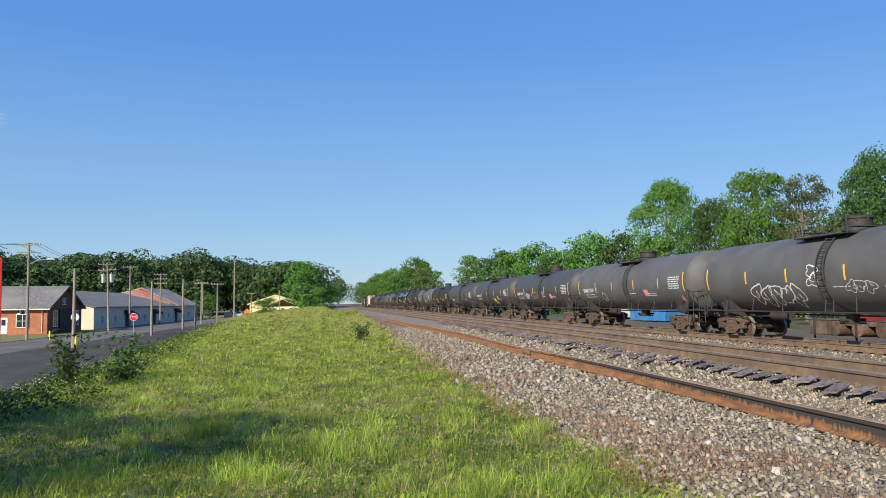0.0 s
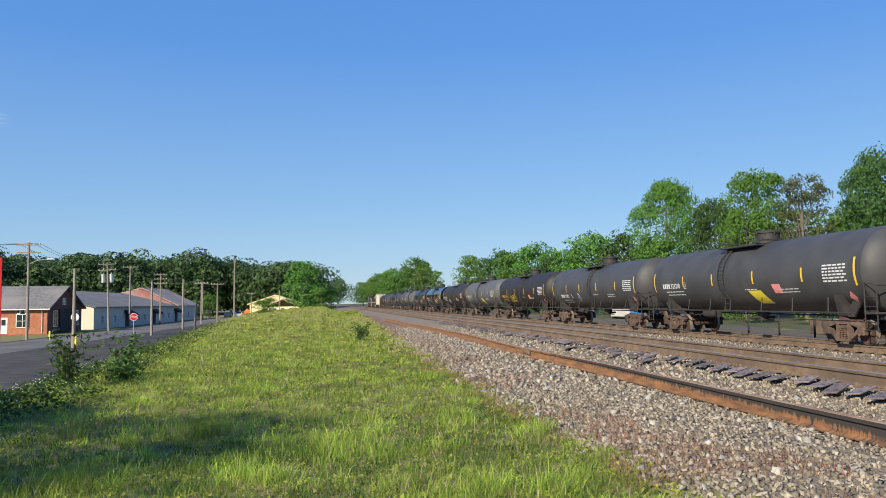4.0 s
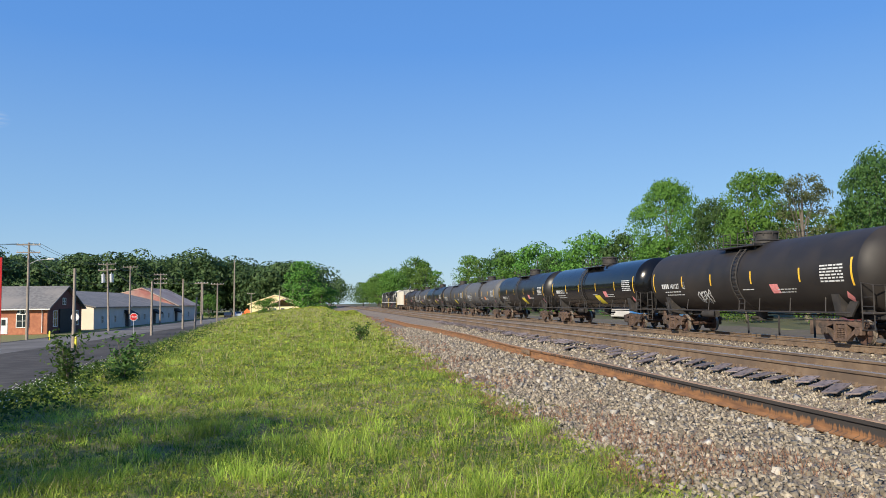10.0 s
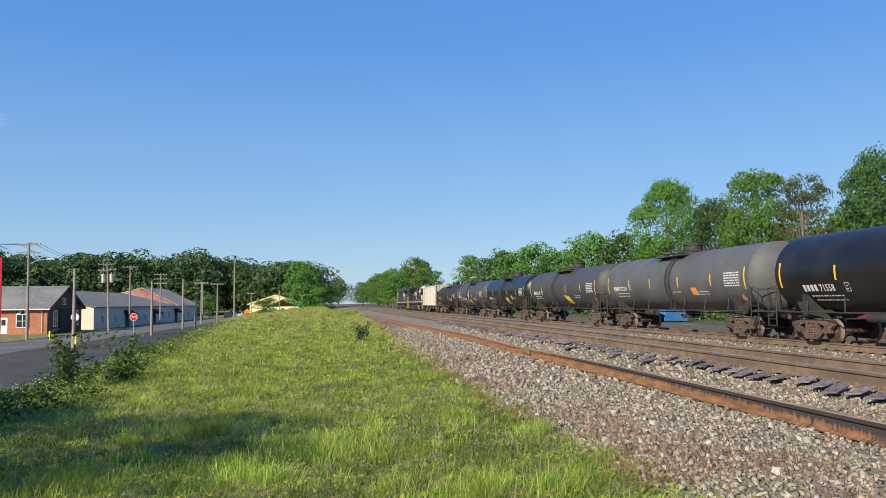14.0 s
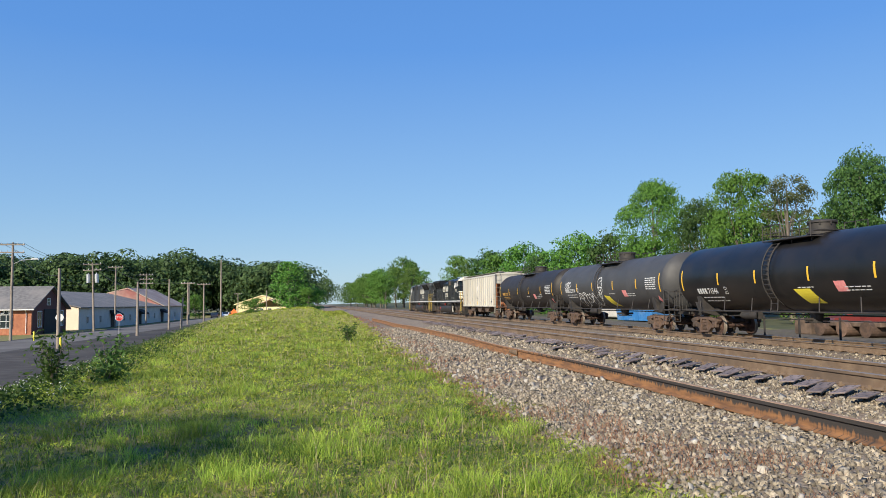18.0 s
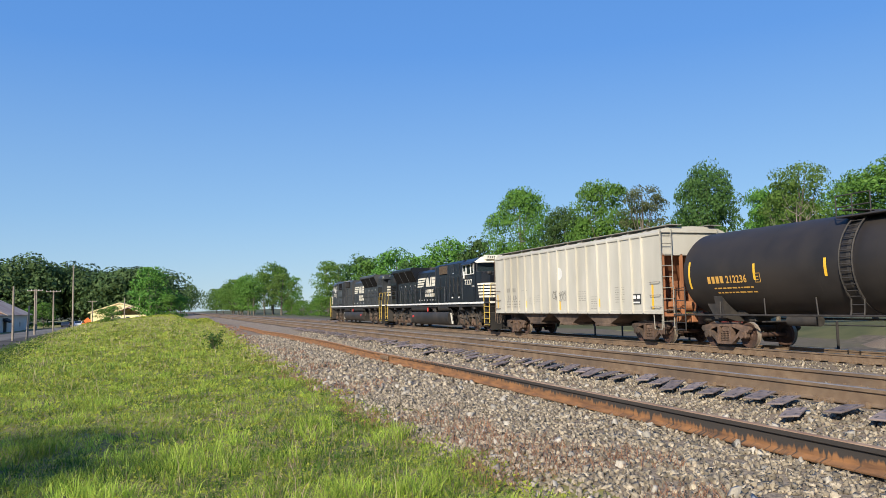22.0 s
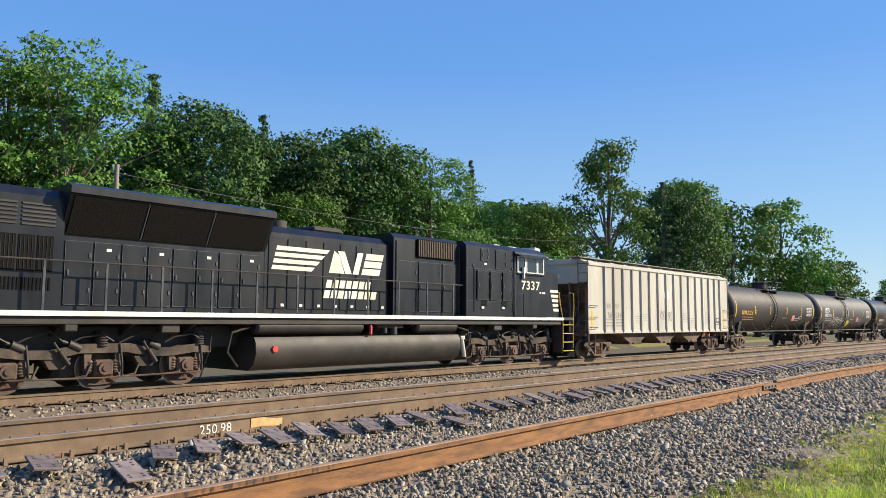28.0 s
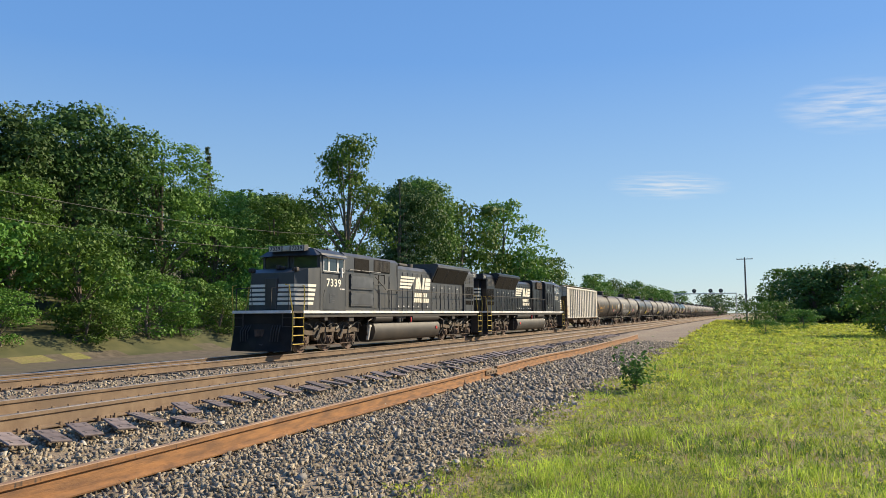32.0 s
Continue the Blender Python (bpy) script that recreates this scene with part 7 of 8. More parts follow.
        for k in range(4):
            for x in (-0.9 + 0.12 * k, 0.9 - 0.12 * k):
                part("brake_hose", Geo().tube([(x, e * 11.85, 1.2), (x * 1.05, e * 12.02, 0.95), (x, e * 12.05, 0.55)], 0.025, 5), M["steel_dark"], lo)
        coupler(lo, e * 11.95, e, 0.9)
        loco_truck(lo, e * 8.10, 1)
    return lo


VEHICLES.append((loco("7337", 0), -12.7))
REAR = loco("7339", 1)
VEHICLES.append((REAR, -37.55))


# ---- trees ----
def leaf_tris(rn, pts, size, out_dir, loose=0.85):
    """Small three-cornered leaves, their faces turned loosely outwards."""
    n = len(pts)
    nr = out_dir + rn.normal(size=(n, 3)) * loose
    nr /= np.linalg.norm(nr, axis=1)[:, None]
    u = rn.normal(size=(n, 3))
    u -= nr * (u * nr).sum(1)[:, None]
    u /= np.linalg.norm(u, axis=1)[:, None]
    w = np.cross(nr, u)
    s = size * rn.uniform(0.55, 1.35, (n, 1))
    v = np.stack([pts - u * s * 0.8 + w * s * 0.1, pts + u * s * 0.35 - w * s * 0.62, pts + u * s * 0.55 + w * s * 0.6], 1)
    return v.reshape(-1, 3), np.arange(3 * n).reshape(n, 3)


def leaf_quads(rn, pts, size, droop=0.0):
    """Small pointed leaves at the points: vertices and faces."""
    n = len(pts)
    u = rn.normal(size=(n, 3)); u[:, 2] *= 0.6
    u /= np.linalg.norm(u, axis=1)[:, None]
    w = rn.normal(size=(n, 3))
    w -= u * (w * u).sum(1)[:, None]
    w /= np.linalg.norm(w, axis=1)[:, None]
    s = size * rn.uniform(0.6, 1.3, (n, 1))
    a, b = u * s, w * s * 0.42
    v = np.stack([pts - a, pts - b * 1.0 + a * 0.1, pts + a, pts + b + a * 0.1], 1)
    return v.reshape(-1, 3), np.arange(4 * n).reshape(n, 4)


def quads_mesh(name, v, f, mat):
    """A mesh of loose quads from arrays."""
    me = bpy.data.meshes.new(name)
    me.vertices.add(len(v)); me.vertices.foreach_set("co", np.asarray(v, np.float32).ravel())
    k = f.shape[1]
    me.loops.add(f.size); me.loops.foreach_set("vertex_index", f.ravel().astype(np.int32))
    me.polygons.add(len(f)); me.polygons.foreach_set("loop_start", (np.arange(len(f)) * k).astype(np.int32))
    me.materials.append(mat)
    me.update(calc_edges=True)
    return me


def crown_points(rn, h, r, base, clumps, per, spread, shape):
    """Leaf places and outward ways: domed clumps at the ends of boughs, with dark gaps under them."""
    out, tips, ways = [], [], []
    ph = rn.uniform(0, 6.28, 4)
    for k in range(clumps):
        t = rn.uniform(0, 1) ** (1.15 if shape == "cone" else 0.75)
        z = base + (h * 0.95 - base) * t
        if shape == "cone":
            rr = r * (1 - t) ** 0.9 + 0.05
        elif shape == "tall":
            rr = r * (0.50 + 0.62 * math.sin(math.pi * min(1, t * 0.86 + 0.12)))
        else:
            rr = r * math.sqrt(max(0.06, 1 - (2 * t - 0.85) ** 2 * 0.74))
        a = rn.uniform(0, 2 * math.pi)
        lump = 1 + 0.20 * math.sin(2 * a + ph[0] + 3 * t) + 0.16 * math.sin(5 * a + ph[1] - 5 * t) + 0.12 * math.sin(9 * t + ph[2])
        d = rr * lump * (rn.uniform(0.45, 1.0) if shape == "cone" else rn.uniform(0.25, 1.0) ** 0.6)
        c = np.array([d * math.cos(a), d * math.sin(a), z])
        tips.append(c)
        m = int(per * rn.uniform(0.6, 1.4))
        if shape == "cone":
            q = rn.normal(size=(m, 3)) * spread * np.array([1, 1, 0.25]) * rn.uniform(0.7, 1.2) * (1.05 - 0.72 * t)
            o = q / spread * 0.8 + np.array([0.75 * c[0] / (d + 0.1), 0.75 * c[1] / (d + 0.1), 0.45 + 0.3 * t])
        else:
            cr = spread * rn.uniform(0.6, 1.35)
            o = rn.normal(size=(m, 3))
            o[:, 2] = np.where(o[:, 2] < 0, o[:, 2] * -rn.choice((1.0, -0.5), m), o[:, 2])
            o /= np.linalg.norm(o, axis=1)[:, None]
            q = o * (cr * rn.uniform(0.55, 1.05, m) ** 0.5)[:, None] * np.array([1.15, 1.15, 0.72])
            q += rn.normal(size=(m, 3)) * 0.09 * cr
            o = o + 0.35 * np.array([c[0] / (d + 0.1), c[1] / (d + 0.1), 0.3])
        out.append(c + q)
        ways.append(o / np.linalg.norm(o, axis=1)[:, None])
    return np.concatenate(out), tips, np.concatenate(ways)


def tree_meshes(seed, h, r, base, shape="round", clumps=90, per=45, leaf=0.25, spread=0.62, mat="leaf_a", limbs=12):
    rn = np.random.default_rng(seed)
    pts, tips, ways = crown_points(rn, h, r, base, clumps, per, spread, shape)
    v, f = leaf_tris(rn, pts, leaf, ways, 0.55)
    crown = quads_mesh("crown", v, f, M[mat])
    g = Geo()
    lean = rn.normal(size=2) * 0.25
    line = [(lean[0] * t + 0.12 * math.sin(5 * t), lean[1] * t + 0.12 * math.cos(4 * t), -0.6 + (h * 0.93 + 0.6) * t) for t in np.linspace(0, 1, 7)]
    rad = [0.02 * h * (1 - t) ** 0.8 + 0.03 for t in np.linspace(0, 1, 7)]
    rad[0] *= 1.35
    g.tube(line, rad, 8)
    for c in tips[:limbs]:
        t0 = max(0.12, min(0.85, (c[2] / h) * rn.uniform(0.45, 0.75)))
        b0 = np.array([np.interp(t0, np.linspace(0, 1, 7), [q[k] for q in line]) for k in range(3)])
        mid = b0 * 0.5 + c * 0.5 + np.array([0, 0, rn.uniform(0.1, 0.6)])
        g.tube([b0, mid, c], [0.007 * h, 0.004 * h, 0.015], 5)
    trunk = g.mesh("trunk", M["bark"], 60)
    return trunk, crown


def bare_meshes(seed, h):
    rn = np.random.default_rng(seed)
    g = Geo().tube([(0, 0, -0.5), (0.15, 0.1, h * 0.4), (0.0, 0.3, h * 0.75), (0.2, 0.2, h)], [0.17, 0.12, 0.07, 0.015], 7)
    for k in range(22):
        z = h * rn.uniform(0.3, 0.95); a = rn.uniform(0, 6.28); L = (h - z) * 0.5 + 0.8
        e = np.array([math.cos(a) * L, math.sin(a) * L, z + L * 0.7])
        g.tube([(0.1, 0.1, z), (e[0] * 0.5, e[1] * 0.5, z + L * 0.25), e], [0.04, 0.022, 0.008], 5)
        for _ in range(3):
            q = e * rn.uniform(0.6, 1.0); q[2] = z + (e[2] - z) * rn.uniform(0.5, 1)
            g.tube([q, q + rn.normal(size=3) * 0.5 + np.array([0, 0, 0.5])], [0.02, 0.006], 4)
    return g.mesh("trunk", M["bark_pale"], 60)


M["bark_pale"] = surf("bark_pale", (0.20, 0.175, 0.145), (0.32, 0.285, 0.24), 6.0, 0.9, bump=0.3)
KINDS = {  # unit trees: height, radius
    "oak": (tree_meshes(1, 15, 5.0, 2.6, clumps=190, per=118, leaf=0.172, spread=1.15), 15, "broad green deciduous tree in full leaf"),
    "maple": (tree_meshes(2, 14, 4.3, 1.8, "tall", clumps=175, per=118, leaf=0.172, spread=1.0, mat="leaf_a"), 14, "tall green deciduous tree in full leaf"),
    "ash": (tree_meshes(3, 16, 4.0, 3.6, "tall", clumps=115, per=105, leaf=0.165, spread=0.95, mat="leaf_light", limbs=22), 16, "light green tree with an open crown"),
    "darkoak": (tree_meshes(4, 14, 4.8, 1.6, clumps=190, per=118, leaf=0.172, spread=1.1, mat="leaf_dark"), 14, "dark green dense deciduous tree"),
    "poplar": (tree_meshes(5, 16, 3.2, 2.0, "tall", clumps=110, per=85, leaf=0.18, spread=0.9, mat="leaf_a", limbs=20), 16, "slender green tree in leaf"),
    "spruce": (tree_meshes(6, 15, 3.4, 1.5, "cone", clumps=260, per=46, leaf=0.13, spread=0.42, mat="leaf_spruce"), 15, "dark conifer with layered boughs"),
    "blue": (tree_meshes(7, 11, 2.8, 0.8, "cone", clumps=230, per=44, leaf=0.12, spread=0.36, mat="leaf_blue"), 11, "pale bluish conifer"),
    "olive": (tree_meshes(16, 14, 3.0, 1.5, "tall", clumps=120, per=80, leaf=0.13, spread=0.75, mat="leaf_olive", limbs=30), 14, "olive-green pine with upswept boughs"),
    "pine": (tree_meshes(8, 16, 2.3, 10.5, "round", clumps=40, per=60, leaf=0.13, spread=0.7, mat="leaf_brown", limbs=16), 16, "tall pine with brown top and bare trunk"),
    "shrub": (tree_meshes(9, 3.2, 2.1, 0.2, clumps=42, per=75, leaf=0.11, spread=0.6, mat="leaf_a", limbs=12), 3.2, "bushy green roadside shrub"),
    "tallshrub": (tree_meshes(10, 5.5, 2.3, 0.3, clumps=60, per=75, leaf=0.135, spread=0.75, mat="leaf_a", limbs=12), 5.5, "dense green thicket bush"),
}
KINDS["oak_far"] = (tree_meshes(12, 15, 5.2, 2.2, clumps=95, per=50, leaf=0.34, spread=1.5), 15, KINDS["oak"][2])
KINDS["maple_far"] = (tree_meshes(13, 14, 4.5, 1.6, "tall", clumps=85, per=50, leaf=0.34, spread=1.4), 14, KINDS["maple"][2])
KINDS["darkoak_far"] = (tree_meshes(14, 14, 5.0, 1.6, clumps=95, per=50, leaf=0.34, spread=1.5, mat="leaf_dark"), 14, KINDS["darkoak"][2])
KINDS["ash_far"] = (tree_meshes(15, 16, 4.2, 2.8, "tall", clumps=70, per=50, leaf=0.34, spread=1.4, mat="leaf_light"), 16, KINDS["ash"][2])
BARE = bare_meshes(11, 12)


def tree(kind, x, y, h, turn_z=None, wide=1.0, sink=0.0, label=""):
    if kind + "_far" in KINDS and (y > 100 or y < -88 or x > 49):
        kind += "_far"
    (trunk, crown), h0, lab = KINDS[kind]
    k = h / h0
    m = Matrix.Translation((x, y, gz(x, y) - 0.1 - sink)) @ Matrix.Rotation(turn_z if turn_z is not None else random.uniform(0, 6.28), 4, "Z") @ Matrix.Diagonal((k * wide, k * wide, k, 1))
    th = thing("shrub" if "shrub" in kind else "tree", label or lab, "shrub" if "shrub" in kind else "tree", "shrubs by the line" if "shrub" in kind else "trees behind the line", m=m)
    part("trunk", trunk, None, th)
    part("crown", crown, None, th)
    return th


random.seed(21)
# wood behind the yard, ahead of the camera
for x, y, h, kind, wide in ((41, 95, 18.0, "oak", 0.74), (44, 88, 14.5, "darkoak", 0.75), (41, 72.8, 15.4, "maple", 0.66), (41, 64.8, 13.9, "olive", 0.85), (41, 54.8, 13.9, "darkoak", 0.66), (42, 45.6, 12.2, "ash", 0.85), (43, 49.5, 11.0, "maple", 0.7), (41.5, 38.9, 10.0, "maple", 0.8), (41, 31.4, 11.7, "poplar", 0.8), (43, 35, 9.2, "oak", 0.7),
                            (39, 106.6, 12.0, "darkoak", 0.75), (42, 101, 10.5, "maple", 0.8), (39, 121, 13.4, "oak", 0.95), (39, 133, 11.6, "maple", 0.9), (39, 145, 11.5, "darkoak", 0.9), (39, 157.8, 14.6, "oak", 0.92), (38, 175, 13.8, "oak", 1.0), (38.5, 194, 15.5, "darkoak", 0.9), (37, 220, 15.0, "maple", 0.9), (38, 246, 17.6, "ash", 0.9), (26, 314, 21.0, "oak", 0.95), (31, 300, 15.0, "maple", 0.95)):
    tree(kind, x, y, h, wide=wide)
for i in range(16):
    y = 40 + i * 14 + random.uniform(-3, 3)
    tree(random.choice(("darkoak", "oak", "maple")), 54 + random.uniform(-3, 6) + bend(y) * 0.8, y, random.uniform(10, 12.5))
for i in range(26):
    y = 45 + i * 9 + random.uniform(-2, 2)
    tree(random.choice(("shrub", "tallshrub", "tallshrub")), 35.5 + random.uniform(-1, 2) + bend(y) * 0.9, y, random.uniform(3, 6))
for i in range(14):
    a = random.uniform(0, 1)
    y = 265 + 22 * i + random.uniform(-6, 6)
    tree(random.choice(("oak", "maple", "oak", "ash")), FAR_X + bend(y) + random.uniform(9, 18), y, random.uniform(13, 17) + i * 0.25)
# wood on the slope beside and behind
for x, y, h, kind in ((41.7, 18.9, 11.2, "oak"), (42.8, 15.3, 13.8, "maple"), (42.9, 9.5, 13.4, "oak"), (45, 3.2, 15.2, "ash"), (46, -1.8, 15.6, "oak"), (45, -9.2, 17.2, "maple"), (46.9, -17, 15.5, "ash"), (41.9, -18.1, 15.6, "ash"), (42.7, -26.9, 14.2, "darkoak"), (44.6, -35.5, 13.8, "darkoak"), (43.5, -41.4, 15.4, "darkoak"), (41.3, -47.5, 14.6, "ash")):
    tree(kind, x, y, h, wide=1.08)
for x, y, h, kind in ((41.0, -54.0, 11.5, "ash"), (41.9, -64.2, 12.0, "maple"), (32.9, -62.5, 18.0, "poplar"), (34.4, -80, 16.0, "darkoak"), (34.8, -86.0, 17.6, "oak"), (32.5, -94, 15.5, "maple"), (29.9, -103.5, 17.4, "ash"), (29.4, -121, 10.5, "oak"), (40.5, 28, 10.0, "maple"), (41.5, 35, 10.5, "oak"), (40.0, -8.0, 9.0, "maple"), (39.0, -22.0, 8.0, "oak"), (40, -33, 9.0, "maple"), (39, 11.5, 9.0, "oak"), (38.8, 1.5, 8.0, "darkoak")):
    tree(kind, x, y, h, wide=0.92 if h > 12 else 1.15)
for i in range(22):
    y = 24 - i * 5.2 + random.uniform(-2, 2)
    tree(random.choice(("oak", "maple", "darkoak", "poplar")), 53 + random.uniform(-3, 5) + bend(y) * 0.9, y, random.uniform(11.5, 13.5), wide=1.3)
for i in range(34):
    y = 22 - i * 3.6 + random.uniform(-1, 1)
    tree(random.choice(("shrub", "tallshrub", "tallshrub", "shrub")), 35.2 + random.uniform(-2.2, 1.6) + bend(y) * 0.9, y, random.uniform(3.0, 6.5), wide=1.1)
tree("spruce", 43.9, -13.4, 18.2, wide=0.9, label="tall conifer rising over the wood")
tree("spruce", 45.8, -25.0, 16.7, wide=0.85, label="dark conifer with a pointed top")
tree("pine", 42, -4.2, 14.6, wide=0.6)
tree("blue", 37.0, 5.9, 10.8, label="pale bluish spruce before the wood")
tree("spruce", 44.8, -33.0, 15.6, wide=0.8)
tree("spruce", 43.1, -55.3, 15.9, wide=0.6)
tree("spruce", 33.5, -76, 16.5, wide=0.8)
for x, y in ((41, -1.5), (37.5, 168), (41.5, 86.0), (40, 43.5)):
    th = thing("tree", "bare pale dead tree among green ones", "tree", "trees behind the line", m=pose(x, y, gz(x, y), 0, 0, x * 9) @ Matrix.Scale(0.72 if y > 30 else 1.0, 4))
    part("trunk", BARE, None, th)
for i in range(16):
    y = -105 - i * 15 + random.uniform(-3, 3)
    tree(random.choice(("oak", "maple", "ash")), FAR_X + bend(y) + random.uniform(9, 16), y, random.uniform(8.5, 12))
for i in range(26):
    y = 4 - i * 3.1 + random.uniform(-1, 1)
    tree(random.choice(("shrub", "shrub", "tallshrub")), 32.6 + random.uniform(-0.9, 1.0) + bend(y) * 0.9, y, random.uniform(1.6, 3.4), wide=1.25)
# across the bank behind the camera
for x, y, h, kind in ((-8.0, -128, 8.6, "maple"), (-11, -117, 8.0, "darkoak"), (-14.2, -118, 8.6, "darkoak"), (-17.5, -120, 8.6, "darkoak"), (-21, -124, 8.6, "darkoak"), (-25, -130, 8.5, "maple"), (-31, -124, 7.5, "darkoak"), (-38, -120, 8, "oak"), (-17, -90, 4.6, "ash"), (-46, -115, 9, "oak"), (-24, -98, 5.5, "maple"), (-9.5, -122, 8.0, "darkoak"), (-12.5, -124, 8.4, "oak"), (-19, -116, 8.0, "maple"), (-28, -120, 8.2, "darkoak")):
    tree(kind, x, y, h + 1.4, wide=1.15, sink=1.6)
for x, y, h in ((-10.5, -58, 4.2), (-11.5, -56, 3.6), (-3, -100, 3.0), (-5, -96, 3.0), (-6.5, -80, 2.0), (-15, -66, 3.5), (-22, -62, 3.5), (-2.5, -60, 1.2)):
    tree("shrub", x, y, h, wide=1.1)
# unseen trees and bush, added for the shade they throw on the grass
tree("ash", -12.6, -1.4, 11.2, wide=1.0, label="unseen tree added to shade the bank")
tree("ash", -15.0, 1.6, 10.6, wide=0.9, label="unseen tree added to shade the bank")
tree("tallshrub", -7.6, 9.2, 3.6, label="unseen bush added to shade the bank")
# round tree at the end of the bank
tree("maple", -9.7, 152, 10.6, wide=1.0, sink=1.2, label="large round bushy tree on the bank")
tree("tallshrub", -6.2, 149, 4.0); tree("shrub", -12.5, 118, 2.4); tree("shrub", -14, 120, 2.2); tree("tallshrub", -4.5, 155, 4.5)
tree("tallshrub", -38.5, 212, 6.5); tree("tallshrub", -41, 206, 5.0)

# far wooded hills, too many to tell apart
rn = np.random.default_rng(31)
pts, hill_ways = [], []
def hill_tree(x, y, h, r, m, lobes=9):
    """One far crown: a few domed lobes."""
    z0 = gz(x, y)
    for k in range(lobes):
        t = rn.uniform(0.1, 0.86) ** 0.75
        a = rn.uniform(0, 2 * math.pi)
        d = r * math.sqrt(max(0.05, 1 - (2 * t - 0.8) ** 2 * 0.75)) * rn.uniform(0.3, 0.9)
        o = rn.normal(size=(m // lobes, 3))
        o[:, 2] = np.abs(o[:, 2]) * rn.choice((1.0, 1.0, -0.6), m // lobes)
        o /= np.linalg.norm(o, axis=1)[:, None]
        pts.append(np.array([x + d * math.cos(a), y + d * math.sin(a), z0 + h * t]) + o * np.array([1, 1, 0.75]) * r * rn.uniform(0.32, 0.5))
        hill_ways.append(o + np.array([0, 0, 0.2]))
for i in range(300):
    az, rg = math.radians(rn.uniform(2.5, 31)), 270 + 95 * rn.uniform(0, 1) ** 1.2
    hill_tree(-rg * math.sin(az), rg * math.cos(az), rn.uniform(16.5, 22.5) * (1.0 - 0.22 * (az < 0.14)), rn.uniform(7, 10.5), 1080, 12)
for i in range(70):
    az, rg = math.radians(rn.uniform(-3, 8)), rn.uniform(520, 800)
    hill_tree(-rg * math.sin(az), rg * math.cos(az), rn.uniform(17, 24), rn.uniform(6, 9), 220)
for i in range(60):
    az, rg = math.radians(rn.uniform(-196, -172)), rn.uniform(330, 560)
    hill_tree(-rg * math.sin(az), rg * math.cos(az), rn.uniform(9, 13), rn.uniform(6, 9), 220)
for i in range(26):
    az, rg = math.radians(rn.uniform(0.9, 4.2)), rn.uniform(400, 500)
    hill_tree(-rg * math.sin(az), rg * math.cos(az), rn.uniform(12, 16), rn.uniform(6, 9), 360)
pts, ways = np.concatenate(pts), np.concatenate(hill_ways)
v, f = leaf_tris(rn, pts, 0.72, ways, 0.30)
tagged(new("far_woods", quads_mesh("far_woods", v, f, M["far_leaf"])), "distant dark green wooded hills", "woods", kind="stuff")


# ---- grass, weeds, ballast ----
def blades(rn, pts, h, w, lean):
    """Grass blades as bent tapered strips of two quads' length: arrays of vertices and triangles."""
    n = len(pts)
    a = rn.uniform(0, 2 * math.pi, n)
    side = np.stack([np.cos(a), np.sin(a), np.zeros(n)], 1) * (w / 2)[:, None]
    b = rn.uniform(0, 2 * math.pi, n)
    bend_v = np.stack([np.cos(b), np.sin(b), np.zeros(n)], 1) * (h * lean * rn.uniform(0.2, 1.0, n))[:, None]
    up = np.stack([np.zeros(n), np.zeros(n), h], 1)
    v = np.stack([pts - side, pts + side, pts + up * 0.55 + bend_v * 0.35 + side * 0.8, pts + up * 0.55 + bend_v * 0.35 - side * 0.8, pts + up + bend_v], 1).reshape(-1, 3)
    o = np.arange(n)[:, None] * 5
    f = np.concatenate([o + np.array([[0, 1, 2]]), o + np.array([[0, 2, 3]]), o + np.array([[3, 2, 4]])], 0)
    return v, f


def scatter(rn, n, az0, az1, r0, r1, keep, power=1.0):
    """Places round the standpoint, thinning out with distance, that pass keep(x, y)."""
    az = np.radians(rn.uniform(az0, az1, n))
    r = (r0 ** (2 - power) + rn.uniform(0, 1, n) * (r1 ** (2 - power) - r0 ** (2 - power))) ** (1 / (2 - power))
    x, y = -r * np.sin(az), r * np.cos(az)
    ok = np.array([keep(a, b) for a, b in zip(x, y)])
    x, y, r = x[ok], y[ok], r[ok]
    z = np.array([gz(a, b) for a, b in zip(x, y)])
    return np.stack([x, y, z], 1), r


def edge(x, y):
    """How far a place lies inside the grass, from the ballast's ragged edge."""
    e = 2.10 + 8.0 / (max(y, 5.0) + 1.5) if y > 0 else 2.85
    return e + bend(y) * (0.35 if y > 0 else 0.2) + 0.55 * noise.noise((x * 0.5, y * 0.5, 5)) + 0.3 * noise.noise((x * 1.7, y * 1.7, 9)) - x


def in_grass(x, y):
    return edge(x, y) > 0 and x > crest(y) - 4.0


rn = np.random.default_rng(41)


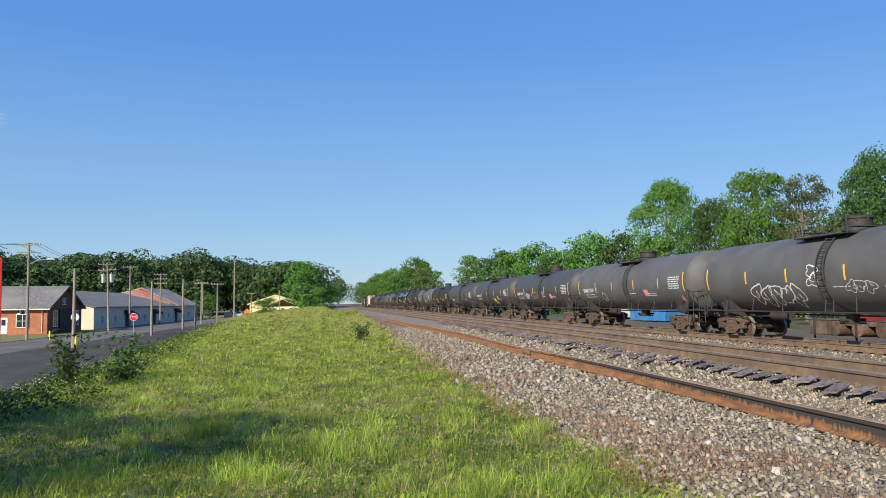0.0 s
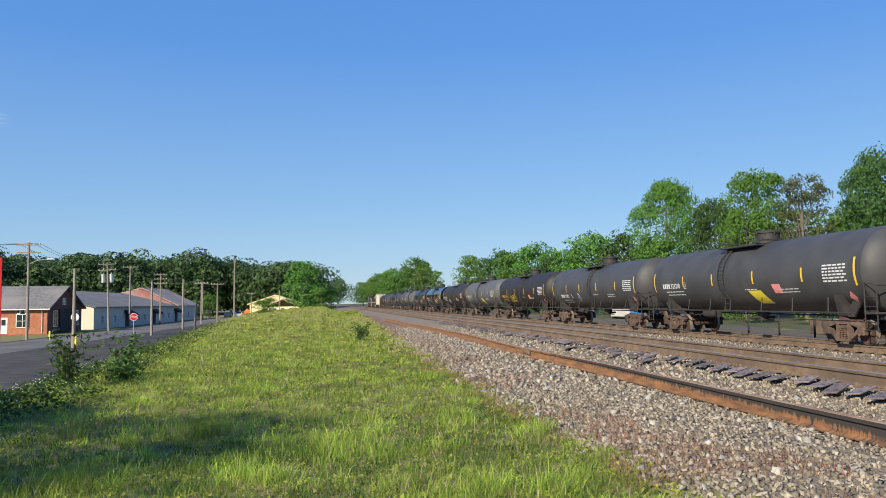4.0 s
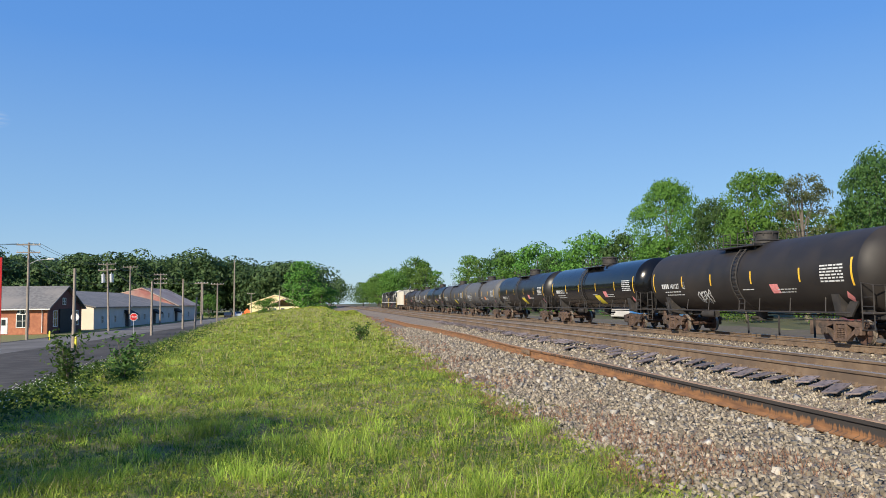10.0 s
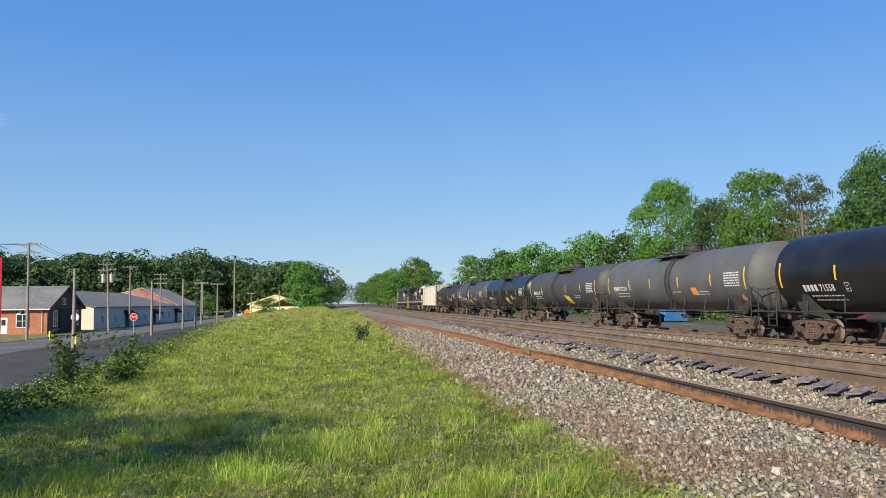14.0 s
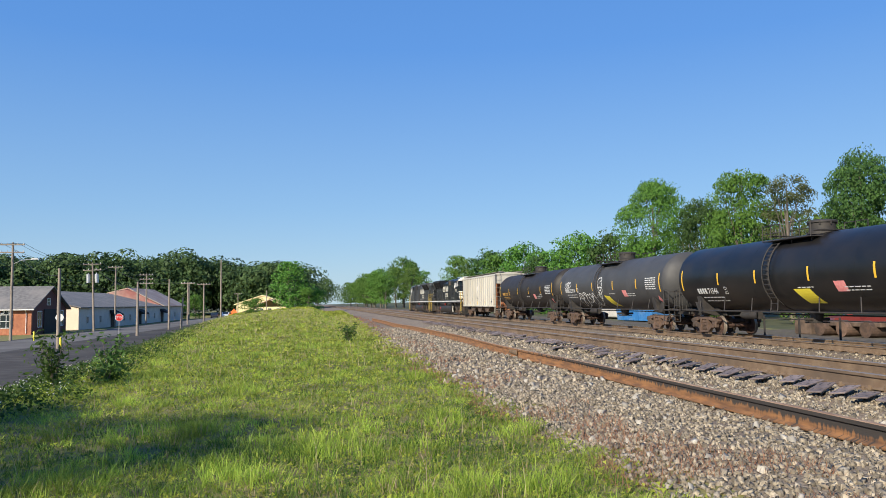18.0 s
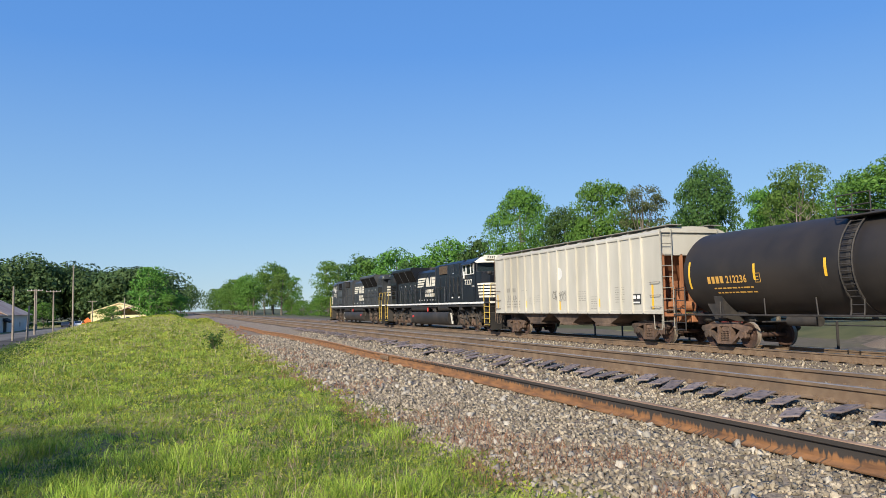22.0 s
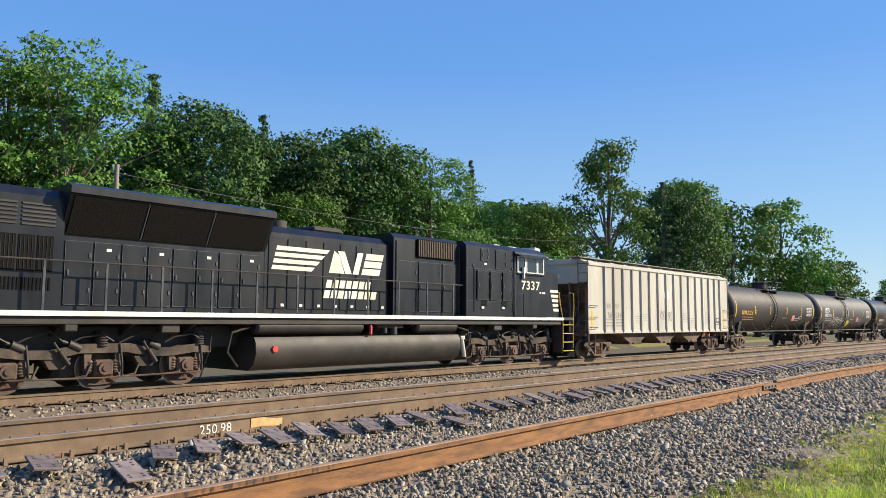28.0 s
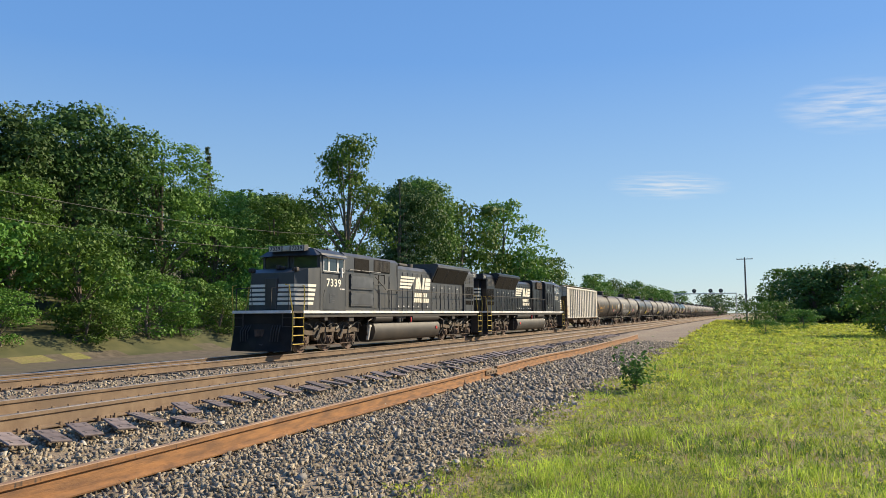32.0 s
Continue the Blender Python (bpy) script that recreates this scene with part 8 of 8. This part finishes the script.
def tufts(p, r, per, h, reach):
    """Blades fanning out of tufts: bent strips near, single spikes farther off."""
    n = len(p) * per
    c, rr = np.repeat(p, per, 0), np.repeat(r, per)
    a, d = rn.uniform(0, 2 * math.pi, n), np.sqrt(rn.uniform(0, 1, n))
    way = np.stack([np.cos(a), np.sin(a), np.zeros(n)], 1)
    roots = c + way * (d * reach * np.maximum(1, rr / 9))[:, None]
    hh = np.repeat(h, per) * rn.uniform(0.55, 1.15, n)
    w = 0.006 * rn.uniform(0.7, 1.3, n) * np.maximum(1, rr / 7.5)
    tw = a + math.pi / 2 + rn.uniform(-1, 1, n)
    side = np.stack([np.cos(tw), np.sin(tw), np.zeros(n)], 1) * (w / 2)[:, None]
    over = way * (hh * (0.25 + 0.8 * d) * rn.uniform(0.5, 1.3, n))[:, None]
    up = np.stack([np.zeros(n), np.zeros(n), hh], 1)
    tip = roots + up * rn.uniform(0.7, 1.0, (n, 1)) + over
    mid = roots + up * 0.6 + over * 0.35
    nr = rr < 11
    v1 = np.stack([roots - side, roots + side, mid + side * 0.8, mid - side * 0.8, tip], 1)[nr].reshape(-1, 3)
    k = int(nr.sum())
    o = np.arange(k)[:, None] * 5
    f1 = np.concatenate([o + np.array([[0, 1, 2]]), o + np.array([[0, 2, 3]]), o + np.array([[3, 2, 4]])], 0)
    v2 = np.stack([roots - side, roots + side, tip], 1)[~nr].reshape(-1, 3)
    f2 = np.arange(len(v2)).reshape(-1, 3) + len(v1)
    return np.concatenate([v1, v2]), np.concatenate([f1, f2])


gp, gr = [], []
for az0, az1, n in ((-30, 32, 56000), (-196, -140, 44000)):
    p, r = scatter(rn, n, az0, az1, 4.6, 110, in_grass, 1.45)
    gp.append(p); gr.append(r)
p, r = np.concatenate(gp), np.concatenate(gr)
patch = np.array([noise.noise((a * 0.45, b * 0.45, 1.5)) for a, b in p[:, :2]])
inn = np.array([min(1.0, max(0.0, edge(a, b))) for a, b in p[:, :2]])
fine = np.array([noise.noise((a * 1.9, b * 1.9, 6.5)) for a, b in p[:, :2]])
h = 1.3 * (0.045 + 0.03 * rn.uniform(0, 1, len(p)) + 0.09 * np.clip(patch, 0, 1) + 0.19 * np.clip(fine, 0, 1) + 0.10 * (rn.uniform(0, 1, len(p)) < 0.05)) * (0.5 + 0.5 * inn)
dry = rn.uniform(0, 1, len(p)) < 0.04 + 0.22 * np.clip(-patch - 0.1, 0, 1) + 0.35 * (inn < 0.35)
lush = ~dry & (fine + 0.5 * rn.uniform(-1, 1, len(p)) < -0.14)
for name, sel, mat, label in (("grass", ~dry & ~lush, "grass_blade", "uneven bright green grass on the bank"), ("grass", lush, "grass_deep", "darker green grass in the hollows"), ("dry_grass", dry, "grass_dry", "dry straw-coloured grass between the green")):
    v, f = tufts(p[sel], r[sel], 7, h[sel], 0.06)
    tagged(new(name, quads_mesh(name, v, f, M[mat])), label, "grass", kind="stuff")
# low leafy cover between the tufts
gp = [scatter(rn, n, az0, az1, 4.6, 150, in_grass, 1.4) for az0, az1, n in ((-30, 32, 190000), (-196, -140, 140000))]
p, r = np.concatenate([q[0] for q in gp]), np.concatenate([q[1] for q in gp])
p[:, 2] += rn.uniform(0.01, 0.06, len(p))
way = rn.normal(size=p.shape) * 0.45 + np.array([0, 0, 1.0])
v, f = leaf_tris(rn, p, 0.026 * np.maximum(1, r / 9.5)[:, None], way, 0.35)
tagged(new("ground_cover", quads_mesh("ground_cover", v, f, M["grass_cover"])), "low leafy green plants between the grass", "weeds", kind="stuff")
# taller seeded stalks
q, r = np.concatenate([scatter(rn, 800, -14, 30, 6, 60, lambda x, y: in_grass(x, y) and noise.noise((x * 0.35, y * 0.35, 12)) > 0.02, 1.3)[0], scatter(rn, 250, -196, -160, 6, 50, in_grass, 1.3)[0]]), None
d = np.hypot(q[:, 0], q[:, 1])
v, f = blades(rn, q, rn.uniform(0.2, 0.42, len(q)), 0.005 * np.maximum(1, d / 8), 0.35)
tagged(new("seed_stalks", quads_mesh("seed_stalks", v, f, M["grass_dry"])), "tall thin tan seed stalks in the grass", "grass", kind="stuff")
# brown seed heads over the far crest
q, d = scatter(rn, 21000, -8, 18, 20, 95, lambda x, y: in_grass(x, y) and rn.uniform() < (y - 14) / 55 + 0.6 * noise.noise((x * 0.5, y * 0.3, 31)), 1.0)
v, f = blades(rn, q, rn.uniform(0.12, 0.30, len(q)), 0.0032 * np.maximum(1, d / 9), 0.6)
tagged(new("seed_heads", quads_mesh("seed_heads", v, f, M["grass_dry"])), "hazy brown seed heads above the far grass", "grass", kind="stuff")
# reddish low weeds along the ballast's edge
q, _ = scatter(rn, 120000, -45, 12, 5, 90, lambda x, y: -1.0 < edge(x, y) < 0.55 and noise.noise((x * 0.8, y * 0.8, 4)) > 0.0, 1.5)
d = np.hypot(q[:, 0], q[:, 1])
v, f = blades(rn, q, rn.uniform(0.04, 0.13, len(q)), 0.006 * np.maximum(1, d / 7), 1.5)
tagged(new("edge_weeds", quads_mesh("edge_weeds", v, f, M["weed_red"])), "reddish dry weeds at the ballast edge", "weeds", kind="stuff")
# a flattened heap of dead straw at the ballast's edge
q = np.stack([2.45 + rn.normal(size=260) * 0.16, -9.55 + rn.normal(size=260) * 0.10, np.full(260, 0.13) + rn.uniform(0, 0.05, 260)], 1)
v, f = blades(rn, q, np.full(260, 0.05), np.full(260, 0.012), 5.0)
tagged(new("dead_straw", quads_mesh("dead_straw", v, f, M["straw"])), "flattened heap of pale dead straw", "straw", kind="stuff")
# broad-leaved weeds on the dip to the street
q, _ = scatter(rn, 5200, 4, 36, 5.5, 60, lambda x, y: crest(y) - 1.6 < x < crest(y) + 1.5 + 0.9 * noise.noise((x * 0.4, y * 0.4, 17)), 1.4)
c = np.repeat(q, 15, 0)
c = c + rn.normal(size=c.shape) * np.array([0.16, 0.16, 0.085]) + np.array([0, 0, 0.15])
v, f = leaf_quads(rn, c, 0.046)
tagged(new("bank_weeds", quads_mesh("bank_weeds", v, f, M["weed_leaf"])), "leafy green weeds on the bank's side", "weeds", kind="stuff")
# white clover heads among them
c = q[(np.hypot(q[:, 0], q[:, 1]) < 26) & (rn.uniform(0, 1, len(q)) < 0.35)]
c = np.repeat(c, 3, 0)
c = c + rn.normal(size=c.shape) * np.array([0.14, 0.14, 0.03]) + np.array([0, 0, 0.27])
v, f = leaf_quads(rn, np.repeat(c, 3, 0) + rn.normal(size=(len(c) * 3, 3)) * 0.005, 0.014)
tagged(new("clover_heads", quads_mesh("clover_heads", v, f, M["petal"])), "small white clover heads among the weeds", "flowers", kind="stuff")


def sapling(x, y, h, seed, n):
    """A young bush of arching stems with narrow paired leaves."""
    rs = np.random.default_rng(seed)
    th = thing("bush", "young leafy bush at the bank's edge", "bush", "bushes on the bank")
    th.matrix_basis = pose(x, y, gz(x, y))
    pts = []
    for k in range(n):
        a, L = rs.uniform(0, 6.28), h * rs.uniform(0.6, 1.0)
        out = rs.uniform(0.15, 0.55) * h
        line = [(out * t ** 1.5 * math.cos(a), out * t ** 1.5 * math.sin(a), L * t) for t in np.linspace(0, 1, 6)]
        part("stem", Geo().tube(line, [0.012, 0.01, 0.008, 0.007, 0.005, 0.003], 5), M["bark"], th)
        for t in np.linspace(0.3, 1, 9):
            b = np.array([out * t ** 1.5 * math.cos(a), out * t ** 1.5 * math.sin(a), L * t])
            tw = rs.normal(size=3) * 0.16
            for u in np.linspace(0.1, 1, 6):
                pts.append(b + tw * u + rs.normal(size=3) * 0.05)
    v, f = leaf_quads(rs, np.array(pts), 0.06)
    part("leaves", quads_mesh("leaves", v, f, M["weed_leaf"]), None, th)


sapling(-5.65, 16.2, 1.15, 1, 10)
sapling(-5.2, 18.3, 0.95, 2, 8)
sapling(-4.9, 17.2, 0.45, 3, 6)
sapling(0.35, 33.0, 0.8, 4, 8)
sapling(1.9, -16.5, 0.9, 6, 9)


def stones(rn, pts, size, box):
    """Angular stones: pushed-about cubes (box) or octahedra."""
    n = len(pts)
    if box:
        t = np.array([(x, y, z) for x in (-1, 1) for y in (-1, 1) for z in (-1, 1)], float) * 0.62
        q = np.array([(0, 1, 3, 2), (4, 6, 7, 5), (0, 4, 5, 1), (2, 3, 7, 6), (1, 5, 7, 3)])       # no face beneath
    else:
        t = np.array([(1, 0, 0), (-1, 0, 0), (0, 1, 0), (0, -1, 0), (0, 0, 1), (0, 0, -1)], float)
        q = np.array([(0, 2, 4), (2, 1, 4), (1, 3, 4), (3, 0, 4), (2, 0, 5), (1, 2, 5), (3, 1, 5), (0, 3, 5)])
    m = len(t)
    v = t[None] + rn.normal(size=(n, m, 3)) * 0.30
    v *= rn.uniform(0.6, 1.25, (n, 1, 3)) * (size * rn.uniform(0.55, 1.35, n))[:, None, None]
    a, b = rn.uniform(0, 6.28, n), rn.uniform(-0.7, 0.7, n)
    ca, sa, cb, sb = np.cos(a), np.sin(a), np.cos(b), np.sin(b)
    x = v[:, :, 0] * cb[:, None] - v[:, :, 2] * sb[:, None]
    z = v[:, :, 0] * sb[:, None] + v[:, :, 2] * cb[:, None]
    y = v[:, :, 1]
    v = np.stack([x * ca[:, None] - y * sa[:, None], x * sa[:, None] + y * ca[:, None], z], 2) + pts[:, None, :]
    return v.reshape(-1, 3), (np.arange(n)[:, None, None] * m + q[None]).reshape(-1, q.shape[1])


def on_ballast(x, y):
    xx = x - bend(y)
    return edge(x, y) < 0.25 and xx < 7.75


def flat(n, x0, x1, y0, y1, keep=None):
    x, y = rn.uniform(x0, x1, n), rn.uniform(y0, y1, n)
    x = x + np.array([bend(b) for b in y])
    ok = np.ones(n, bool) if keep is None else np.array([keep(a, b) for a, b in zip(x, y)])
    x, y = x[ok], y[ok]
    return np.stack([x, y, [gz(a, b) + 0.012 for a, b in zip(x, y)]], 1)


q = flat(50000, 1.6, 7.75, -13, 14, on_ballast)
v, f = stones(rn, q, 0.026, True)
tagged(new("ballast", quads_mesh("ballast", v, f, M["stone"])), "angular grey ballast stones beside the track", "ballast", kind="stuff")
q = np.concatenate([flat(15000, 1.0, 7.75, -42, -13, on_ballast), flat(15000, 1.0, 7.75, 14, 46, on_ballast), flat(9000, 10.2, 17.2, -25, 40), flat(5000, 8.5, 9.7, -25, 40)])
v, f = stones(rn, q, 0.050, False)
tagged(new("ballast", quads_mesh("ballast", v, f, M["stone"])), "grey ballast stones of the track bed", "ballast", kind="stuff")
q = flat(500, 2.2, 7.5, -14, 18, on_ballast)
q[:, 2] += 0.015
v, f = stones(rn, q, 0.045, True)
tagged(new("ballast", quads_mesh("ballast", v, f, M["stone_pale"])), "larger pale stones in the ballast", "ballast", kind="stuff")


# ---- thin clouds, far off ----
def wisp(az, el, w, h, seed):
    m = bpy.data.materials.new("cloud")
    m.use_nodes = True
    nt = m.node_tree
    nt.nodes.remove(nt.nodes["Principled BSDF"])
    tc, mp, no, rp = (nt.nodes.new(k) for k in ("ShaderNodeTexCoord", "ShaderNodeMapping", "ShaderNodeTexNoise", "ShaderNodeValToRGB"))
    gr, ma = nt.nodes.new("ShaderNodeTexGradient"), nt.nodes.new("ShaderNodeMath")
    gr.gradient_type, ma.operation = "SPHERICAL", "MULTIPLY"
    em, tr, mx = (nt.nodes.new(k) for k in ("ShaderNodeEmission", "ShaderNodeBsdfTransparent", "ShaderNodeMixShader"))
    # the cloud's sunlit white is given off by the sheet itself
    em.inputs[0].default_value, em.inputs[1].default_value = (0.92, 0.95, 1.0, 1), 0.85
    mp.inputs["Scale"].default_value, mp.inputs["Location"].default_value = (1.5, 5.0, 1.0), (seed, seed * 2, 0)
    no.inputs["Scale"].default_value, no.inputs["Detail"].default_value = 1.2, 6
    rp.color_ramp.elements[0].position, rp.color_ramp.elements[1].position = 0.38, 0.80
    nt.links.new(tc.outputs["Object"], mp.inputs[0]); nt.links.new(mp.outputs[0], no.inputs["Vector"]); nt.links.new(no.outputs["Fac"], rp.inputs[0])
    nt.links.new(tc.outputs["Object"], gr.inputs[0])
    nt.links.new(rp.outputs[0], ma.inputs[0]); nt.links.new(gr.outputs["Fac"], ma.inputs[1])
    nt.links.new(ma.outputs[0], mx.inputs[0]); nt.links.new(tr.outputs[0], mx.inputs[1]); nt.links.new(em.outputs[0], mx.inputs[2])
    nt.links.new(mx.outputs[0], nt.nodes["Material Output"].inputs[0])
    a, e, R = radians(az), radians(el), 2300.0
    c = Vector((-math.sin(a) * math.cos(e), math.cos(a) * math.cos(e), math.sin(e))) * R
    g = Geo().add([(-1, -1, 0), (1, -1, 0), (1, 1, 0), (-1, 1, 0)], [(0, 1, 2, 3)])
    ob = tagged(part("cloud", g, m), "thin white wisp of cloud", "cloud", "wisps of cloud", "structure")
    ob.matrix_basis = look(c, (0, 0, 0), 4) @ Matrix.Diagonal((R * math.tan(radians(w / 2)), R * math.tan(radians(h / 2)), 1, 1))
    ob.visible_shadow = False


wisp(-176.2, 9.2, 9, 2.2, 3.0)
wisp(-188.5, 13.6, 10, 4.0, 7.0)
wisp(24.8, 12.3, 3.5, 1.6, 5.0)

# ---- motion ----
def gone(t):
    """Metres that the train has still to run at t until its head unit stands abreast; it slows a little."""
    lag = 20.0 - max(t, 8.0)
    extra = 0.5 * max(0.0, lag) ** 2 / 24 + 0.5 * max(0.0, 8.0 - t)
    return 11.75 * (25.5 - t) + extra


def ride(s, t):
    """Pose of a vehicle whose middle lies s metres along the train, at time t."""
    y = gone(t) - s
    return pose(FAR_X + bend(y), y, FAR_Z, 0, 0, turn(y) + (180 if s < -30 else 0))


def motions():
    for ob, s in VEHICLES:
        walk(ob, [(t, ride(s, t)) for t in range(0, 33, 2)])
        if s < 290:
            for tk in ob.children:
                for wh in tk.children:
                    if wh.name.startswith("wheelset"):
                        p, r = wh.matrix_basis.translation.copy(), 0.51 if s < 0 else 0.42
                        way = -1 if s < -30 else 1
                        walk(wh, [(k / FPS, pose(*p, math.degrees((gone(0) - gone(k / FPS)) / r) * way, 0, 0)) for k in range(32 * FPS + 1)])


motions()
